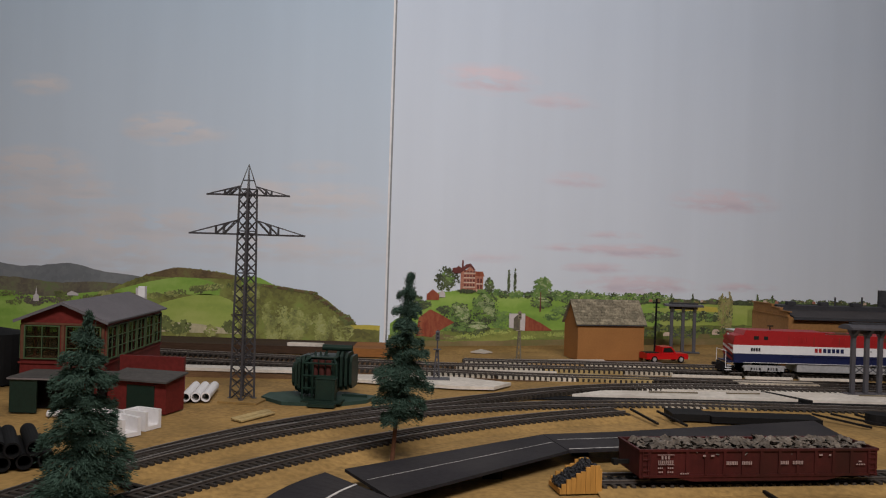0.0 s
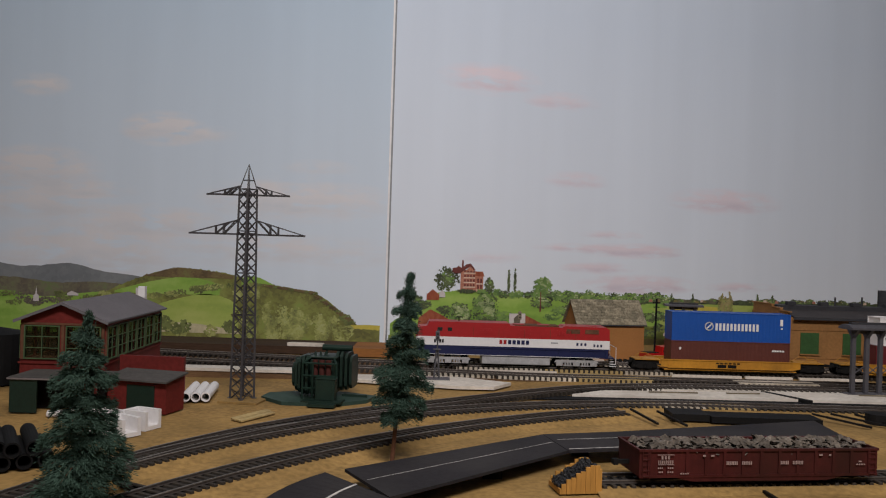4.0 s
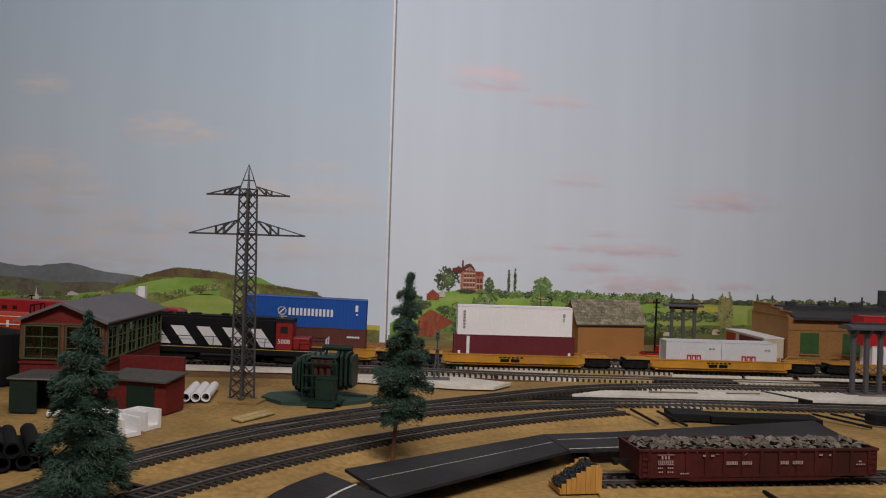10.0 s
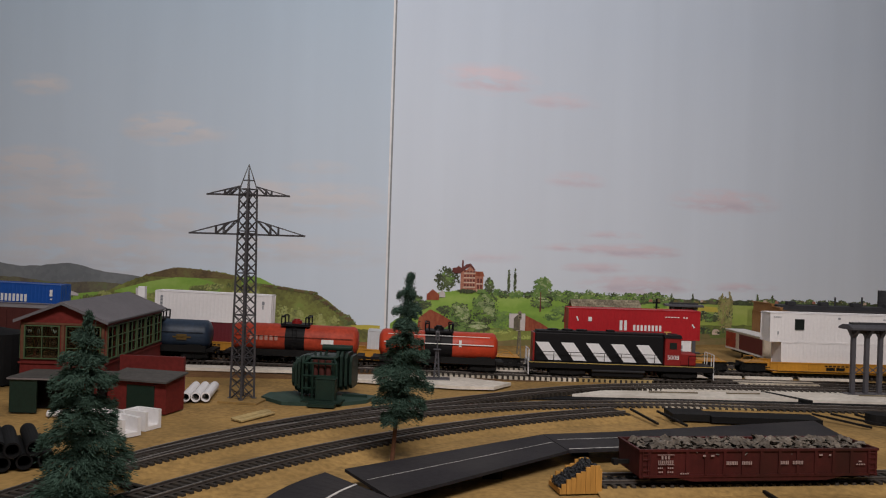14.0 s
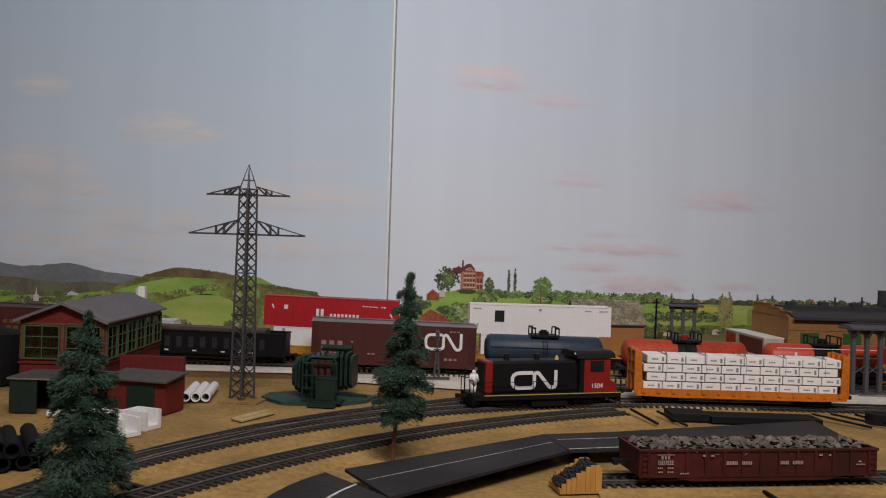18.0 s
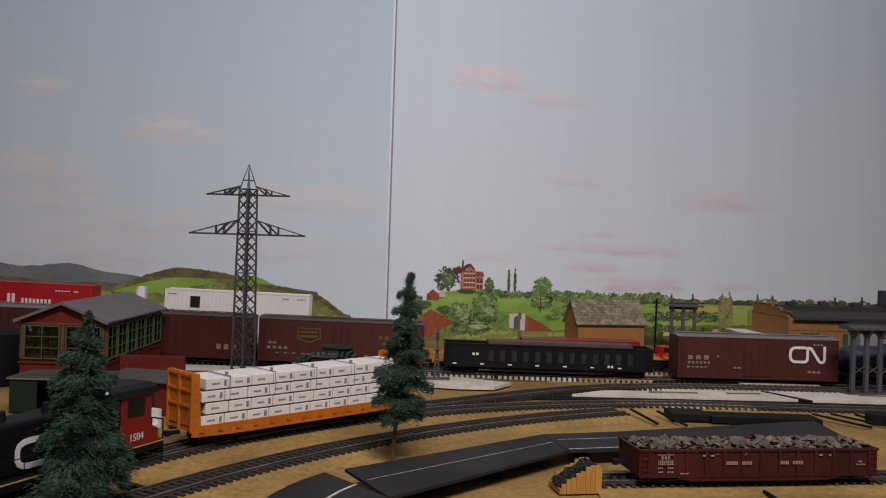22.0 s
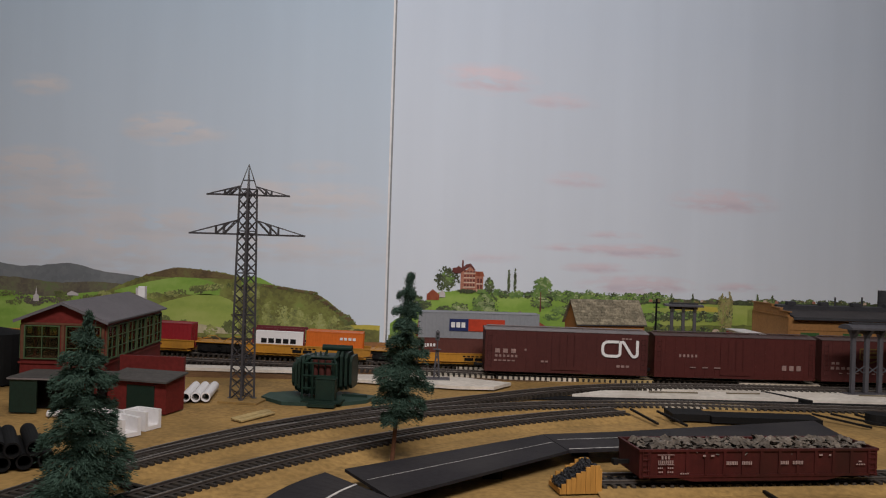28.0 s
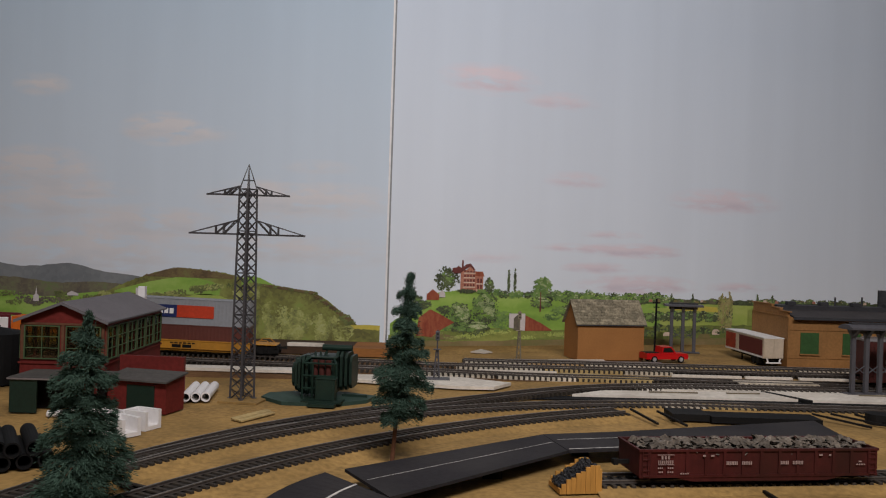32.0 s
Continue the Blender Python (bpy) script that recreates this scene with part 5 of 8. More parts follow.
# ---- scenery and buildings ----
def pylon(m):
    t = thing("power_pylon", "dark grey plastic lattice power pylon on sand", "pylon", m)
    legs = ((-1, -1), (1, -1), (1, 1), (-1, 1))
    top = 0.19
    cs, sn = math.cos(radians(-36)), math.sin(radians(-36))  # the square shaft stands cornerwise to the arms

    def half(z):
        return 0.0076 - 0.0021 * min(z, top) / top

    def corner(leg, z, k=1.0):
        h = half(z) * k
        return (h * (leg[0] * cs - leg[1] * sn), h * (leg[0] * sn + leg[1] * cs), z)

    for leg in legs:
        part("leg", rod(bmesh.new(), corner(leg, 0), corner(leg, top), 0.00125, 4), PYLON_M, t)
        part("peak_strut", rod(bmesh.new(), corner(leg, top), (0, 0, 0.2126), 0.00075, 4, 0.0004), PYLON_M, t)
        part("foot", rod(bmesh.new(), corner(leg, -0.001), corner(leg, 0.0012), 0.0024, 8), PYLON_M, t)
    n = 20
    for f in range(4):
        a, b = legs[f], legs[(f + 1) % 4]
        for i in range(n):
            z0, z1 = top * i / n, top * (i + 1) / n
            part("brace", rods([(corner(a, z0), corner(b, z1)), (corner(b, z0), corner(a, z1))], 0.00050, 4), PYLON_M, t)
            if i % 4 == 0:
                part("tie_bar", rods([(corner(a, z0), corner(b, z0))], 0.00060, 4), PYLON_M, t)
        part("tie_bar", rods([(corner(a, top, 1.0), corner(b, top, 1.0)), (corner(a, 0.198, 0.64), corner(b, 0.198, 0.64))], 0.00060, 4), PYLON_M, t)
    for z, w, up in ((0.149, 0.0535, 0.0130), (0.1847, 0.0382, 0.0078)):
        h = half(z) * 1.28
        for s in (-1, 1):
            pairs = []
            tip = (s * w, 0, z)
            for sy in (-0.45, 0.45):
                pairs += [((s * h, sy * h, z + up), tip)]
                for k in (0.30, 0.46):
                    x = s * (h + (w - h) * k)
                    pairs.append(((x, sy * h * (1 - k), z), (x, sy * h * (1 - k), z + up * (1 - k))))
                    x0 = s * (h + (w - h) * (k - 0.26))
                    pairs.append(((x, sy * h * (1 - k), z), (x0, sy * h * (1.26 - k), z + up * (1.26 - k))))
            part("crossarm", rods(pairs, 0.00065, 4), PYLON_M, t)
        part("crossarm_chord", prism(bmesh.new(), [(-w, z - 0.0008), (w, z - 0.0008), (w, z + 0.0008), (-w, z + 0.0008)], -0.0011, 0.0011), PYLON_M, t)
        part("collar", rods([(corner(legs[f], z + 0.0004), corner(legs[(f + 1) % 4], z + 0.0004)) for f in range(4)], 0.0012, 4), PYLON_M, t)
    return t


pylon(pose(-0.1762, 0.7606, 0, 0, 0, -1) @ Matrix.Diagonal((0.98, 0.98, 0.99, 1)))
slab("pylon_base", "thin sandy base plate under the pylon", [(-0.194, 0.743), (-0.158, 0.737), (-0.153, 0.770), (-0.189, 0.776)], -0.001, 0.0006, SAND, "base plate")


def sash_window(parent, m, w, h, cols, rows):
    """A dark pane with a frame and sash bars, in the x-z plane of m."""
    def put(ob):
        ob.data.transform(m)
        return ob
    fr = bmesh.new()
    t = 0.0009
    box(fr, -w / 2, w / 2, -0.0012, 0.0004, 0, t)
    box(fr, -w / 2, w / 2, -0.0012, 0.0004, h - t, h)
    box(fr, -w / 2, -w / 2 + t, -0.0012, 0.0004, t, h - t)
    box(fr, w / 2 - t, w / 2, -0.0012, 0.0004, t, h - t)
    win = put(part("window", fr, SASH, parent, "window with pale green sashes"))
    put(part("pane", bx(-w / 2 + t, w / 2 - t, 0.0, 0.0003, t, h - t), GLASS, win, "thin clear pane")).visible_shadow = False
    for i in range(1, cols):
        x = -w / 2 + w * i / cols
        put(part("sash_bar", bx(x - 0.00025, x + 0.00025, -0.0009, 0.0, t, h - t), SASH, win))
    for i in range(1, rows):
        z = h * i / rows
        put(part("sash_bar", bx(-w / 2 + t, w / 2 - t, -0.0010, 0.0, z - 0.0003, z + 0.0003), SASH, win))
    return win


def signal_tower():
    t = thing("signal_tower", "red signal tower with grey gable roof and green windows", "building", pose(-0.3262, 0.807, 0, 0, 0, 2.0))
    hw, hd, eave, ridge_z = 0.0360, 0.080, 0.0690, 0.0835
    lo, hi = 0.0350, 0.0640  # the band of windows runs right round the upper floor
    for nm, y0, y1 in (("front_wall", -hd, -hd + 0.002), ("back_wall", hd - 0.002, hd)):
        part(nm, bx(-hw, hw, y0, y1, 0, lo), BRICK_RED, t)
        part("gable", prism(bmesh.new(), [(-hw, hi), (hw, hi), (hw, eave), (0, ridge_z - 0.0015), (-hw, eave)], y0, y1), BRICK_RED, t)
        for x0, x1 in ((-hw, -0.0325), (-0.0025, 0.0025), (0.0325, hw)):
            part("wall_post", bx(x0, x1, y0, y1, lo, hi), BRICK_RED, t)
    for s in (-1, 1):
        a, b = sorted((s * hw, s * (hw - 0.002)))
        part("side_wall", bx(a, b, -hd + 0.002, hd - 0.002, 0, lo), BRICK_RED, t)
        part("side_wall_head", bx(a, b, -hd + 0.002, hd - 0.002, hi, eave), BRICK_RED, t)
        for i in range(7):
            y = -hd + 0.0009 + 0.0262 * i
            part("wall_post", bx(a, b, max(y - 0.00135, -hd + 0.002), min(y + 0.00135, hd - 0.002), lo, hi), BRICK_RED, t)
    part("upper_floor", bx(-hw + 0.002, hw - 0.002, -hd + 0.002, hd - 0.002, lo - 0.002, lo - 0.0005), BARK, t, "dark upper floor")
    for s in (-1, 1):
        k = (ridge_z - eave) / hw
        bm = prism(bmesh.new(), [(0, ridge_z), (s * (hw + 0.0042), eave - 0.0042 * k), (s * (hw + 0.0042), eave - 0.0042 * k + 0.0014), (0, ridge_z + 0.0014)], -hd - 0.006, hd + 0.006)
        part("roof_slope", bm, GREY_ROOF, t, "grey sheet roof slope")
        bm = prism(bmesh.new(), [(0, ridge_z - 0.0012), (s * (hw + 0.0038), eave - 0.004 * k - 0.0012), (s * (hw + 0.0038), eave - 0.0038 * k), (0, ridge_z)], -hd - 0.0066, -hd - 0.0052)
        part("barge_board", bm, GREY_ROOF, t)
    part("chimney", bx(0.0090, 0.0160, 0.0870, 0.0940, 0.0, 0.0905), WHITE_P, t, "white chimney")
    for x in (-0.0175, 0.0175):
        sash_window(t, pose(x, -hd - 0.0004, 0.0350), 0.0300, 0.0290, 2, 3)
        sash_window(t, pose(x, hd + 0.0004, 0.0350, 0, 0, 180), 0.0300, 0.0290, 2, 3)
    for i in range(6):
        y = -hd + 0.014 + 0.0262 * i
        sash_window(t, pose(hw + 0.0004, y, 0.0350, 0, 0, 90), 0.0235, 0.0290, 2, 3)
        sash_window(t, pose(-hw - 0.0004, y, 0.0350, 0, 0, -90), 0.0235, 0.0290, 2, 3)
    for i in range(7):
        y = -hd + 0.0009 + 0.0262 * i
        part("mullion", bx(hw, hw + 0.0012, y - 0.0008, y + 0.0008, 0.0345, 0.0645), BARK, t, "brown window post")
    for x in (-0.0340, 0.0, 0.0340):
        part("mullion", bx(x - 0.0012, x + 0.0012, -hd - 0.0012, -hd, 0.0345, 0.0645), BARK, t, "brown window post")
    part("window_head", bx(-hw + 0.001, hw - 0.001, -hd - 0.0014, -hd, 0.0645, 0.0662), BARK, t)
    part("string_course", bx(-hw - 0.0012, hw + 0.0012, -hd - 0.0012, hd + 0.0012, 0.0310, 0.0326), BRICK_RED, t)
    return t


signal_tower()


def lean_to(name, label, x0, x1, y0, y1, h0, h1, yaw, doors):
    t = thing(name, label, "shed", pose((x0 + x1) / 2, y0, 0, 0, 0, yaw))
    w, d = (x1 - x0) / 2, y1 - y0
    part("front_wall", bx(-w, w, 0, 0.0015, 0, h0), BRICK_RED, t)
    part("back_wall", bx(-w, w, d - 0.0015, d, 0, h1), BRICK_RED, t)
    for s in (-1, 1):
        a, b = sorted((s * w, s * (w - 0.0015)))
        part("side_wall", prof(bmesh.new(), [(0.0015, 0), (d - 0.0015, 0), (d - 0.0015, h1), (0.0015, h0)], a, b), BRICK_RED, t)
    k = (h1 - h0) / d
    part("roof", prof(bmesh.new(), [(-0.004, h0 - 0.004 * k), (d + 0.002, h1 + 0.002 * k), (d + 0.002, h1 + 0.002 * k + 0.0014), (-0.004, h0 - 0.004 * k + 0.0014)], -w - 0.0025, w + 0.0025), SHED_ROOF, t, "grey sloping roof")
    for x, dw in doors:
        part("door", bx(x - dw / 2, x + dw / 2, -0.0008, 0.0002, 0.0005, h0 * 0.86), GREEN_DARK, t, "dark green door")
        part("door_frame", bx(x - dw / 2 - 0.001, x + dw / 2 + 0.001, -0.0005, 0.0001, h0 * 0.86, h0 * 0.9), BRICK_RED, t)
    return t


lean_to("lean_to_shed", "small red shed with grey lean-to roof and green door", -0.2715, -0.2180, 0.687, 0.714, 0.0258, 0.0290, -14, ((0.004, 0.025),))
slab("red_wall", "low red wall behind the shed", [(-0.285, 0.756), (-0.2265, 0.752), (-0.2265, 0.757), (-0.285, 0.761)], 0.0, 0.0365, BRICK_RED, "wall")
annex = thing("loading_porch", "red porch with dark green doors and flat roof", "shed", pose(-0.300, 0.672, 0, 0, 0, 1))
part("roof", bx(-0.0415, 0.030, -0.001, 0.045, 0.0262, 0.0280), SHED_ROOF, annex, "flat dark felt roof")
part("roof_edge", bx(-0.0418, 0.0303, -0.0016, -0.0010, 0.0264, 0.0276), ROOF_GREY, annex, "pale roof edge")
part("back_wall", bx(-0.040, 0.029, 0.0435, 0.045, 0, 0.0262), BRICK_RED, annex)
part("door", bx(-0.040, -0.0185, 0.0, 0.0016, 0, 0.0262), GREEN_DARK, annex, "dark green door leaf")
part("side_wall", bx(-0.040, -0.0385, 0.0016, 0.0435, 0, 0.0262), BRICK_RED, annex)
part("post", bx(0.0265, 0.0285, 0.0, 0.002, 0, 0.0262), BRICK_RED, annex)
part("inner_wall", bx(-0.0385, 0.027, 0.022, 0.0235, 0, 0.0262), BLACK_M, annex)
tank = bmesh.new()
rod(tank, (0, 0, 0), (0, 0, 0.047), 0.030, 28)
rod(tank, (0, 0, 0.047), (0, 0, 0.052), 0.030, 28, 0.006)
st = part("storage_tank", tank, BLACK_P)
st.matrix_world = pose(-0.4265, 0.81, 0)
tagged(st, "black round storage tank behind the tower", "tank")


def transformer():
    t = thing("transformer", "dark green power transformer on a grey-green plate", "transformer", pose(-0.1045, 0.772, 0.0022, 0, 0, -6) @ Matrix.Diagonal((0.97, 0.97, 0.93, 1)))
    part("tank", bx(-0.0125, 0.0120, -0.0080, 0.0220, 0.003, 0.0385, 0.002), GREEN_DARK, t)
    part("lid", bx(-0.0140, 0.0135, -0.0095, 0.0235, 0.0385, 0.0402, 0.0005), GREEN_DARK, t)

    def fin(x, y0, y1, z0, z1):
        c = 0.0045
        part("radiator_fin", prof(bmesh.new(), [(y0, z0 + c), (y0 + c, z0), (y1 - c, z0), (y1, z0 + c), (y1, z1 - c), (y1 - c, z1), (y0 + c, z1), (y0, z1 - c)], x, x + 0.0024), GREEN_DARK, t)

    for i, (z0, z1, y0) in enumerate(((0.0090, 0.0320, -0.004), (0.0060, 0.0365, -0.008), (0.0042, 0.0392, -0.0105), (0.0034, 0.0405, -0.0118), (0.0030, 0.0410, -0.0120))):
        fin(-0.0300 + 0.0037 * i, y0, 0.0160, z0, z1)
    for i, (z0, z1, y0) in enumerate(((0.0060, 0.0440, 0.0020), (0.0060, 0.0440, 0.0016), (0.0065, 0.0425, 0.0026), (0.0080, 0.0395, 0.0040))):
        fin(0.0100 + 0.0043 * i, y0, 0.0330, z0, z1)
    for z in (0.010, 0.036):
        part("header_pipe", rods([((-0.029, 0.004, z), (-0.012, 0.004, z)), ((0.010, 0.018, z), (0.025, 0.018, z))], 0.0012, 8), GREEN_DARK, t)
    c = bmesh.new()
    rod(c, (-0.0050, 0.0120, 0.0468), (0.0235, 0.0120, 0.0468), 0.0030, 16)
    part("conservator", c, GREEN_MID, t, "paler green oil conservator drum")
    part("conservator_stand", rods([((x, 0.012, 0.0400), (x, 0.012, 0.0450)) for x in (-0.001, 0.0105)], 0.0010), GREEN_DARK, t)
    for i in range(3):
        b = bmesh.new()
        rod(b, (-0.0060 + 0.0062 * i, -0.0110, 0.0225), (-0.0060 + 0.0062 * i, -0.0110, 0.0372), 0.0026, 12)
        part("coil", b, CORE_RED, t, "dull red-brown coil")
    fr = []
    for x in (-0.0165, -0.0070, 0.0150):
        fr.append(((x, -0.0165, 0.0), (x, -0.0165, 0.0352)))
    for z in (0.0105, 0.0225, 0.0345):
        fr.append(((-0.0165, -0.0165, z), (0.0150, -0.0165, z)))
    fr += [((-0.0165, -0.0165, 0.0345), (-0.0110, -0.0085, 0.0390)), ((0.0150, -0.0165, 0.0345), (0.0110, -0.0085, 0.0390))]
    part("front_frame", rods(fr, 0.0010), GREEN_MID, t, "paler green open front frame")
    part("front_cabinet", bx(-0.0015, 0.0165, -0.0270, -0.0175, 0.0, 0.0212, 0.0006), GREEN_DARK, t)
    part("cabinet_lid", bx(-0.0022, 0.0172, -0.0277, -0.0170, 0.0212, 0.0222, 0.0003), GREEN_MID, t, "paler green cabinet lid")
    part("cabinet_door", bx(0.0002, 0.0148, -0.0274, -0.0270, 0.0020, 0.0195), GREEN_DARK, t)
    part("step_plate", bx(-0.0130, 0.0240, -0.0340, -0.0165, -0.0002, 0.0014), GREEN_DARK, t)
    part("step_plate", bx(-0.0050, 0.0200, -0.0430, -0.0340, -0.0022, 0.0002), GREEN_DARK, t)
    part("skid", bx(0.0160, 0.0400, 0.0060, 0.0090, 0.0, 0.0024), GREEN_DARK, t)
    for i in range(3):
        b = bmesh.new()
        rod(b, (-0.0095 + 0.0050 * i, 0.0020, 0.0400), (-0.0095 + 0.0050 * i, 0.0020, 0.0440), 0.0013, 10, 0.0006)
        part("bushing", b, GREEN_DARK, t)
    return t


transformer()
slab("concrete_pad", "grey-green eight-sided plate under the transformer", [(-0.160, 0.766), (-0.137, 0.741), (-0.092, 0.739), (-0.064, 0.762), (-0.058, 0.786), (-0.088, 0.802), (-0.132, 0.800), (-0.157, 0.786)], -0.001, 0.0022, GREEN_BASE, "plate")

# pipes, blocks and scrap
for i, (x, z) in enumerate(((-0.2195, 0.0043), (-0.2112, 0.0043), (-0.2029, 0.0043))):
    bm = bmesh.new()
    n = 20
    rings = []
    for y, rr in ((0.0, 0.0041), (0.062, 0.0041), (0.062, 0.0032), (0.0, 0.0032)):
        rings.append([bm.verts.new((rr * math.cos(2 * math.pi * k / n), y, rr * math.sin(2 * math.pi * k / n))) for k in range(n)])
    for q in range(4):
        a, b = rings[q], rings[(q + 1) % 4]
        for k in range(n):
            bm.faces.new((a[k], a[(k + 1) % n], b[(k + 1) % n], b[k]))
    bmesh.ops.recalc_face_normals(bm, faces=bm.faces[:])
    p = part("pipe", bm, WHITE_P, smooth=False)
    p.matrix_world = pose(x, 0.735 + 0.002 * i, z, 0, 0, 8)
    tagged(p, "white plastic pipe lying on the sand", "pipe", "white pipes")
for x, y, w, d, h, a in ((-0.2200, 0.630, 0.0085, 0.011, 0.0140, -112), (-0.2255, 0.606, 0.0080, 0.011, 0.0130, -124), (-0.2430, 0.624, 0.0085, 0.010, 0.0135, -118)):
    bm = bx(-w, w, -d, -d + 0.003, 0, h, 0.0004)
    box(bm, -w, -w + 0.003, -d + 0.003, d, 0, h)
    box(bm, w - 0.003, w, -d + 0.003, d, 0, h)
    box(bm, -w + 0.003, w - 0.003, -d + 0.003, d, 0, 0.003)
    ob = part("concrete_block", bm, WHITE_P)
    ob.matrix_world = pose(x, y, 0, 0, 0, a)
    tagged(ob, "white open concrete trough on the sand", "block", "white blocks")
for x, y, w, d, h, a in ((-0.296, 0.665, 0.010, 0.004, 0.004, 20), (-0.270, 0.655, 0.008, 0.004, 0.010, -30), (-0.262, 0.640, 0.007, 0.005, 0.006, 45), (-0.2445, 0.600, 0.014, 0.006, 0.005, -5)):
    bm = bx(-w, w, -d, d, 0, h, 0.001)
    ob = part("white_scrap", bm, WHITE_P)
    ob.matrix_world = pose(x, y, 0, 0, 0, a)
    tagged(ob, "small white plastic scrap on the sand", "scrap", "white scraps")
k = 0
for row, n in ((0, 6), (1, 5)):
    for i in range(n):
        bm = bmesh.new()
        rings = []
        for y, rr in ((0.0, 0.0048), (0.055, 0.0048), (0.055, 0.0037), (0.0, 0.0037)):
            rings.append([bm.verts.new((rr * math.cos(2 * math.pi * j / 18), y, rr * math.sin(2 * math.pi * j / 18))) for j in range(18)])
        for q in range(4):
            a, b = rings[q], rings[(q + 1) % 4]
            for j in range(18):
                bm.faces.new((a[j], a[(j + 1) % 18], b[(j + 1) % 18], b[j]))
        bmesh.ops.recalc_face_normals(bm, faces=bm.faces[:])
        ob = part("black_pipe", bm, BLACK_P)
        ob.matrix_world = pose(-0.2860 + 0.0099 * i + 0.0050 * row, 0.488 + 0.0040 * i + 0.002 * row + 0.003 * k, 0.0048 + 0.0078 * row, 0, 0, 30)
        tagged(ob, "thick black plastic pipe in a pile", "pipe", "black pipes")
        k = (k + 1) % 3
slab("loose_plank", "thin pale wooden plank lying on the sand", [(-0.1640, 0.6720), (-0.1590, 0.6650), (-0.1385, 0.7045), (-0.1435, 0.7115)], 0.0, 0.0012, PALE_WOOD, "plank")
slab("loose_plank", "thin pale wooden strip beside a plank on the sand", [(-0.1580, 0.6660), (-0.1530, 0.6600), (-0.1340, 0.6985), (-0.1380, 0.7030)], 0.0, 0.0010, PALE_WOOD, "plank")
for x, y, a in ((-0.166, 0.470, -38), (-0.158, 0.463, -40), (-0.172, 0.479, -30)):
    ob = part("loose_tie", bx(-0.015, 0.015, -0.0014, 0.0014, 0, 0.0024, 0.0003), TIE)
    ob.matrix_world = pose(x, y, 0, 0, 0, a)
    tagged(ob, "loose black tie beside the track", "tie", "loose ties")


# trees
def conifer(m, height, crown_low, widths, seed, label, lean=0.0, tiers=9):
    """widths: half widths of the crown at even steps from its top to its foot. Shelves of long soft fibres on wire boughs."""
    t = thing("conifer_tree", label, "tree", m, "model conifers")
    rnd = random.Random(seed)
    tr = bmesh.new()
    rod(tr, (0, 0, 0), (lean * crown_low / height, 0, crown_low), 0.0016, 8, 0.0013)
    rod(tr, (lean * crown_low / height, 0, crown_low), (lean, 0, height * 0.97), 0.0013, 8, 0.0003)
    part("trunk", tr, BARK, t, "thin brown wire trunk")
    verts, faces = [], []

    def wide(f):
        k = min(max(f, 0.0), 0.9999) * (len(widths) - 1)
        i = int(k)
        return widths[i] + (widths[i + 1] - widths[i]) * (k - i)

    def fibre(p, d, s, w):
        e = d.cross(Vector((rnd.gauss(0, 1), rnd.gauss(0, 1), rnd.gauss(0, 1)))).normalized() * w
        v = len(verts)
        verts.extend((tuple(p - d * s), tuple(p + e), tuple(p + d * s), tuple(p - e)))
        faces.append((v, v + 1, v + 2, v + 3))

    twigs = bmesh.new()
    for tier in range(tiers + 1):
        f = (tier + 0.25) / (tiers + 0.4)
        z = height - (height - crown_low) * f
        R = wide(f)
        n = 3 + int(R * 250)
        a0 = rnd.uniform(0, 6.28)
        for i in range(n):
            a = a0 + 2 * math.pi * i / n + rnd.uniform(-0.3, 0.3)
            r = R * rnd.choice((0.55, 0.8, 1.0, 1.15, 1.45)) * rnd.uniform(0.92, 1.08)
            z0 = z + rnd.uniform(-0.0022, 0.0022) + 0.10 * r
            drop = rnd.uniform(0.05, 0.42) * r
            cx0 = lean * z0 / height
            out = Vector((math.cos(a), math.sin(a), 0))
            side = Vector((-math.sin(a), math.cos(a), 0))
            rod(twigs, (cx0, 0, z0), (cx0 + r * 0.85 * out.x, r * 0.85 * out.y, z0 - drop * 0.75), 0.0004, 4, 0.00015)
            for j in range(int(60 + r * 46000)):
                q = rnd.random() ** 0.75
                spread = (0.10 + 0.34 * math.sin(math.pi * min(1.0, 0.12 + 0.88 * q))) * r
                b = max(-1.6, min(1.6, rnd.gauss(0, 0.62)))
                p = Vector((cx0, 0, z0)) + out * (r * q) + side * (spread * b) + Vector((0, 0, -drop * q ** 1.4 - 0.10 * r * b * b + rnd.gauss(0, 0.0008 + 0.045 * r)))
                d = (out * rnd.uniform(0.4, 1.0) + side * (b * 0.8 + rnd.gauss(0, 0.35)) + Vector((0, 0, rnd.gauss(-0.22, 0.30)))).normalized()
                fibre(p, d, rnd.uniform(0.0009, 0.0021), rnd.uniform(0.00016, 0.00030))
    for j in range(int(4600 * height / 0.1)):
        f = rnd.random()
        z = height - (height - crown_low) * f + 0.001
        g = 0.0007 + 0.15 * wide(f)
        p = Vector((lean * z / height + rnd.gauss(0, g), rnd.gauss(0, g), z))
        fibre(p, Vector((rnd.gauss(0, 0.5), rnd.gauss(0, 0.5), 1)).normalized(), rnd.uniform(0.0008, 0.0020), rnd.uniform(0.00016, 0.00030))
    tagged(part("branchwork", twigs, BARK, t), "thin brown wire branches", kind="stuff")
    me = bpy.data.meshes.new("crown")
    me.from_pydata(verts, [], faces)
    me.materials.append(NEEDLE)
    ob = new("crown", me)
    ob.parent = t
    tagged(ob, "soft grey-green fibre boughs in loose shelves", kind="stuff")
    return t


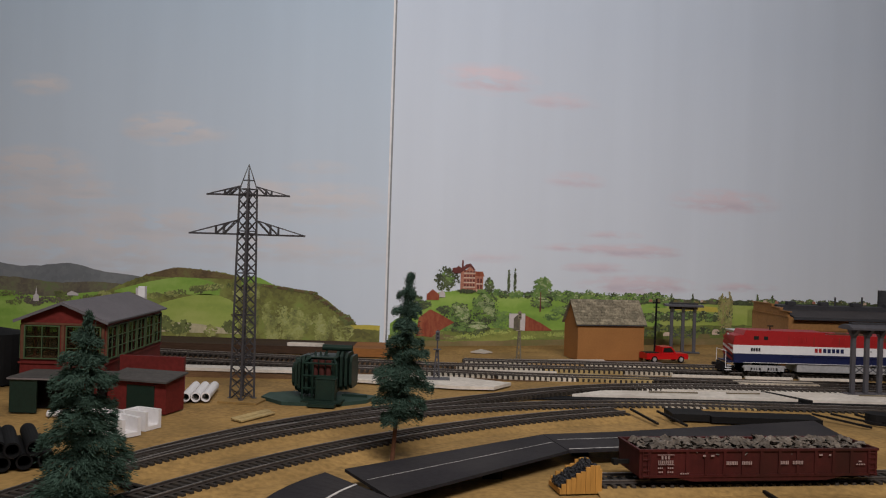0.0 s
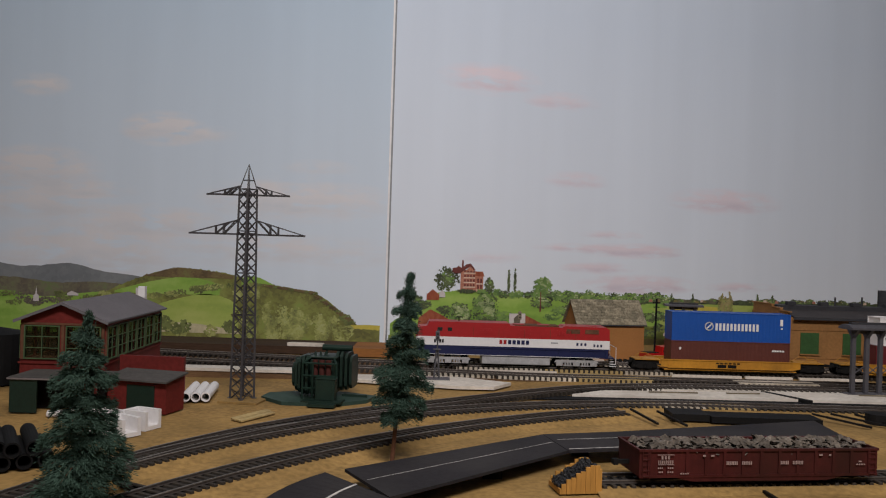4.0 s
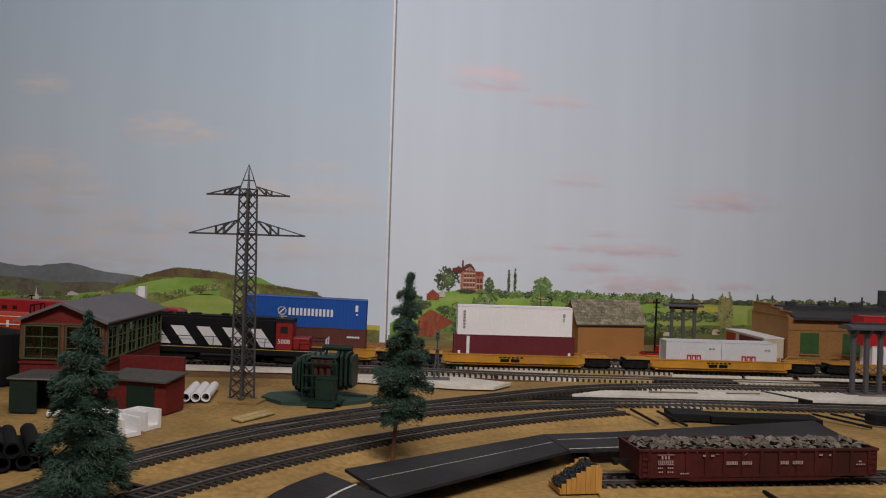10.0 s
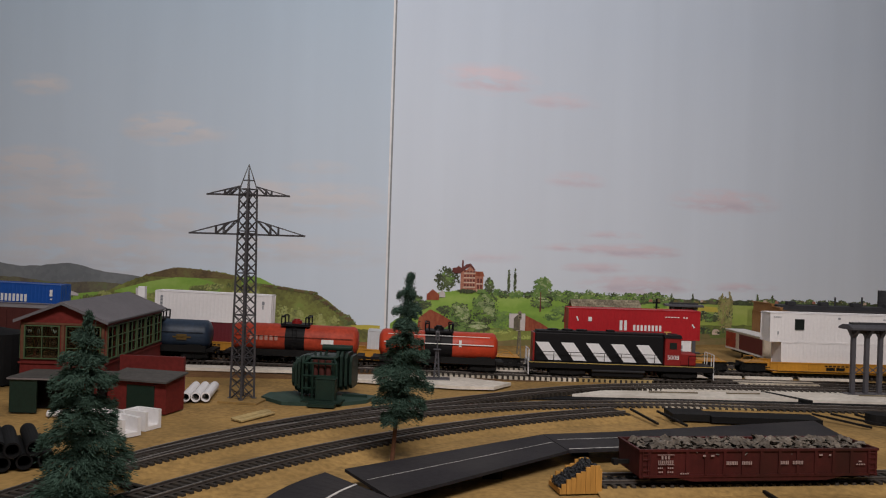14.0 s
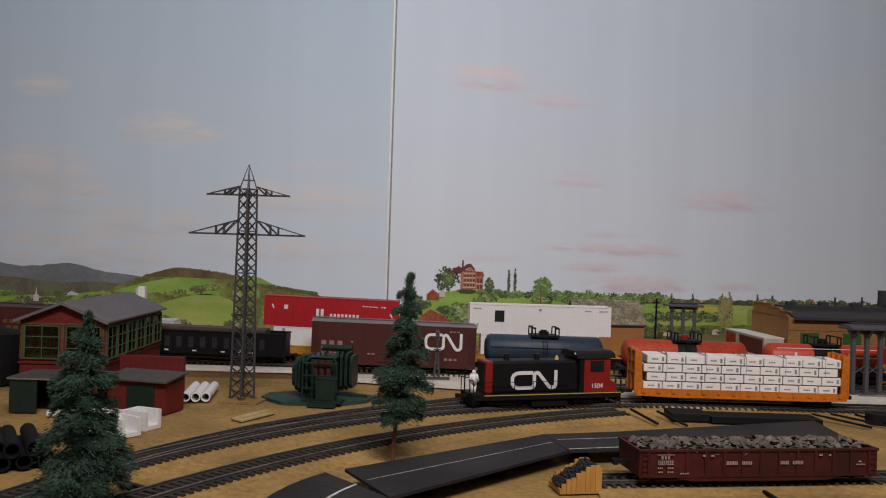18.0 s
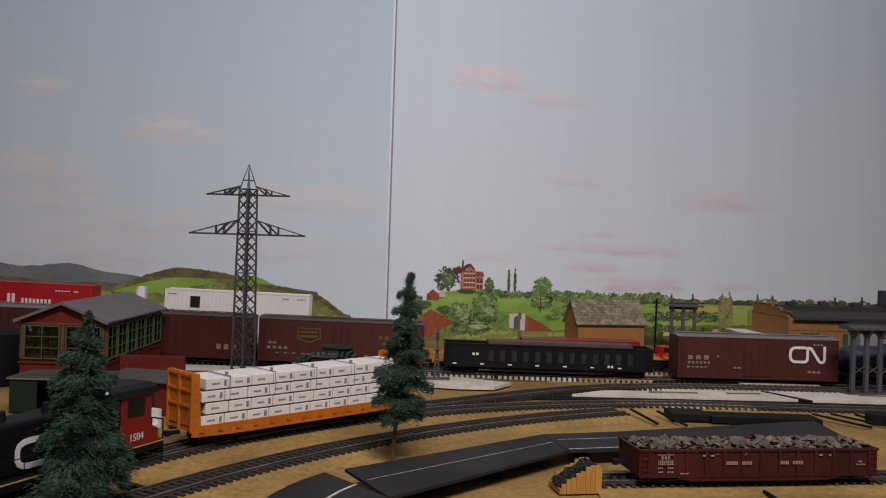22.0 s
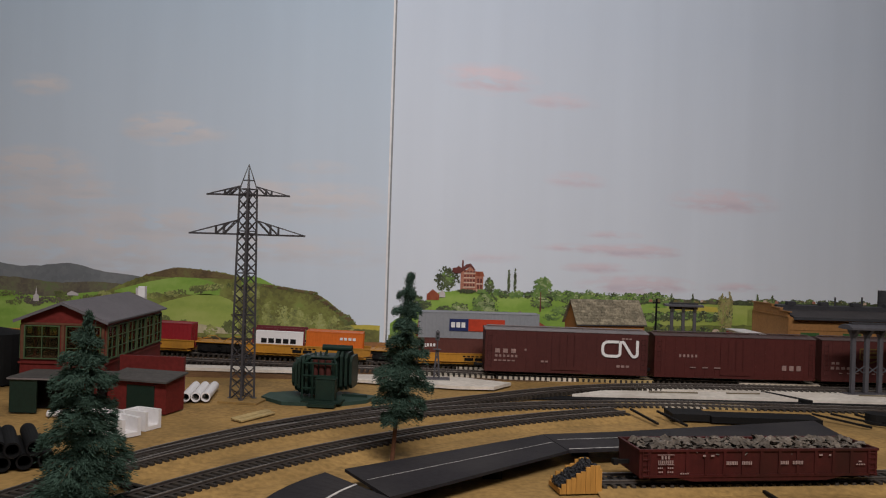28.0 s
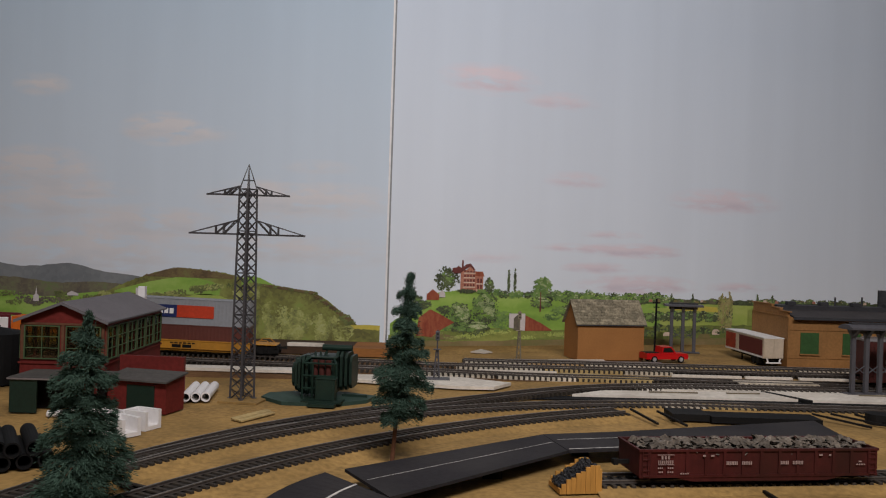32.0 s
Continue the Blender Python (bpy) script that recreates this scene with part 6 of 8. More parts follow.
conifer(pose(-0.1840, 0.436, 0), 0.1012, 0.004, (0.0012, 0.0060, 0.0088, 0.0108, 0.0148, 0.0165, 0.0150, 0.0200, 0.0220, 0.0200, 0.0225), 3, "bushy grey-green model conifer beside the curve", 0.003)
conifer(pose(-0.0290, 0.553, 0), 0.1225, 0.0290, (0.0010, 0.0062, 0.0084, 0.0086, 0.0104, 0.0112, 0.0132, 0.0130, 0.0152, 0.0172, 0.0140), 8, "slender grey-green model conifer with bare lower trunk", 0.0085)

# road
ROAD_Z = 0.010


def road_piece(name, label, outline, lines, legs):
    t = thing(name, label, "road")
    bm = bmesh.new()
    a = [bm.verts.new((x, y, ROAD_Z - 0.0018)) for x, y in outline]
    b = [bm.verts.new((x, y, ROAD_Z)) for x, y in outline]
    bm.faces.new(b)
    bm.faces.new(a[::-1])
    for i in range(len(a)):
        bm.faces.new((a[i], a[(i + 1) % len(a)], b[(i + 1) % len(a)], b[i]))
    bmesh.ops.recalc_face_normals(bm, faces=bm.faces[:])
    part("road_deck", bm, ROAD, t)
    for (xa, ya), (xb, yb), w in lines:
        d = Vector((xb - xa, yb - ya, 0)).normalized()
        n = Vector((-d.y, d.x, 0)) * w / 2
        lm = bmesh.new()
        lm.faces.new([lm.verts.new(Vector((x, y, ROAD_Z + 0.0004)) + s * n) for x, y, s in ((xa, ya, 1), (xa, ya, -1), (xb, yb, -1), (xb, yb, 1))])
        part("road_line", lm, WHITE_LINE, t, "thin white road line")
    for x, y in legs:
        part("support", bx(x - 0.006, x + 0.006, y - 0.004, y + 0.004, -0.002, ROAD_Z - 0.0018), BLACK_M, t)
    return t


road_piece("road", "dark grey card road raised on blocks", [(-0.0533, 0.4945), (-0.0236, 0.4414), (0.0863, 0.5573), (0.0751, 0.6050)], [((-0.038, 0.4715), (0.0795, 0.5800), 0.0007)], [(-0.028, 0.460), (0.035, 0.528), (0.066, 0.580)])
road_piece("road", "dark grey card road end towards the bridge", [(0.0755, 0.6055), (0.0869, 0.5579), (0.128, 0.570), (0.190, 0.585), (0.302, 0.622), (0.306, 0.689), (0.133, 0.6229)], [((0.0875, 0.561), (0.130, 0.573), 0.0016), ((0.083, 0.588), (0.150, 0.606), 0.0009)], [(0.10, 0.595), (0.20, 0.62), (0.28, 0.65)])
bend = bmesh.new()
prev = None
C0 = (-0.0236 + 0.030 * 0.653, 0.4414 - 0.030 * 0.757)
for i in range(31):
    a = radians(130.8 + 3.6 * i)
    z = ROAD_Z - 0.0005 - 0.0075 * min(1, i / 14)
    ring = [bend.verts.new((C0[0] + r * math.cos(a), C0[1] + r * math.sin(a), zz)) for r, zz in ((0.030, z - 0.0016), (0.030, z), (0.0912, z), (0.0912, z - 0.0016))]
    if prev:
        for k in range(4):
            bend.faces.new((prev[k], prev[(k + 1) % 4], ring[(k + 1) % 4], ring[k]))
    prev = ring
bmesh.ops.recalc_face_normals(bend, faces=bend.faces[:])
road_bend = thing("road_bend", "dark grey curved card road on the sand", "road")
part("road_deck", bend, ROAD, road_bend)
lm = bmesh.new()
prev = None
for i in range(31):
    a = radians(130.8 + 3.6 * i)
    z = ROAD_Z - 0.0005 - 0.0075 * min(1, i / 14) + 0.0004
    ring = [lm.verts.new((C0[0] + r * math.cos(a), C0[1] + r * math.sin(a), z)) for r in (0.0590, 0.0608)]
    if prev:
        lm.faces.new((prev[0], prev[1], ring[1], ring[0]))
    prev = ring
part("road_line", lm, WHITE_LINE, road_bend, "white centre line")


# coal bin at the end of the siding
def coal_bin():
    t = thing("coal_bin", "yellow wooden coal bin with a sloping heap of coal", "bin", pose(0.0730, 0.4910, 0, 0, 0, 11))
    W, D, n = 0.0235, 0.0205, 8

    def top(x):
        return 0.0052 + 0.0122 * min(x / 0.0205, 1) - 0.0035 * max(0, (x - 0.0205) / 0.003)

    for y in (0.0, D - 0.0012):
        for i in range(n):
            x0, x1 = W * i / n, W * (i + 1) / n
            k = top((x0 + x1) / 2) + (0.0005 if i % 2 else -0.0003)
            part("plank", bx(x0 + 0.00008, x1 - 0.00008, y - 0.0002 * (i % 2), y + 0.0012, 0, k), WOODM, t)
    part("end_wall", bx(W, W + 0.0012, 0.0, D, 0, 0.0140), WOODM, t)
    part("low_wall", bx(-0.0010, 0.0, 0.0, D, 0, 0.0030), WOODM, t)
    rnd = random.Random(4)
    bm = bmesh.new()
    for i in range(260):
        x, y = rnd.uniform(-0.001, 0.0225), rnd.uniform(0.0015, D - 0.0016)
        z = top(max(x, 0)) - 0.0012 + rnd.uniform(-0.001, 0.0008)
        bmesh.ops.create_icosphere(bm, subdivisions=1, radius=rnd.uniform(0.0007, 0.0014), matrix=pose(x, y, z, rnd.uniform(0, 90), rnd.uniform(0, 90), 0) @ Matrix.Diagonal((1, rnd.uniform(0.6, 1.1), rnd.uniform(0.5, 0.9), 1)))
    prism(bm, [(0.0002, 0.0004), (W - 0.0002, 0.0004), (W - 0.0002, 0.0135), (0.0205, 0.0158), (0.0002, 0.0042)], 0.0014, D - 0.0014)
    tagged(part("coal", bm, COALM, t), "black coal heap", kind="stuff")
    return t


coal_bin()

# dark loading dock and bridge beams on the inner curve
dock = thing("loading_dock", "black loading dock with a dark pit beside it", "dock")
part("deck", prism(bmesh.new(), [(0.232, 0.0), (0.326, 0.0), (0.326, 0.0052), (0.232, 0.0052)], 0.717, 0.743), BLACK_P, dock)
part("pit_wall", bx(0.200, 0.2318, 0.722, 0.750, 0.0, 0.0058), BLACK_M, dock)
for x0, y0, x1, y1, nm in ((0.170, 0.748, 0.182, 0.700, "beam"), (0.192, 0.742, 0.205, 0.696, "beam"), (0.332, 0.752, 0.365, 0.712, "beam"), (0.350, 0.755, 0.385, 0.718, "beam"), (0.372, 0.756, 0.392, 0.716, "beam")):
    part(nm, rods([((x0, y0, 0.004), (x1, y1, 0.0012))], 0.0012, 4), BLACK_M, dock)
# black drum stands in for the curved shadow beside the beams
part("shadow_drum", rods([((0.386, 0.742, -0.001), (0.386, 0.742, 0.0080))], 0.011, 18), BLACK_M, dock)
slab("plywood_strip", "bare plywood strip beside the siding", [(0.14, 0.445), (0.19, 0.462), (0.60, 0.53), (0.60, 0.30), (0.15, 0.30)], -0.0008, 0.0012, PLY, "board")
slab("plank_joint", "dark joint between layout boards", [(0.196, 0.508), (0.198, 0.508), (0.206, 0.40), (0.204, 0.40)], 0.0, 0.0016, BLACK_M, "joint")

# the parked gondola with its scrap
g = gondola("oxide red gondola wagon on the stub siding", GOND, 0.1545, 0.0042, 0.0195, 13)
g.matrix_world = pose(0.1934, 0.5283, 0.005, 0, 0, 9.0)
part("fishbelly_sill", prism(bmesh.new(), [(-0.0560, 0.0038), (0.0560, 0.0038), (0.0430, 0.0012), (-0.0430, 0.0012)], -0.0170, -0.0160), GOND, g)
GL = -0.0180
for nm, x0, x1, z0, z1, n, fill in (("lettering", -0.0665, -0.0560, 0.0172, 0.0176, 1, 1.0), ("lettering", -0.0640, -0.0580, 0.0148, 0.0167, 3, 0.55), ("lettering", -0.0660, -0.0560, 0.0122, 0.0141, 8, 0.5), ("lettering", -0.0660, -0.0560, 0.0115, 0.0118, 1, 1.0),
                                    ("lettering", -0.0660, -0.0625, 0.0092, 0.0100, 3, 0.6), ("lettering", -0.0600, -0.0560, 0.0092, 0.0100, 3, 0.6), ("lettering", -0.0655, -0.0625, 0.0068, 0.0076, 3, 0.6), ("lettering", -0.0600, -0.0560, 0.0068, 0.0076, 3, 0.6),
                                    ("lettering", -0.0228, -0.0154, 0.0112, 0.0132, 7, 0.62), ("lettering", -0.0128, -0.0062, 0.0112, 0.0132, 6, 0.62), ("lettering", 0.0122, 0.0178, 0.0112, 0.0132, 5, 0.62), ("lettering", 0.0202, 0.0272, 0.0112, 0.0132, 7, 0.62),
                                    ("marking", -0.0380, -0.0360, 0.0162, 0.0172, 1, 0.9), ("marking", -0.0330, -0.0305, 0.0162, 0.0172, 1, 0.9), ("marking", 0.0375, 0.0400, 0.0162, 0.0172, 1, 0.9), ("marking", 0.0440, 0.0455, 0.0162, 0.0172, 1, 0.9),
                                    ("marking", 0.0640, 0.0662, 0.0122, 0.0130, 1, 0.9), ("marking", 0.0625, 0.0690, 0.0104, 0.0112, 4, 0.6), ("marking", -0.0520, -0.0460, 0.0058, 0.0066, 4, 0.6)):
    marks(g, nm, lambda bm: bars(bm, x0, x1, z0, z1, n, GL, fill), LETTER_PALE)
rnd = random.Random(12)
bm = bmesh.new()
for i in range(420):
    x, y = rnd.uniform(-0.074, 0.074), rnd.uniform(-0.0150, 0.0150)
    z = 0.0178 + 0.0042 * (1 - (abs(y) / 0.0155) ** 2) * (0.6 + 0.4 * math.sin(x * 160) ** 2) + rnd.uniform(-0.001, 0.001)
    s = rnd.uniform(0.0014, 0.0042)
    q = pose(x, y, z, rnd.uniform(-28, 28), rnd.uniform(-28, 28), rnd.uniform(0, 180))
    mid = bm.verts.new(q @ Vector((0, 0, s * rnd.uniform(0.1, 0.7))))
    ring = [bm.verts.new(q @ Vector((s * math.cos(a) * rnd.uniform(0.6, 1.3), s * math.sin(a) * rnd.uniform(0.6, 1.2), s * rnd.uniform(-0.4, 0.4)))) for a in (0, 1.1, 2.1, 3.2, 4.2, 5.2)]
    for k in range(6):
        bm.faces.new((mid, ring[k], ring[(k + 1) % 6]))
box(bm, -0.0755, 0.0755, -0.0155, 0.0155, 0.006, 0.0165)
bmesh.ops.recalc_face_normals(bm, faces=bm.faces[:])
sc = part("scrap_load", bm, SCRAP)
sc.matrix_world = pose(0.1934, 0.5283, 0.005, 0, 0, 9.0)
tagged(sc, "heap of grey crumpled scrap metal filling the gondola", "load", kind="stuff")


# orange shed with shingled roof
def brick_shed():
    t = thing("freight_shed", "plain orange card shed with grey stone shingle roof", "building", pose(0.1800, 1.1085, 0, 0, 0, 13.2))
    L, d, eave, top = 0.0940, 0.048, 0.0500, 0.0785
    part("front_wall", bx(0, L, 0, 0.002, 0, eave), ORANGE_WALL, t)
    part("back_wall", bx(0, L, d - 0.002, d, 0, eave), ORANGE_WALL, t)
    for x in (0, L - 0.002):
        part("gable_wall", prof(bmesh.new(), [(0.002, 0), (d - 0.002, 0), (d - 0.002, eave), (d / 2, top - 0.002), (0.002, eave)], x, x + 0.002), ORANGE_WALL, t)
    rows = 9
    rnd = random.Random(6)
    for s in (0, 1):
        under = prof(bmesh.new(), [(-0.0025, eave - 0.003), (d / 2, top), (d / 2, top - 0.0016), (-0.0020, eave - 0.0046)] if s == 0 else [(d + 0.0025, eave - 0.003), (d / 2, top), (d / 2, top - 0.0016), (d + 0.0020, eave - 0.0046)], -0.003, L + 0.003)
        slope = part("roof_slope", under, STONE_ROOF, t, "grey-brown shingled roof slope")
        if s == 0:
            ux, uz = (d / 2 + 0.0025), (top - eave + 0.003)
            n = 18
            for r in range(rows):
                f0, f1 = r / rows, (r + 1.25) / rows
                for c in range(n):
                    x0 = -0.003 + (L + 0.006) * (c + (0.5 if r % 2 else 0)) / n
                    x1 = min(x0 + (L + 0.006) / n * 0.95, L + 0.003)
                    if x0 >= L + 0.002:
                        continue
                    lift = 0.0004 + rnd.uniform(0, 0.0006)
                    bm = bmesh.new()
                    f1c = min(f1, 1.0)
                    q = [(x0, -0.0025 + ux * f0, eave - 0.003 + uz * f0 + lift + 0.0004), (x1, -0.0025 + ux * f0, eave - 0.003 + uz * f0 + lift + 0.0004), (x1, -0.0025 + ux * f1c, eave - 0.003 + uz * f1c + 0.0002), (x0, -0.0025 + ux * f1c, eave - 0.003 + uz * f1c + 0.0002)]
                    top_f = [bm.verts.new(v) for v in q]
                    low_f = [bm.verts.new((v[0], v[1], v[2] - 0.0008)) for v in q]
                    bm.faces.new(top_f)
                    for k in range(4):
                        bm.faces.new((top_f[k], low_f[k], low_f[(k + 1) % 4], top_f[(k + 1) % 4]))
                    part("shingle", bm, STONE_ROOF, slope)
    part("fascia", bx(-0.003, L + 0.003, -0.0031, -0.0024, eave - 0.0046, eave - 0.0032), TAR, t, "dark eave board")
    return t


brick_shed()


def warehouse():
    t = thing("warehouse", "long tan warehouse with dark tar roof and green shutters", "building", pose(0.4516, 1.101, 0, 0, 0, 3.0))
    L, d, h = 0.75, 0.113, 0.0655
    part("front_wall", bx(0, L, 0, 0.003, 0, h), TAN_WALL, t)
    part("plinth", bx(-0.001, L, -0.0015, 0.0, 0, 0.010), TAN_WALL, t)
    part("back_wall", bx(0, L, d - 0.003, d, 0, h), TAN_WALL, t)
    part("end_wall", prof(bmesh.new(), [(0.003, 0), (d - 0.003, 0), (d - 0.003, 0.0785), (0.050, 0.0785), (0.050, 0.0752), (0.024, 0.0752), (0.024, 0.0718), (0.003, 0.0718)], 0, 0.003), TAN_WALL, t, "tan end wall with stepped top")
    for y0, y1, z in ((-0.0015, 0.0245, 0.0718), (0.0245, 0.0505, 0.0752), (0.0505, d + 0.001, 0.0785)):
        part("coping", bx(-0.0010, 0.0040, y0, y1, z, z + 0.0012), TAN_WALL, t, "tan coping step")
    part("end_band", bx(-0.0008, 0.0, 0.002, d - 0.002, 0.0655, 0.0672), TAN_WALL, t)
    part("end_wall", bx(L - 0.003, L, 0.003, d - 0.003, 0, h), TAN_WALL, t)
    part("front_roof", prof(bmesh.new(), [(-0.006, h - 0.001), (-0.006, h + 0.001), (d * 0.40, h + 0.0075), (d * 0.40, h + 0.0055)], 0.006, L), FELT, t, "grey felt roof slope")
    part("eave_board", bx(0.004, L, -0.0075, -0.0060, h - 0.0026, h + 0.0008), TAR, t, "black eave board")
    part("clerestory", bx(0.006, L, d * 0.40, d * 0.40 + 0.03, h + 0.0040, h + 0.0130), TAR, t, "black roof monitor")
    for i in range(14):
        x = 0.022 + 0.0455 * i
        part("roof_vent", bx(x, x + 0.0115, d * 0.40 + 0.004, d * 0.40 + 0.014, h + 0.0130, h + 0.0180, 0.0006), TAR, t, "black roof vent")
    for i in range(12):
        x = 0.0165 + 0.0565 * i
        part("shutter", bx(x, x + 0.0245, -0.0010, 0.0005, 0.0185, 0.0460), GREEN_DOOR, t, "green shutter")
        part("sill", bx(x - 0.001, x + 0.0255, -0.0022, 0.0, 0.0168, 0.0185), TAN_WALL, t)
    for i in range(2):
        part("wall_band", bx(-0.0005, L, -0.0008, 0.0, 0.0125 + 0.0365 * i, 0.0137 + 0.0365 * i), TAN_WALL, t)
    stk = bmesh.new()
    rod(stk, (0.172, 0.075, h), (0.172, 0.075, 0.1010), 0.009, 20)
    part("roof_tank", stk, TAR, t, "black round roof tank")
    part("finial", rods([((0.093, 0.06, h + 0.012), (0.093, 0.06, h + 0.025)), ((0.131, 0.06, h + 0.012), (0.131, 0.06, h + 0.026))], 0.0012), TAR, t)
    return t


warehouse()


def trailer():
    t = thing("semi_trailer", "red and white box trailer parked beside the warehouse", "trailer", pose(0.4362, 1.108, 0, 0, 0, 3.2))
    w, L = 0.0134, 0.128
    part("body", bx(-w, w, 0.0, L, 0.0100, 0.0370, 0.0004), TRAILER_CREAM, t, "cream trailer body")
    part("side_panel", bx(-w - 0.0005, -w - 0.0001, 0.004, 0.078, 0.0128, 0.0340), CONT_MAROON, t, "dark red picture panel")
    part("side_panel", bx(-w - 0.0005, -w - 0.0001, 0.091, L - 0.003, 0.0128, 0.0340), TRAIL_RED, t, "bright red picture panel")
    part("panel_stripe", prof(bmesh.new(), [(0.0785, 0.0128), (0.0900, 0.0128), (0.0870, 0.0200), (0.0905, 0.0265), (0.0880, 0.0340), (0.0795, 0.0340), (0.0820, 0.0265), (0.0790, 0.0200)], -w - 0.0007, -w - 0.0003), TRAILER_CREAM, t, "pale wavy shape between the panels")
    part("lower_stripe", bx(-w - 0.0009, -w - 0.0002, 0.003, L - 0.002, 0.0105, 0.0128), LETTER, t)
    part("roof_edge", bx(-w - 0.0006, w + 0.0006, -0.0006, L + 0.0006, 0.0362, 0.0374), LETTER, t)
    for s in (-1, 1):
        a, b = sorted((s * 0.0004, s * (w - 0.0012)))
        part("rear_door", bx(a, b, -0.0008, 0.0002, 0.0112, 0.0355), TRAILER_CREAM, t)
    part("bumper", rods([((-0.010, -0.001, 0.0045), (0.010, -0.001, 0.0045)), ((-0.007, -0.001, 0.0045), (-0.009, -0.001, 0.010)), ((0.007, -0.001, 0.0045), (0.009, -0.001, 0.010))], 0.0011), WHITE_P, t, "white underrun bar")
    for y in (0.018, 0.032):
        for s in (-1, 1):
            wb = bmesh.new()
            rod(wb, (s * 0.0085, y, 0.0056), (s * 0.0135, y, 0.0056), 0.0056, 16)
            part("wheel", wb, BLACK_P, t)
    part("landing_leg", rods([((s * 0.009, L - 0.05, 0.0), (s * 0.009, L - 0.05, 0.011)) for s in (-1, 1)], 0.001), BLACK_M, t)
    part("chassis", bx(-0.006, 0.006, 0.004, L - 0.004, 0.0062, 0.0100), BLACK_M, t)
    return t


trailer()


def pickup():
    t = thing("pickup_truck", "bright red model pickup truck", "car", pose(0.2965, 1.1215, 0, 0, 0, 14))
    w = 0.0105
    part("body", prism(bmesh.new(), [(-0.0300, 0.0045), (-0.0300, 0.0125), (0.0060, 0.0125), (0.0080, 0.0130), (0.0285, 0.0118), (0.0300, 0.0090), (0.0300, 0.0045)], -w, w), PICKUP, t)
    part("cab", prism(bmesh.new(), [(-0.0085, 0.0120), (-0.0070, 0.0205), (0.0060, 0.0210), (0.0125, 0.0125)], -w + 0.0012, w - 0.0012), PICKUP, t)
    part("side_window", prism(bmesh.new(), [(-0.0060, 0.0135), (-0.0052, 0.0192), (0.0050, 0.0196), (0.0098, 0.0135)], -w + 0.0009, w - 0.0009), DARK_GLASS, t)
    part("cargo_bed", bx(-0.0290, -0.0095, -w + 0.0015, w - 0.0015, 0.0120, 0.0127), BLACK_P, t)
    for x in (-0.0190, 0.0195):
        for s in (-1, 1):
            wb = bmesh.new()
            rod(wb, (x, s * (w - 0.0025), 0.0044), (x, s * (w + 0.0004), 0.0044), 0.0044, 16)
            ty = part("wheel", wb, BLACK_P, t)
            hb = bmesh.new()
            rod(hb, (x, s * (w + 0.0003), 0.0044), (x, s * (w + 0.0009), 0.0044), 0.0027, 12)
            part("rim", hb, SILVER, ty, "silver wheel rim")
    part("bumper", bx(0.0298, 0.0312, -w, w, 0.0045, 0.0065), SILVER, t)
    part("headlight", bx(0.0296, 0.0303, -w + 0.001, -w + 0.004, 0.0080, 0.0100), LETTER, t)
    return t


pickup()


def gantry(m, n, gap, post, h, roof_h, wing, over):
    t = thing("platform_canopy", "grey plastic loading gantry on square posts", "gantry", m, "grey gantries")
    L = gap * (n - 1)
    k = post / 2
    for i in range(n):
        part("post", bx(i * gap - k, i * gap + k, -k, k, 0.001, h, 0.0003), STEEL, t)
        part("bracket", prof(bmesh.new(), [(-wing * 0.8, h + 0.0044), (wing * 0.8, h + 0.0044), (k, h - 0.0045), (-k, h - 0.0045)], i * gap - k * 0.8, i * gap + k * 0.8), STEEL, t)
    part("head_beam", bx(-0.004, L + 0.004, -k * 0.9, k * 0.9, h, h + 0.0044), STEEL, t)
    part("roof", prof(bmesh.new(), [(-wing, h + 0.0044), (-wing, h + 0.0064), (-wing * 0.4, h + roof_h), (wing * 0.4, h + roof_h), (wing, h + 0.0064), (wing, h + 0.0044)], -over, L + over), STEEL, t)
    part("roof_ridge", bx(-over * 0.4, L + over * 0.4, -wing * 0.25, wing * 0.25, h + roof_h, h + roof_h + 0.0020), TAR, t, "black roof ridge")
    for i in range(n - 1):
        x0, x1 = i * gap + k, (i + 1) * gap - k
        part("cross_brace", rods([((x0, 0, h * 0.46), (x1, 0, h * 0.34)), ((x0, 0, h * 0.34), (x1, 0, h * 0.46))], 0.0006, 4), STEEL, t)
    part("foot", bx(-0.008, L + 0.008, -0.006, 0.006, -0.0005, 0.001), STEEL, t)
    return t


gantry(pose(0.4290, 0.8800, 0.0027, 0, 0, 8), 6, 0.0153, 0.0042, 0.0630, 0.0095, 0.0120, 0.0095)
gantry(pose(0.3385, 1.2430, 0, 0, 0, -8), 3, 0.0162, 0.0046, 0.0625, 0.0078, 0.0110, 0.0110)

pole = thing("telegraph_pole", "thin black telegraph pole beside the shed", "pole", pose(0.3000, 1.1850, 0))
part("mast", rods([((0, 0, 0), (0.001, 0, 0.080))], 0.0014, 8), BLACK_P, pole)
part("crossarm", bx(-0.004, 0.006, -0.0008, 0.0008, 0.0735, 0.0750), BLACK_P, pole)
part("crossarm", bx(-0.003, 0.005, -0.0008, 0.0008, 0.0675, 0.0688), BLACK_P, pole)


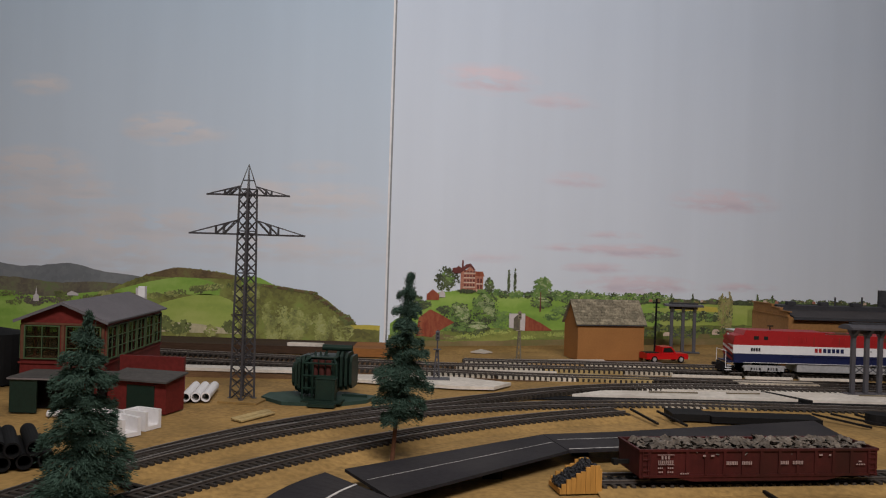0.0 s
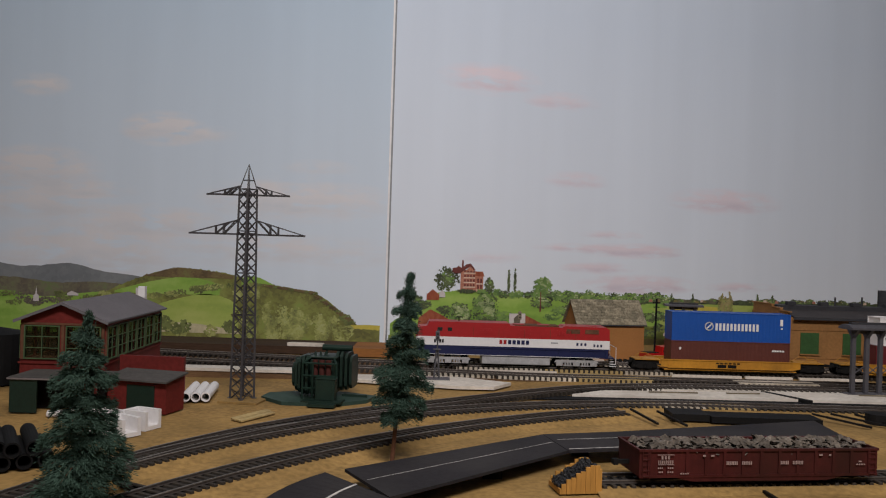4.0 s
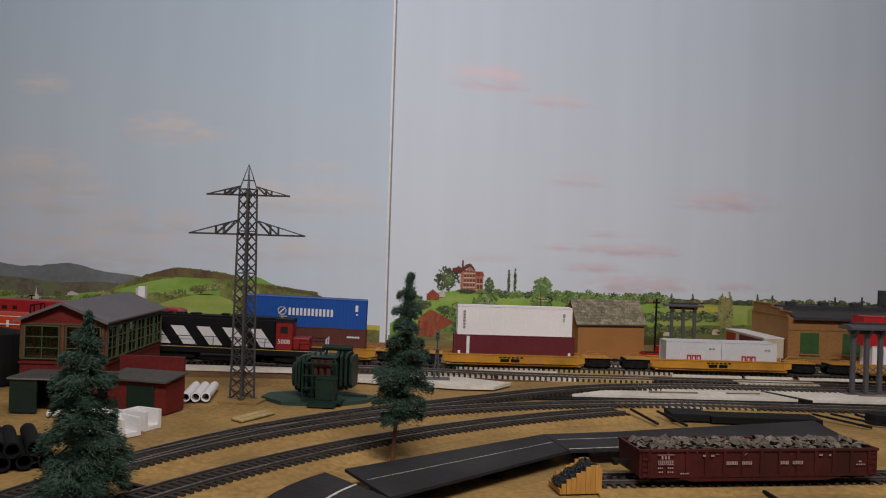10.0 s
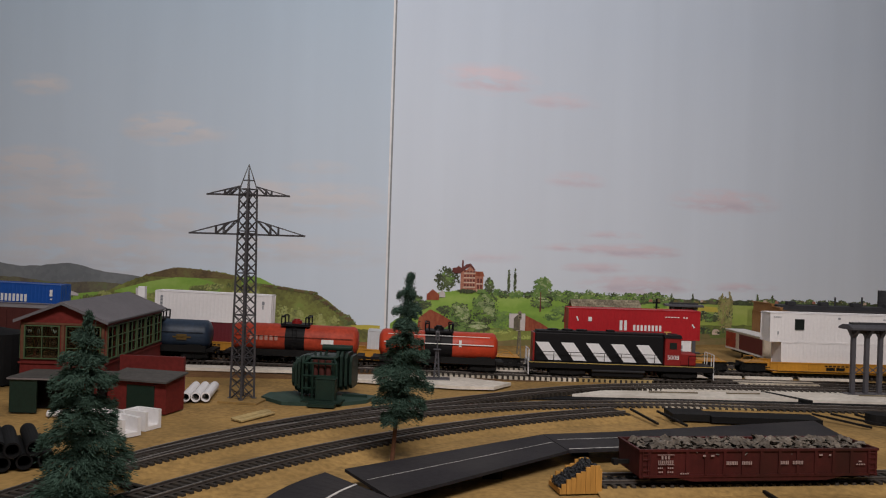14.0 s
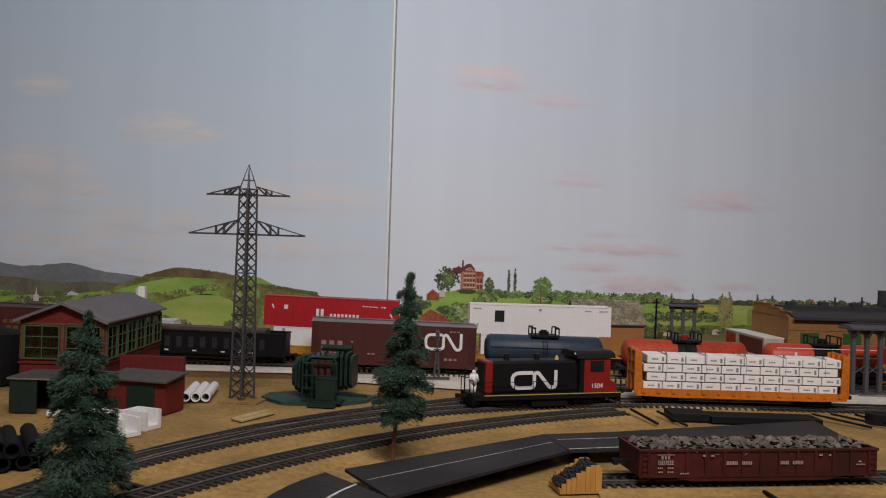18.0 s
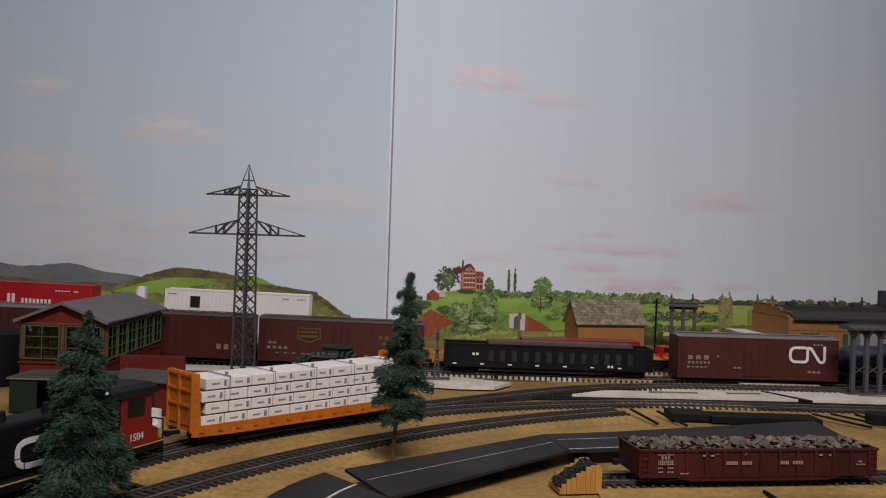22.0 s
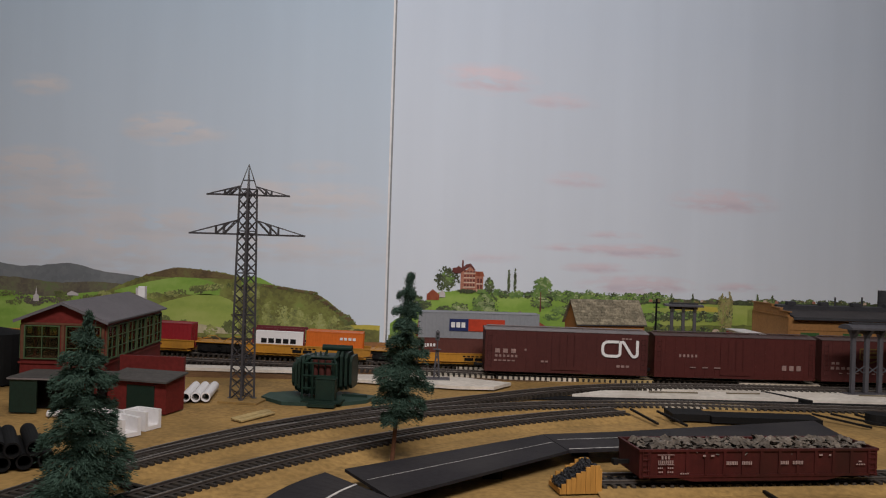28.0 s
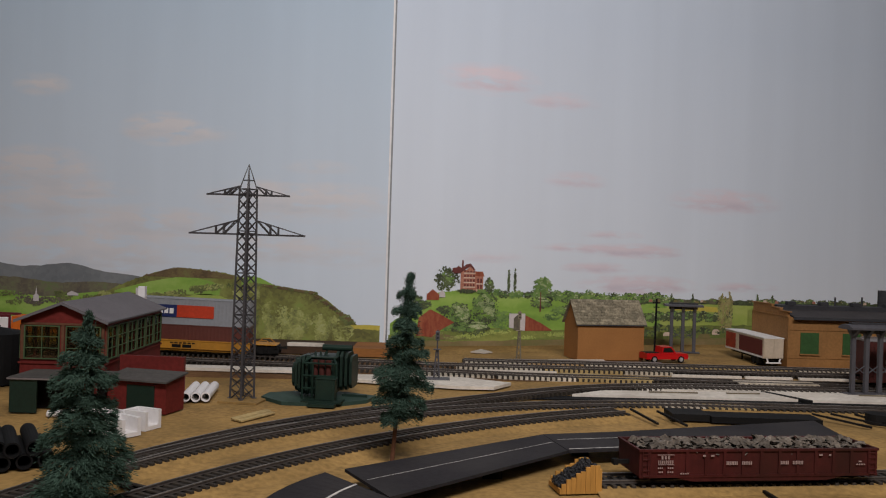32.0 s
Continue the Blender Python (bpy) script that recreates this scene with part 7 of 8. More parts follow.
def signal(m, h, material, label):
    t = thing("track_signal", label, "signal", m)
    part("foot", bx(-0.012, 0.014, -0.008, 0.008, 0, 0.0016, 0.0004), STEEL, t)
    part("mast", rods([((-0.0028, 0, 0.0016), (-0.0008, 0, h * 0.6)), ((0.0028, 0, 0.0016), (0.0008, 0, h * 0.6)), ((0, 0, h * 0.55), (0, 0, h))], 0.0009, 6), material, t)
    part("lattice", rods([((-0.0028 + 0.0004 * i, 0, 0.003 + h * 0.11 * i), (0.0024 - 0.0004 * i, 0, 0.003 + h * 0.11 * (i + 1))) for i in range(5)] + [((0.0028 - 0.0004 * i, 0, 0.003 + h * 0.11 * i), (-0.0024 + 0.0004 * i, 0, 0.003 + h * 0.11 * (i + 1))) for i in range(5)], 0.0004, 4), material, t)
    part("lamp_head", bx(-0.0022, 0.0022, -0.0024, 0.001, h - 0.011, h - 0.001, 0.0005), material, t)
    part("lens", rods([((0, -0.0030, h - 0.004), (0, -0.0022, h - 0.004)), ((0, -0.0030, h - 0.008), (0, -0.0022, h - 0.008))], 0.0011, 10), DARK_GLASS, t)
    part("platform", bx(-0.004, 0.004, -0.003, 0.003, h * 0.60, h * 0.60 + 0.0008), material, t)
    return t


signal(pose(-0.0027, 0.8888, 0.003), 0.0520, STEEL, "grey lattice track signal on a board foot")
signal(pose(0.1008, 1.0830, 0), 0.0640, TIE_OLD, "thin brown track signal behind the tracks")
slab("paper_scrap", "small torn white paper on the sand", [(0.042, 1.155), (0.058, 1.190), (0.072, 1.160), (0.060, 1.148)], 0.0, 0.0015, FOAM, "paper")
slab("grey_strip", "grey plastic strip beside the shed", [(0.095, 1.075), (0.095, 1.081), (0.285, 1.092), (0.285, 1.086)], 0.0, 0.0030, ROOF_GREY, "strip")
slab("dark_plank", "dark brown plank along the backdrop foot", [(-0.75, 1.085), (-0.75, 1.160), (-0.085, 1.160), (-0.085, 1.085)], 0.0, 0.0095, DARK_PLANK, "plank")
slab("brown_plank", "brown plank end at the backdrop foot", [(-0.112, 1.075), (-0.112, 1.150), (-0.060, 1.152), (-0.060, 1.077)], 0.0, 0.0105, ORANGE_WOOD, "plank")

peg = tagged(part("pale_peg", bx(-0.0016, 0.0016, -0.0012, 0.0012, 0.0, 0.0150, 0.0003), PALE_WOOD), "small pale wooden peg at the end of the board", "peg")
peg.matrix_world = pose(-0.0534, 0.8330, -0.0008, 0, 3, 10)
slab("pale_bar", "pale wooden bar lying on the dark plank", [(-0.196, 1.088), (-0.196, 1.097), (-0.150, 1.099), (-0.150, 1.090)], 0.0095, 0.0135, FOAM, "bar")
# thin black slab put where shadow falls below the boards' front edge
slab("board_shadow_strip", "black strip standing in for the shadow under the white boards", [(0.085, 0.806), (0.105, 0.826), (0.355, 0.838), (0.75, 0.846), (0.75, 0.832), (0.36, 0.824)], -0.0004, 0.0006, BLACK_P, "strip")
slab("board_joint", "black strip in the joint of the white boards", [(0.333, 0.876), (0.339, 0.876), (0.366, 0.828), (0.357, 0.828)], 0.0003, 0.0034, BLACK_P, "strip")
for x0, y0, w, a in ((0.21, 0.846, 0.05, 4), (0.29, 0.853, 0.035, 6), (0.43, 0.866, 0.09, 2), (0.50, 0.852, 0.06, 3)):
    slab("thin_strip", "thin dark plastic strip lying on the board", [(0, 0), (w, 0), (w, 0.0014), (0, 0.0014)], 0.0030, 0.0042, TIE_OLD, "strip", pose(x0, y0, 0.0002, 0, 0, a))


# ---- train on the back track ----
TRAIN_A, TRAIN_B, TRAIN_C = [], [], []


def cowl_engine():
    c = thing("diesel_locomotive", "red, white and blue full-bodied diesel locomotive", "locomotive")
    L = 0.2260
    w = 0.0168
    x0, x1 = -L / 2, L / 2
    part("red_hood", prism(bmesh.new(), [(x0, 0.0335), (x0 + 0.002, 0.0440), (x0 + 0.012, 0.0452), (x0 + 0.0148, 0.0508), (x0 + 0.108, 0.0506), (x0 + 0.1095, 0.0482), (x1 - 0.056, 0.0475), (x1 - 0.053, 0.0495), (x1 - 0.004, 0.0490), (x1, 0.0465), (x1, 0.0335)], -w + 0.0008, w - 0.0008), LOCO_RED, c, "red upper body and roof")
    part("white_band", bx(x0, x1, -w, w, 0.0236, 0.0335), LOCO_WHITE, c, "white middle band")
    part("blue_skirt", bx(x0 + 0.001, x1 - 0.001, -w + 0.0003, w - 0.0003, 0.0140, 0.0236), LOCO_BLUE, c, "dark blue lower body")
    part("sill", bx(x0 - 0.006, x1 + 0.006, -w - 0.0004, w + 0.0004, 0.0128, 0.0140), LOCO_BLUE, c, "dark blue walkway sill")
    part("fuel_tank", bx(-0.036, 0.044, -0.0158, 0.0158, 0.0030, 0.0126, 0.001), SILVER, c, "grey fuel tank")
    for x, n in ((x0 + 0.0245, 0.0058), (x0 + 0.0365, 0.0050)):
        part("window", bx(x, x + n, -w - 0.0004 + 0.0008, w + 0.0004 - 0.0008, 0.0402, 0.0442), DARK_GLASS, c, "dark cab side window")
    for i in range(3):
        x = x0 + 0.072 + 0.046 * i
        g = bmesh.new()
        for k in range(6):
            box(g, x + 0.003 * k, x + 0.003 * k + 0.0018, -w + 0.0003, -w + 0.0008, 0.0385, 0.0440)
        part("grille", g, LOCO_RED, c)
    for i in range(4):
        x = 0.008 + 0.029 * i
        f = bmesh.new()
        rod(f, (x, 0, 0.0465), (x, 0, 0.0495), 0.0075, 18)
        part("roof_fan", f, LOCO_RED, c)
    part("horn", rods([((x0 + 0.05, 0, 0.0505), (x0 + 0.05, 0, 0.0555)), ((x0 + 0.047, 0, 0.0555), (x0 + 0.054, 0, 0.0555))], 0.0007), BLACK_M, c)
    rail = []
    for y in (-w - 0.0006, w + 0.0006):
        for i in range(13):
            x = x0 + 0.056 + 0.0138 * i
            rail.append(((x, y, 0.0140), (x, y, 0.0215)))
        rail.append(((x0 + 0.056, y, 0.0215), (x1 - 0.004, y, 0.0215)))
    part("handrail", rods(rail, 0.00028, 4), LOCO_BLUE, c)
    part("sill_stripe", bx(x0 + 0.012, x1 - 0.012, -w - 0.0009, -w - 0.0005, 0.0131, 0.0136), LOCO_WHITE, c, "thin white reflective stripe")
    part("roof_step", bx(0.002, 0.054, -w + 0.0040, w - 0.0040, 0.0478, 0.0490), BARK, c, "dark red roof walkway")
    for i in range(5):
        x = x0 + 0.066 + 0.030 * i
        part("door_seam", bx(x, x + 0.0004, -w + 0.0004, -w + 0.0008, 0.0345, 0.0450), BARK, c)
    for x in (0.062, 0.084):
        part("radiator_grille", bx(x, x + 0.016, -w + 0.0003, -w + 0.0008, 0.0410, 0.0460), BARK, c, "dark radiator grille")
    for e in (-1, 1):
        xe = x0 if e < 0 else x1
        nose = bmesh.new()
        for k in range(4):
            z = 0.015 + 0.0062 * k
            q = [(xe + e * 0.0004, -w + 0.001, z), (xe + e * 0.0004, w - 0.001, z + 0.006), (xe + e * 0.0004, w - 0.001, z + 0.009), (xe + e * 0.0004, -w + 0.001, z + 0.003)]
            nose.faces.new([nose.verts.new(v) for v in q])
        part("nose_stripe", nose, LOCO_RED, c, "slanting red warning stripe")
        st = bmesh.new()
        for k in range(4):
            for s in (-1, 1):
                a, b = sorted((xe + e * 0.001, xe + e * (0.0085 - 0.0012 * k)))
                y0, y1 = sorted((s * 0.009, s * 0.016))
                box(st, a, b, y0, y1, 0.0035 + 0.0027 * k, 0.0042 + 0.0027 * k)
        part("step", st, LOCO_WHITE, c, "white end steps")
        part("handrail", rods([((xe + e * 0.008, s * 0.0155, 0.006), (xe + e * 0.008, s * 0.0155, 0.026)) for s in (-1, 1)] + [((xe + e * 0.008, -0.0155, 0.026), (xe + e * 0.008, 0.0155, 0.026))], 0.0004), LOCO_WHITE, c)
        part("pilot", prism(bmesh.new(), [(xe + e * 0.006, 0.0022), (xe + e * 0.010, 0.0022), (xe + e * 0.0085, 0.012), (xe + e * 0.006, 0.012)], -0.014, 0.014), BLACK_M, c)
        coupler(c, xe + e * 0.008, e)
        engine_truck(c, e * 0.075, SILVER, 0.040)
        part("headlight", bx(min(xe, xe + e * 0.0006), max(xe, xe + e * 0.0006), -0.002, 0.002, 0.044, 0.046), LOCO_WHITE, c)
    marks(c, "lettering", [lambda bm: bars(bm, -0.006, 0.020, 0.0268, 0.0316, 5, -w - 0.0004, 0.72)], LOCO_BLUE, "dark lettering bars")
    marks(c, "lettering", lambda bm: bars(bm, 0.074, 0.088, 0.0272, 0.0302, 3, -w - 0.0004, 0.5), LOCO_BLUE)
    marks(c, "lettering", lambda bm: bars(bm, 0.094, 0.106, 0.0262, 0.0292, 3, -w - 0.0004, 0.5), LOCO_BLUE)
    marks(c, "stencil", lambda bm: box(bm, 0.044, 0.052, -w - 0.0004, -w, 0.0292, 0.0300), LOCO_BLUE)
    marks(c, "number_bars", lambda bm: bars(bm, x0 + 0.021, x0 + 0.033, 0.0265, 0.0305, 4, -w - 0.0004, 0.72), LOCO_BLACK)
    marks(c, "lettering", lambda bm: bars(bm, -0.016, -0.0065, 0.0268, 0.0316, 2, -w - 0.0004, 0.72), LOCO_RED, "red lettering bars")
    return c


def load(c, offset, lift):
    TRAIN_A.append((c, offset, lift))


TRAIN_A.append((cowl_engine(), 0.1200, 0.0))
for off in (0.3768, 0.6212, 0.8656, 1.1100, 1.3554):
    TRAIN_A.append((well_car(), off, 0.0))
for off in (1.555, 1.757, 1.959, 2.158):
    TRAIN_A.append((well_car(0.146), off, 0.0))

LOW, HIGH, Y = 0.0034, 0.0366, -0.0143
c = container("brown corrugated shipping container in a well wagon", 0.141, 0.0332, CONT_BROWN)
marks(c, "marking", [lambda bm: bars(bm, 0.049, 0.064, 0.0225, 0.0245, 5, Y - 0.0002, 0.8), lambda bm: bars(bm, -0.061, -0.058, 0.0225, 0.0255, 1, Y - 0.0002)])
load(c, 0.3768, LOW)
c = container("blue shipping container with white lettering bars, stacked", 0.141, 0.0335, CONT_BLUE)
marks(c, "lettering", lambda bm: bars(bm, -0.019, 0.034, 0.0128, 0.0212, 12, Y - 0.0003, 0.6))
em = bmesh.new()
for i in range(20):
    a0, a1 = 2 * math.pi * i / 20, 2 * math.pi * (i + 1) / 20
    stroke(em, [(-0.0265 + 0.0045 * math.cos(a0), 0.0175 + 0.0045 * math.sin(a0)), (-0.0265 + 0.0045 * math.cos(a1), 0.0175 + 0.0045 * math.sin(a1))], 0.0012, Y - 0.0003)
stroke(em, [(-0.029, 0.015), (-0.024, 0.020)], 0.0014, Y - 0.0003)
part("emblem", em, LETTER, c, "white round emblem")
marks(c, "marking", [lambda bm: bars(bm, 0.058, 0.0625, 0.020, 0.0275, 1, Y - 0.0003), lambda bm: bars(bm, 0.059, 0.062, 0.016, 0.0175, 1, Y - 0.0003)])
load(c, 0.3768, HIGH)
c = container("dark maroon shipping container in a well wagon", 0.1415, 0.0332, CONT_MAROON)
marks(c, "marking", [lambda bm: box(bm, -0.0560, -0.0525, Y - 0.0002, Y + 0.0002, 0.009, 0.0315), lambda bm: box(bm, -0.066, -0.063, Y - 0.0002, Y + 0.0002, 0.0105, 0.0145), lambda bm: box(bm, 0.063, 0.066, Y - 0.0002, Y + 0.0002, 0.0105, 0.0145)])
load(c, 0.6212, LOW)
c = container("white shipping container with a column of dark marks, stacked", 0.134, 0.0335, CONT_WHITE)
marks(c, "lettering", [lambda bm, i=i: bars(bm, -0.0605, -0.0575, 0.0075 + 0.0036 * i, 0.0100 + 0.0036 * i, 1, Y - 0.0002, 0.9) for i in range(6)], CONT_GREY, "grey upright lettering bars")
marks(c, "marking", [lambda bm: bars(bm, 0.056, 0.060, 0.0225, 0.0265, 1, Y - 0.0002), lambda bm: bars(bm, 0.0565, 0.0585, 0.0175, 0.0215, 1, Y - 0.0002)], CONT_GREY)
load(c, 0.6212, HIGH)
for s in (-1, 1):
    c = container("pale grey short shipping container with red lettering low down", 0.0655, 0.0325, CONT_PALE)
    def ring_mark(bm, x0):
        for k in range(3):
            x = x0 + 0.0058 * k
            stroke(bm, [(x, 0.0118), (x, 0.0160), (x + 0.0038, 0.0160), (x + 0.0038, 0.0118)], 0.0014, Y - 0.0002)
    marks(c, "lettering", lambda bm: ring_mark(bm, -0.0075 if s < 0 else -0.0085), CONT_RED, "red lettering shapes")
    marks(c, "marking", lambda bm: bars(bm, 0.018, 0.026, 0.0235, 0.0250, 2, Y - 0.0002), CONT_GREY)
    load(c, 0.8656 + s * 0.033, 0.0034)
c = container("white shipping container with dark marks in a well wagon", 0.134, 0.0325, CONT_WHITE)
marks(c, "lettering", [lambda bm, i=i: bars(bm, -0.057, -0.0535, 0.0105 + 0.0042 * i, 0.0135 + 0.0042 * i, 1, Y - 0.0002, 0.9) for i in range(5)], CONT_GREY, "grey upright lettering bars")
marks(c, "marking", [lambda bm: bars(bm, 0.0545, 0.0575, 0.0235, 0.0275, 1, Y - 0.0002), lambda bm: bars(bm, 0.055, 0.057, 0.016, 0.022, 1, Y - 0.0002)], CONT_GREY)
load(c, 1.1125, LOW)
c = container("bright red shipping container with white lettering bars, stacked", 0.1555, 0.0345, CONT_RED)
marks(c, "lettering", [lambda bm: bars(bm, -0.0175, -0.0070, 0.0098, 0.0215, 2, Y - 0.0003, 0.62), lambda bm: bars(bm, -0.0015, 0.0335, 0.0098, 0.0165, 8, Y - 0.0003, 0.6)])
marks(c, "marking", [lambda bm: bars(bm, -0.0545, -0.0485, 0.0195, 0.0245, 1, Y - 0.0003), lambda bm: bars(bm, 0.036, 0.054, 0.0262, 0.0272, 5, Y - 0.0003), lambda bm: bars(bm, 0.0575, 0.0635, 0.0258, 0.0272, 2, Y - 0.0003), lambda bm: stroke(bm, [(-0.068, 0.024), (-0.0665, 0.0205)], 0.0015, Y - 0.0003), lambda bm: stroke(bm, [(0.0685, 0.0185), (0.0705, 0.0155)], 0.0015, Y - 0.0003)])
load(c, 1.1116, HIGH)
c = container("white shipping container in a well wagon", 0.138, 0.0345, CONT_WHITE)
load(c, 1.3554, LOW)
c = container("long white shipping container with a dark square panel, stacked", 0.166, 0.0345, CONT_WHITE)
part("dark_panel", bx(-0.0535, -0.0425, Y - 0.0006, Y + 0.0004, 0.0150, 0.0275), DARK_GLASS, c, "dark square panel")
marks(c, "marking", [lambda bm: bars(bm, -0.079, -0.069, 0.0290, 0.0300, 4, Y - 0.0002), lambda bm: bars(bm, 0.052, 0.060, 0.0290, 0.0300, 3, Y - 0.0002), lambda bm: bars(bm, 0.069, 0.079, 0.0290, 0.0300, 4, Y - 0.0002), lambda bm: bars(bm, -0.002, 0.002, 0.0285, 0.0305, 1, Y - 0.0002), lambda bm: bars(bm, -0.074, -0.072, 0.009, 0.0125, 1, Y - 0.0002)], CONT_GREY)
load(c, 1.3554, 0.0380)
c = container("dark red shipping container in a well wagon", 0.138, 0.0298, CONT_RED_DARK)
load(c, 1.757, 0.0034)


def tank_container(label, shell):
    c = thing("tank_container", label, "container", group="shipping containers")
    L, w, h = 0.0605, 0.0282, 0.0300
    bm = bmesh.new()
    rod(bm, (-L / 2 + 0.003, 0, h * 0.48), (L / 2 - 0.003, 0, h * 0.48), 0.0125, 24)
    part("tank", bm, shell, c)
    part("label_panel", bx(-L / 2 + 0.002, L / 2 - 0.002, -w / 2 + 0.0006, -w / 2 + 0.0014, 0.0075, 0.0255), shell, c)
    fr = bmesh.new()
    for y0, y1 in ((-w / 2, -w / 2 + 0.0018), (w / 2 - 0.0018, w / 2)):
        box(fr, -L / 2, L / 2, y0, y1, 0, 0.0018)
        box(fr, -L / 2, L / 2, y0, y1, h - 0.0030, h)
        for e in (-1, 1):
            a, b = sorted((e * (L / 2 - 0.0018), e * L / 2))
            box(fr, a, b, y0, y1, 0.0018, h - 0.0030)
    part("frame", fr, CONT_MAROON, c, "dark red frame")
    return c


c = tank_container("white tank container in a dark red frame", WHITE_P)
marks(c, "lettering", lambda bm: bars(bm, -0.0200, 0.022, 0.0125, 0.0178, 5, Y + 0.0003, 0.75), LOCO_BLACK, "dark lettering bars")
load(c, 1.926, 0.0034)
c = container("orange short shipping container", 0.0655, 0.0285, CONT_ORANGE)
marks(c, "marking", lambda bm: bars(bm, 0.006, 0.026, 0.0195, 0.0225, 4, Y - 0.0002))
load(c, 1.9905, 0.0034)
c = container("brown shipping container in the last well wagon", 0.141, 0.0282, CONT_BROWN)
marks(c, "lettering", [lambda bm: bars(bm, -0.064, -0.049, 0.0180, 0.0215, 4, Y - 0.0003, 0.7), lambda bm: stroke(bm, [(-0.066, 0.0165), (-0.060, 0.0180)], 0.0008, Y - 0.0003)])
load(c, 2.158, LOW)
c = container("grey shipping container with a blue and a red panel, stacked", 0.141, 0.0300, CONT_GREY)
part("blue_panel", bx(-0.0345, -0.0125, Y - 0.0004, Y + 0.0004, 0.0085, 0.0225), NAVY, c, "dark blue panel")
part("red_panel", bx(-0.0123, 0.030, Y - 0.0004, Y + 0.0004, 0.0085, 0.0225), TANK_ORANGE, c, "orange-red panel")
marks(c, "lettering", lambda bm: bars(bm, -0.0325, -0.0145, 0.0125, 0.0185, 3, Y - 0.0008, 0.75))
load(c, 2.158, 0.0318)


# ---- train on the middle track ----
def road_engine():
    c = thing("diesel_locomotive", "black diesel locomotive with slanting white stripes and red cab", "locomotive")
    x0, x1, w = -0.1055, 0.098, 0.0155
    part("frame", bx(x0, x1, -w, w, 0.0125, 0.0189), LOCO_BLACK, c)
    for k in (-w, w):
        part("walkway_edge", bx(x0, x1, k - 0.0003, k + 0.0003, 0.0181, 0.0187), BRASS, c, "thin yellow walkway edge")
    part("hood", bx(-0.0990, 0.0437, -0.0100, 0.0100, 0.0189, 0.0505, 0.0012), LOCO_BLACK, c, "black long hood")
    part("hood_top", bx(-0.0970, 0.0427, -0.0085, 0.0085, 0.0505, 0.0525, 0.0005), LOCO_BLACK, c)
    part("hood_end", bx(-0.1010, -0.0990, -0.0100, 0.0100, 0.0189, 0.0500, 0.0005), CAB_RED, c, "red hood end")
    z0, z1, dx, wide = 0.0205, 0.0400, 0.0148, 0.0142
    for i in range(5):
        x = -0.0982 + 0.0277 * i
        for y in (-0.0104, 0.0104):
            s = bmesh.new()
            q = [(x, y, z1), (x + wide, y, z1), (x + wide + dx, y, z0), (x + dx, y, z0)]
            f = [s.verts.new(v) for v in q]
            s.faces.new(f if y < 0 else f[::-1])
            part("stripe", s, LOCO_WHITE, c, "slanting white stripe")
    part("cab", bx(0.0437, 0.0615, -0.0150, 0.0150, 0.0189, 0.0492, 0.0006), CAB_RED, c, "red cab")
    part("cab_roof", prof(bmesh.new(), [(-0.0158, 0.0488), (-0.012, 0.0520), (0.012, 0.0520), (0.0158, 0.0488)], 0.0430, 0.0622), LOCO_BLACK, c)
    for x in (0.0485,):
        part("window", bx(x, x + 0.0080, -0.0153, 0.0153, 0.0370, 0.0440), DARK_GLASS, c, "dark cab side window")
    part("nose", bx(0.0615, 0.0800, -0.0100, 0.0100, 0.0189, 0.0325, 0.0012), CAB_RED, c, "red low nose")
    part("fuel_tank", bx(-0.036, 0.022, -0.0130, 0.0130, 0.0040, 0.0125, 0.001), LOCO_BLACK, c)
    part("air_tank", rods([((-0.036, -0.0138, 0.0108), (0.022, -0.0138, 0.0108)), ((-0.036, 0.0138, 0.0108), (0.022, 0.0138, 0.0108))], 0.0016, 10), PANEL_DULL, c, "dull grey air tank")
    for i in range(3):
        f = bmesh.new()
        rod(f, (-0.078 + 0.016 * i, 0, 0.0520), (-0.078 + 0.016 * i, 0, 0.0540), 0.0062, 16)
        part("roof_fan", f, LOCO_BLACK, c)
    part("exhaust", bx(-0.018, -0.010, -0.004, 0.004, 0.0525, 0.0545), LOCO_BLACK, c)
    part("horn", rods([((0.048, -0.004, 0.052), (0.048, -0.004, 0.0545)), ((0.045, -0.004, 0.0545), (0.053, -0.004, 0.0545))], 0.0006), BRASS, c)
    posts = []
    for y in (-0.0152, 0.0152):
        for i in range(8):
            x = -0.097 + 0.0185 * i
            posts.append(((x, y, 0.0189), (x, y, 0.0300)))
        posts.append(((-0.097, y, 0.0300), (0.040, y, 0.0300)))
        posts.append(((0.070, y, 0.0189), (0.070, y, 0.0300)))
        posts.append(((0.070, y, 0.0300), (0.097, y, 0.0300)))
    part("handrail", rods(posts, 0.00035), LOCO_BLACK, c)
    for e, xe in ((-1, x0), (1, x1)):
        part("end_rail", rods([((xe, y, 0.0045), (xe, y, 0.0320)) for y in (-0.0148, -0.007, 0.007, 0.0148)] + [((xe, -0.0148, 0.032), (xe, 0.0148, 0.032))], 0.0005), LOCO_WHITE, c, "white end handrail")
        st = bmesh.new()
        for k in range(4):
            for s in (-1, 1):
                y0, y1 = sorted((s * 0.009, s * 0.0150))
                box(st, min(xe, xe - e * 0.006), max(xe, xe - e * 0.006), y0, y1, 0.0040 + 0.0032 * k, 0.0047 + 0.0032 * k)
        part("step", st, LOCO_BLACK, c)
        part("pilot", bx(min(xe, xe - e * 0.002), max(xe, xe - e * 0.002), -0.0140, 0.0140, 0.0025, 0.0125), LOCO_BLACK, c)
        coupler(c, xe, e)
        truck(c, e * 0.062, BLACK_M, 2, 0.030)
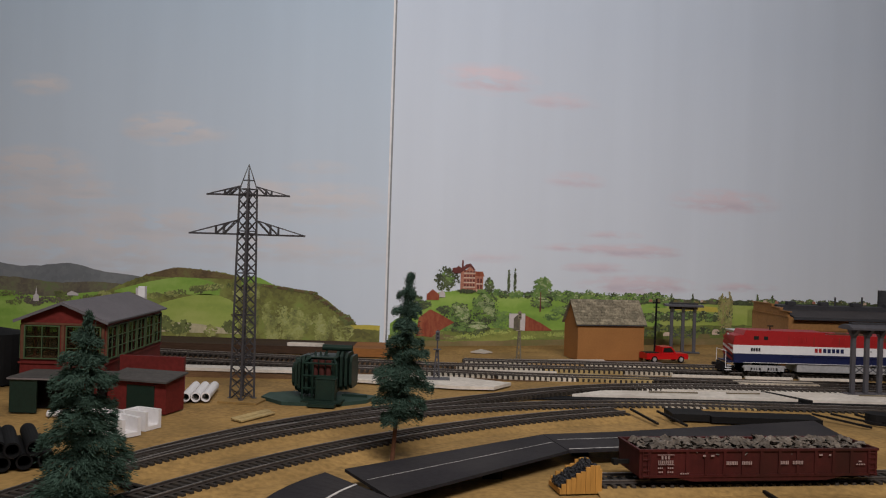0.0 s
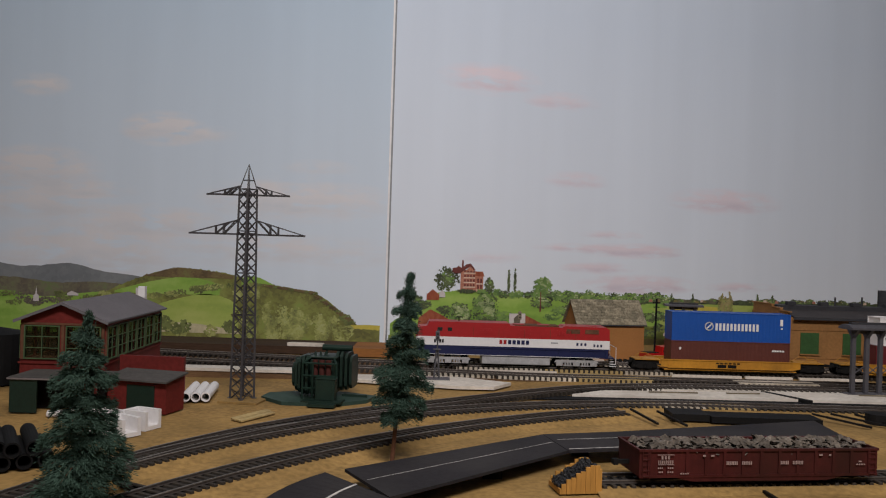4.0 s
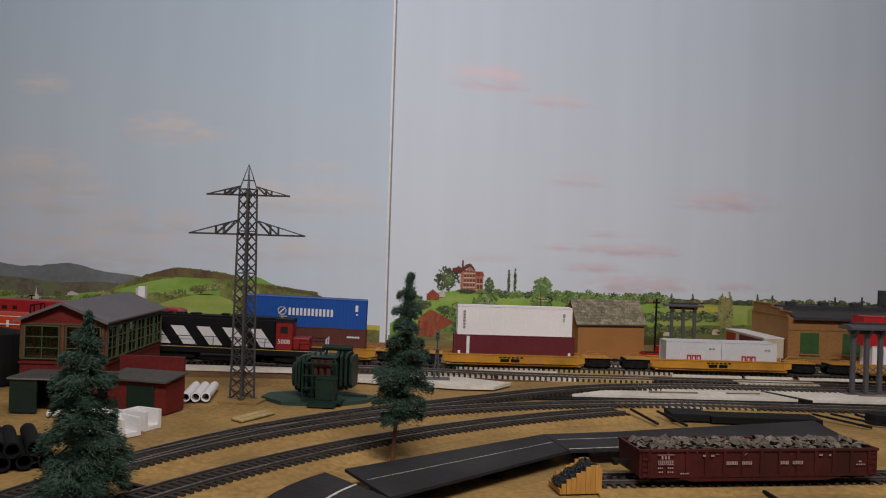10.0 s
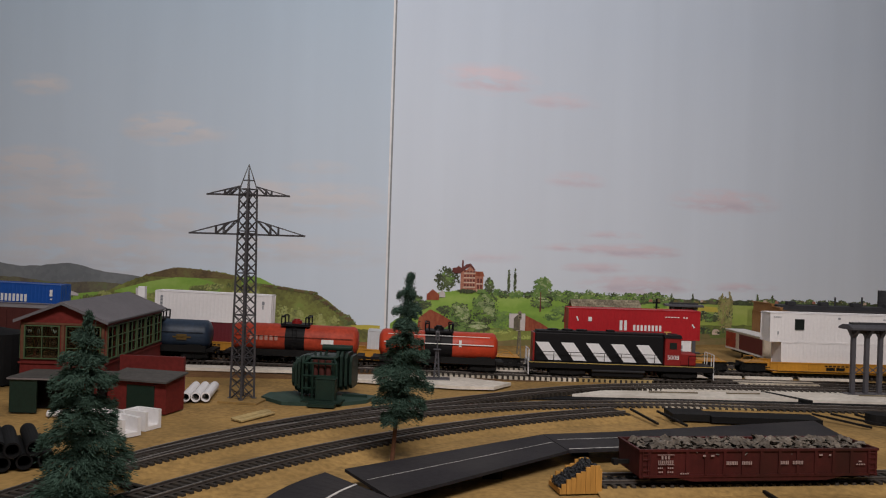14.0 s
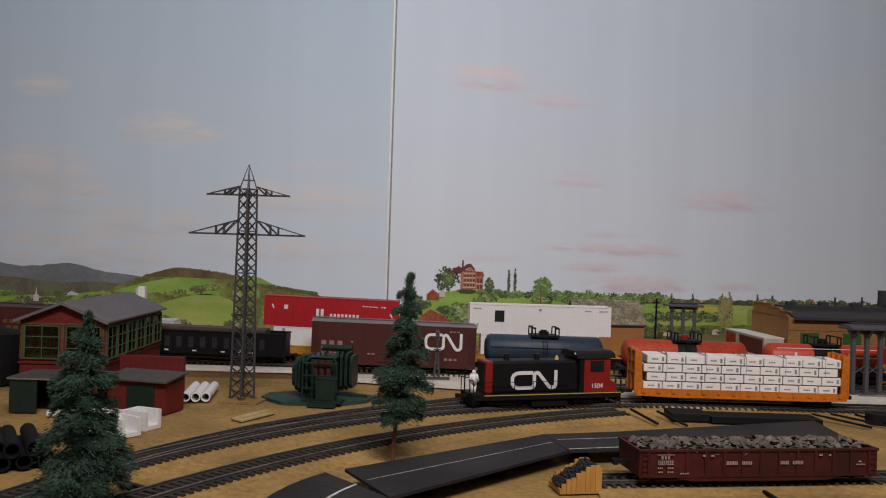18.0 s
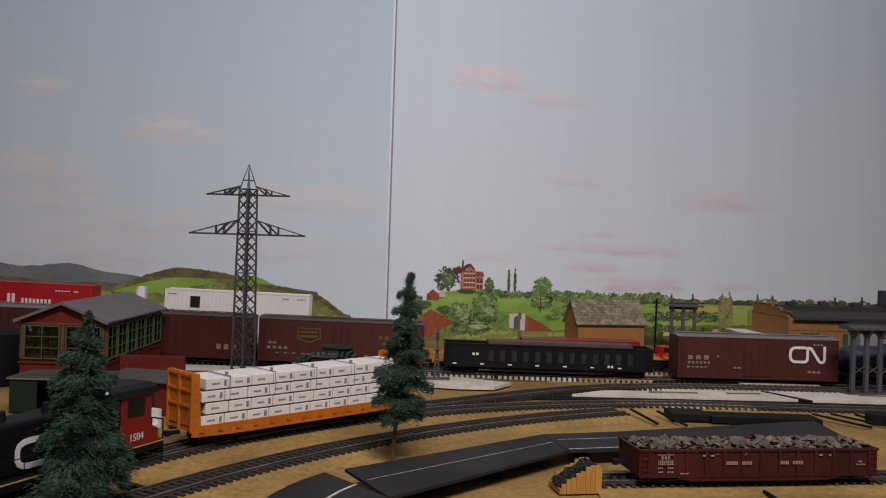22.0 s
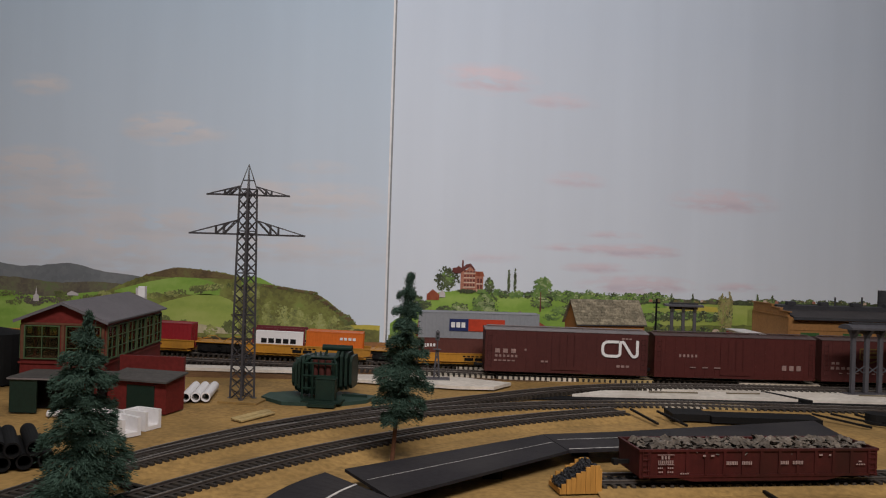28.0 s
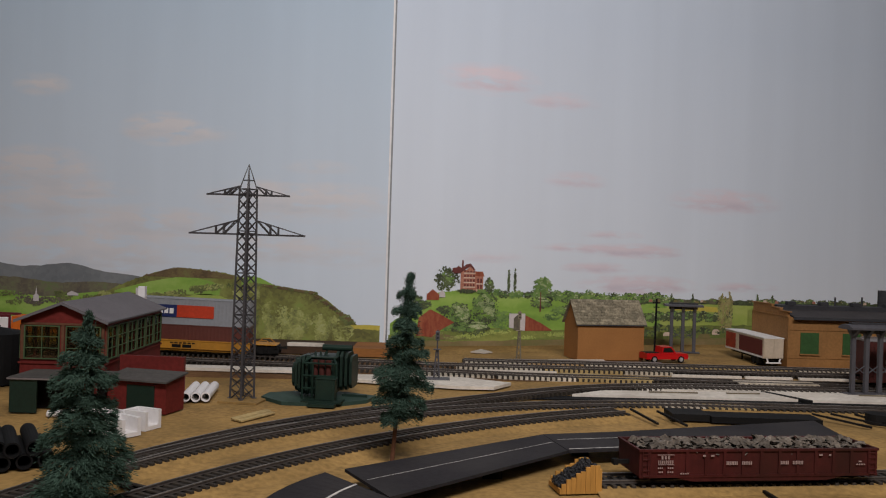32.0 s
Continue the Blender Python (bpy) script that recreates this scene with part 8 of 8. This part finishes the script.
    text_part("number", "5008", 0.0066, Matrix.Translation((0.0527, -0.0155, 0.0278)) @ Matrix.Rotation(radians(90), 4, "X"), LETTER, c)
    for ob in c.children:
        if ob.name.split(".")[0] not in ("truck", "coupler", "pilot", "step"):
            ob.location.z -= 0.0030
    return c


TRAIN_B.append((road_engine(), -0.054, 0.0))
c = tank_car("orange tank wagon with white lines and black middle band", TANK_ORANGE, 0.131, LETTER)
marks(c, "marking", [lambda bm: bars(bm, -0.038, -0.034, 0.0280, 0.0350, 1, -0.0163), lambda bm: bars(bm, 0.022, 0.026, 0.0280, 0.0350, 1, -0.0163)])
TRAIN_B.append((c, -0.2585, 0.0))
c = tank_car("orange tank wagon with white lettering and black middle band", TANK_OLD, 0.138, None, None, 0.0105, CAB_RED)
marks(c, "lettering", lambda bm: bars(bm, -0.048, -0.016, 0.0262, 0.0312, 6, -0.0162, 0.62), LETTER_FADED, "faded pinkish lettering")
marks(c, "marking", lambda bm: bars(bm, 0.029, 0.043, 0.0240, 0.0290, 1, -0.0162, 0.95), None, "white data panel")
TRAIN_B.append((c, -0.4145, 0.0))
c = tank_car("dark blue tank wagon with a small yellow emblem", TANK_BLUE, 0.131, None, TANK_BLUE)
marks(c, "emblem", lambda bm: (bars(bm, 0.027, 0.047, 0.0245, 0.0262, 3, -0.0162, 0.9), bars(bm, 0.031, 0.043, 0.0225, 0.0285, 1, -0.0162, 0.9)), LETTER_Y, "dull yellow emblem")
TRAIN_B.append((c, -0.5715, 0.0))


def emblem_boxcar(x0, h):
    c = boxcar("brown boxcar with a white ribbon emblem and grey roof", BOX_BROWN)
    marks(c, "emblem", lambda bm: emblem(bm, x0, 0.0248, h, -0.0189, 0.0030), None, "white ribbon emblem")
    marks(c, "lettering", [lambda bm: bars(bm, -0.078, -0.052, 0.0245, 0.0290, 3, -0.0180, 0.6), lambda bm: bars(bm, -0.078, -0.052, 0.0200, 0.0225, 6, -0.0180, 0.6), lambda bm: bars(bm, -0.079, -0.055, 0.0155, 0.0170, 5, -0.0180, 0.7)], LETTER_OLD, "worn pale lettering")
    marks(c, "marking", [lambda bm: bars(bm, -0.028, -0.019, 0.0155, 0.0175, 2, -0.0188), lambda bm: bars(bm, 0.060, 0.072, 0.0430, 0.0445, 3, -0.0180), lambda bm: bars(bm, 0.055, 0.070, 0.0125, 0.0150, 3, -0.0180), lambda bm: bars(bm, -0.046, -0.043, 0.0275, 0.0295, 1, -0.0180)], LETTER_OLD)
    return c


TRAIN_B.append((emblem_boxcar(0.0345, 0.0155), -0.7365, 0.0))
c = gondola("long black gondola wagon with side ribs and brown load", LOCO_BLACK, 0.228, 0.0085, 0.0322, 18)
for i in range(18):
    x = -0.114 + 0.228 * i / 18 + 0.0063
    if 2 < i < 16:
        part("panel", bx(x + 0.0036, x + 0.0090, -0.0171, -0.0166, 0.0150, 0.0262), PANEL_DULL, c, "grey sheet between the ribs")
marks(c, "marking", [lambda bm, i=i: bars(bm, -0.105 + 0.03 * i, -0.099 + 0.03 * i, 0.0108, 0.0122, 1, -0.0180) for i in range(7)] + [lambda bm: bars(bm, 0.064, 0.071, 0.0115, 0.0140, 2, -0.0180), lambda bm: bars(bm, -0.084, -0.076, 0.021, 0.0235, 2, -0.0180)])
TRAIN_B.append((c, -0.9666, 0.0))
ld = thing("brown_load", "long brown sheeted load in a black gondola", "load")
part("sheet", prof(bmesh.new(), [(-0.0150, 0.0), (-0.0150, 0.0235), (-0.012, 0.0258), (0.012, 0.0258), (0.0150, 0.0235), (0.0150, 0.0)], -0.068, 0.090), ROOF_DARK, ld)
TRAIN_B.append((ld, -0.965, 0.0105))
c = boxcar("brown boxcar with yellow shield and yellow lettering bars", BOX_BROWN, roof=ROOF_DARK)
marks(c, "shield", lambda bm: (stroke(bm, [(-0.0465, 0.0405), (-0.0225, 0.0405), (-0.0225, 0.0300), (-0.0345, 0.0255), (-0.0465, 0.0300), (-0.0465, 0.0405)], 0.0016, -0.0180), bars(bm, -0.0440, -0.0250, 0.0305, 0.0335, 1, -0.0180, 0.95), bars(bm, -0.0440, -0.0250, 0.0355, 0.0380, 1, -0.0180, 0.95)), LETTER_Y, "dull yellow shield")
marks(c, "lettering", [lambda bm: bars(bm, 0.040, 0.080, 0.0320, 0.0362, 6, -0.0180, 0.7), lambda bm: bars(bm, 0.044, 0.080, 0.0258, 0.0298, 5, -0.0180, 0.7)], LETTER_Y, "dull yellow lettering bars")
marks(c, "marking", [lambda bm: bars(bm, -0.078, -0.068, 0.0230, 0.0255, 2, -0.0180), lambda bm: bars(bm, -0.079, -0.055, 0.0175, 0.0205, 4, -0.0180, 0.6), lambda bm: bars(bm, -0.070, -0.015, 0.0130, 0.0142, 6, -0.0188, 0.4), lambda bm: bars(bm, 0.004, 0.012, 0.0232, 0.0245, 2, -0.0188), lambda bm: bars(bm, 0.026, 0.080, 0.0130, 0.0145, 5, -0.0180, 0.4)], LETTER_OLD)
TRAIN_B.append((c, -1.193, 0.0))
c = boxcar("red-brown boxcar with a few small white marks", BOX_RED, roof=ROOF_DARK)
marks(c, "marking", [lambda bm: bars(bm, -0.062, -0.040, 0.0265, 0.0295, 5, -0.0180, 0.5), lambda bm: bars(bm, -0.050, -0.010, 0.0150, 0.0162, 3, -0.0188, 0.5), lambda bm: bars(bm, 0.052, 0.076, 0.0145, 0.0200, 3, -0.0180, 0.6)], LETTER_OLD)
TRAIN_B.append((c, -1.378, 0.0))
TRAIN_B.append((emblem_boxcar(0.0390, 0.0155), -1.5635, 0.0))


# ---- train on the front curve ----
def switch_engine():
    c = thing("switcher_locomotive", "black switching locomotive with red cab and white ribbon emblem", "locomotive")
    x0, x1, w = -0.073, 0.073, 0.0155
    part("frame", bx(x0, x1, -w, w, 0.0110, 0.0161), LOCO_BLACK, c)
    for k in (-w, w):
        part("walkway_edge", bx(x0 + 0.010, x1, k - 0.0003, k + 0.0003, 0.0150, 0.0157), BRASS, c, "thin yellow walkway edge")
    part("hood", bx(-0.0580, 0.0330, -0.0105, 0.0105, 0.0161, 0.0440, 0.0022), LOCO_BLACK, c, "black hood")
    part("hood_front", bx(-0.0600, -0.0530, -0.0110, 0.0110, 0.0161, 0.0442, 0.0015), CAB_RED, c, "red hood front")
    part("grille", bx(-0.0606, -0.0598, -0.0080, 0.0080, 0.0200, 0.0420), LOCO_BLACK, c)
    marks(c, "emblem", lambda bm: emblem(bm, -0.0345, 0.0205, 0.0130, -0.0110, 0.0031, 1.34), None, "white ribbon emblem")
    part("cab", bx(0.0345, 0.0615, -0.0155, 0.0155, 0.0161, 0.0470, 0.0005), CAB_RED, c, "red cab")
    part("cab_front_wall", bx(0.0300, 0.0345, -0.0155, 0.0155, 0.0161, 0.0465), LOCO_BLACK, c)
    part("cab_roof", prof(bmesh.new(), [(-0.0170, 0.0462), (-0.0150, 0.0500), (-0.009, 0.0520), (0.009, 0.0520), (0.0150, 0.0500), (0.0170, 0.0462)], 0.0270, 0.0660), LOCO_BLACK, c, "black rounded cab roof")
    part("window", bx(0.0405, 0.0545, -0.0159, 0.0159, 0.0340, 0.0440), DARK_GLASS, c, "dark cab side window")
    part("cab_step", prism(bmesh.new(), [(0.0345, 0.0161), (0.0675, 0.0161), (0.0675, 0.0235), (0.0615, 0.0265), (0.0345, 0.0265)], -0.0157, 0.0157), CAB_RED, c)
    for x in (-0.036, -0.006):
        s = bmesh.new()
        rod(s, (x, 0, 0.0440), (x, 0, 0.0490), 0.0028, 12, 0.0022)
        part("exhaust_stack", s, LOCO_BLACK, c)
    b = bmesh.new()
    rod(b, (0.012, -0.004, 0.0440), (0.012, -0.004, 0.0475), 0.0022, 12, 0.0008)
    part("bell", b, BRASS, c)
    part("horn", rods([((0.026, -0.012, 0.050), (0.036, -0.012, 0.050))], 0.0009), LETTER, c)
    part("fuel_tank", bx(-0.016, 0.020, -0.0135, 0.0135, 0.0040, 0.0110, 0.001), LOCO_BLACK, c)
    for y in (-0.0152, 0.0152):
        pr = [((-0.070 + 0.018 * i, y, 0.0161), (-0.070 + 0.018 * i, y, 0.0265)) for i in range(6)] + [((-0.070, y, 0.0265), (0.020, y, 0.0265))]
        part("handrail", rods(pr, 0.0003), LOCO_BLACK, c)
    for e, xe in ((-1, x0), (1, x1)):
        part("end_rail", rods([((xe, y, 0.0040), (xe, y, 0.0280)) for y in (-0.0148, -0.006, 0.006, 0.0148)] + [((xe, -0.0148, 0.028), (xe, -0.006, 0.028)), ((xe, 0.0148, 0.028), (xe, 0.006, 0.028))], 0.00045), LOCO_BLACK, c)
        part("pilot", bx(min(xe, xe - e * 0.003), max(xe, xe - e * 0.003), -0.0145, 0.0145, 0.0030, 0.0110), LOCO_BLACK, c)
        part("step", bx(min(xe, xe - e * 0.006), max(xe, xe - e * 0.006), -0.0155, -0.010, 0.0045, 0.0052), LOCO_BLACK, c)
        coupler(c, xe, e)
        truck(c, e * 0.040, BLACK_M, 2, 0.027)
    text_part("number", "1504", 0.0062, Matrix.Translation((0.0475, -0.0162, 0.0215)) @ Matrix.Rotation(radians(90), 4, "X"), LETTER, c)
    for ob in c.children:
        if ob.name.split(".")[0] not in ("truck", "coupler", "pilot", "step"):
            ob.location.z -= 0.0042
        if ob.name.split(".")[0] != "truck":
            ob.scale.x = 0.975
    return c


def figurine():
    """A small plain white figure on the front step."""
    bm = bmesh.new()
    bmesh.ops.create_uvsphere(bm, u_segments=10, v_segments=8, radius=0.0018, matrix=pose(0, 0, 0.0188))
    rod(bm, (0, 0, 0.0075), (0, 0, 0.0172), 0.0024, 8, 0.0030)
    for s in (-1, 1):
        rod(bm, (s * 0.0013, 0, 0.0), (s * 0.0012, 0, 0.0085), 0.0014, 8)
        rod(bm, (s * 0.0030, 0, 0.0165), (s * 0.0042, -0.001, 0.0105), 0.0009, 6)
    ob = part("figurine", bm, WHITE_P, None, smooth=True)
    return tagged(ob, "small plain white figurine standing on the locomotive step", "figurine")


def bulkhead_flat():
    c = thing("bulkhead_flatcar", "orange bulkhead flat wagon", "rail car")
    L, w = 0.192, 0.0162
    part("deck", bx(-L / 2, L / 2, -w + 0.0006, w - 0.0006, 0.0115, 0.0135), FLAT_ORANGE, c)
    for s in (-1, 1):
        y0, y1 = sorted((s * (w - 0.0012), s * w))
        bm = prism(bmesh.new(), [(-L / 2, 0.0080), (-L / 2, 0.0148), (L / 2, 0.0148), (L / 2, 0.0080), (L / 2 - 0.03, 0.0070), (-L / 2 + 0.03, 0.0070)], y0, y1)
        part("side_sill", bm, FLAT_ORANGE, c)
        for i in range(14):
            x = -L / 2 + L * (i + 0.5) / 14
            yy0, yy1 = sorted((s * w, s * (w + 0.0010)))
            part("stake_pocket", bx(x - 0.0016, x + 0.0016, yy0, yy1, 0.0105, 0.0150), FLAT_ORANGE, c)
    for e in (-1, 1):
        xe = e * L / 2
        a, b = sorted((xe, xe - e * 0.0022))
        bh = part("bulkhead", bx(a, b, -w, w, 0.0148, 0.0495), FLAT_ORANGE, c, "orange end bulkhead")
        for y in (-w, -w / 3, w / 3, w - 0.0014):
            part("gusset", prism(bmesh.new(), [(xe - e * 0.0022, 0.0148), (xe - e * 0.0022, 0.0490), (xe - e * 0.0046, 0.0490), (xe - e * 0.0062, 0.0148)], y, y + 0.0014), FLAT_ORANGE, bh)
        for z in (0.027, 0.037, 0.047):
            part("cross_rail", bx(min(xe, xe + e * 0.0012), max(xe, xe + e * 0.0012), -w, w, z, z + 0.0016), FLAT_ORANGE, bh)
        for y in (-w + 0.0004, 0, w - 0.0012):
            part("upright", bx(min(xe, xe + e * 0.0014), max(xe, xe + e * 0.0014), y - 0.0006, y + 0.0010, 0.0110, 0.0495), FLAT_ORANGE, bh)
        truck(c, e * (L / 2 - 0.026))
        coupler(c, xe, e)
    part("underframe", prism(bmesh.new(), [(-L / 2 + 0.003, 0.0115), (L / 2 - 0.003, 0.0115), (L / 2 - 0.06, 0.0050), (-L / 2 + 0.06, 0.0050)], -0.006, 0.006), BLACK_M, c)
    return c


def lumber_load():
    c = thing("lumber_load", "white wrapped lumber bundles strapped in four layers", "load")
    h, n = 0.0071, 10
    w = 0.0150
    for k in range(4):
        shift = 0.0022 if k % 2 else -0.0008
        for i in range(n):
            L = 0.1770 / n
            x = -0.0885 + L * i + shift
            part("lumber_pack", bx(x + 0.0004, x + L - 0.0004, -w, w, k * (h + 0.0009), k * (h + 0.0009) + h, 0.0004), LUMBER, c)
            mk = bmesh.new()
            z = k * (h + 0.0009)
            bars(mk, x + 0.0045, x + 0.0105, z + 0.0030, z + 0.0042, 4, -w - 0.0002, 0.8)
            if (i * 3 + k) % 4 != 1:
                box(mk, x + 0.0135, x + 0.0155, -w - 0.0002, -w, z + 0.0018, z + 0.0056)
            part("print", mk, CONT_GREY, c, "grey printed mark")
        # dark slab fills the gap between two layers
        if k:
            part("gap_slab", bx(-0.0880, 0.0880, -w + 0.0004, w - 0.0004, k * (h + 0.0009) - 0.0009, k * (h + 0.0009)), GAP_DARK, c)
    for i in range(5):
        x = -0.072 + 0.036 * i + 0.004
        H = 4 * (h + 0.0009)
        st = bmesh.new()
        box(st, x - 0.0002, x + 0.0002, -w - 0.0003, -w - 0.0001, 0.016, H)
        box(st, x - 0.0004, x + 0.0004, w + 0.0001, w + 0.0004, 0.016, H)
        box(st, x - 0.0004, x + 0.0004, -w - 0.0004, w + 0.0004, H - 0.0004, H)
        box(st, x - 0.0008, x + 0.0008, -w + 0.004, -w + 0.0056, H, H + 0.0022)
        part("strap", st, CONT_GREY, c, "thin grey tie-down strap")
    return c


FLAT_AHEAD = 0.1000
TRAIN_C.append((bulkhead_flat(), FLAT_AHEAD, 0.0, 0.0055))
TRAIN_C.append((lumber_load(), FLAT_AHEAD, 0.0137, 0.0055))
TRAIN_C.append((switch_engine(), 0.2840, 0.0, 0.0018))
TRAIN_C.append((figurine(), 0.2840 + 0.0655, 0.0109, -0.002))


# ---- how the trains move ----
A_STEPS = [0.3361, 0.2455, 0.1528, 0.0584, -0.0355, -0.1261, -0.211, -0.2898, -0.3702, -0.4518, -0.5349, -0.6208, -0.7085, -0.7969, -0.8851, -0.9719, -1.0595, -1.1485, -1.2394, -1.329, -1.4176, -1.5056, -1.5921, -1.6771, -1.7605, -1.8451, -1.9339, -2.0249, -2.1137, -2.1995, -2.2848, -2.3683, -2.4507]
B_STEPS = [-1.1801, -1.079, -0.9778, -0.8767, -0.7755, -0.6744, -0.5732, -0.472, -0.3709, -0.2697, -0.1682, -0.0642, 0.0438, 0.1512, 0.2562, 0.3604, 0.4672, 0.5767, 0.6856, 0.7896, 0.8908, 0.987, 1.0852, 1.1866, 1.2904, 1.3924, 1.4907, 1.5933, 1.7008, 1.813, 1.9221, 2.0237, 2.1223]
C_STEPS = [(0, -2.38), (14, -0.63), (16.5, -0.3099), (17, -0.2474), (17.5, -0.1855), (18, -0.1191), (18.5, -0.0528), (19, 0.0127), (19.5, 0.0715), (20, 0.1205), (20.5, 0.1680), (21, 0.2163),
           (21.5, 0.2645), (22, 0.3045), (22.5, 0.3405), (23, 0.3765), (23.5, 0.4270), (24, 0.4875), (24.5, 0.5490), (25, 0.6070), (25.5, 0.6650), (28, 0.951), (32, 1.351)]




def ride(car, steps, offset, way, lift):
    rows = []
    for t, p in enumerate(steps):
        x = p + offset
        y, z = way(x)
        y2, z2 = way(x + 0.02)
        rows.append((float(t), pose(x, y, z + lift, 0, -math.degrees(math.atan2(z2 - z, 0.02)), math.degrees(math.atan2(y2 - y, 0.02)))))
    walk(car, rows)


def motions():
    for car, offset, lift in TRAIN_A:
        ride(car, A_STEPS, offset, way_a, lift)
    for car, offset, lift in TRAIN_B:
        ride(car, B_STEPS, offset, way_b, lift)
    for car, ahead, lift, inset in TRAIN_C:
        rows = []
        for t, s in C_STEPS:
            if ahead > 0.2:
                s += 0.0115 * min(1.0, max(0.0, (t - 17.0) / 5.0))  # the slack of the coupling draws out on the curve
            x, y, h = way_c(s + ahead)
            k = inset * min(1.0, max(0.0, (s + ahead) / 0.07))
            x, y = x - k * math.sin(h), y + k * math.cos(h)
            rows.append((float(t), pose(x, y, 0.005 + lift, 0, 0, math.degrees(h) - 180)))
        walk(car, rows)


motions()
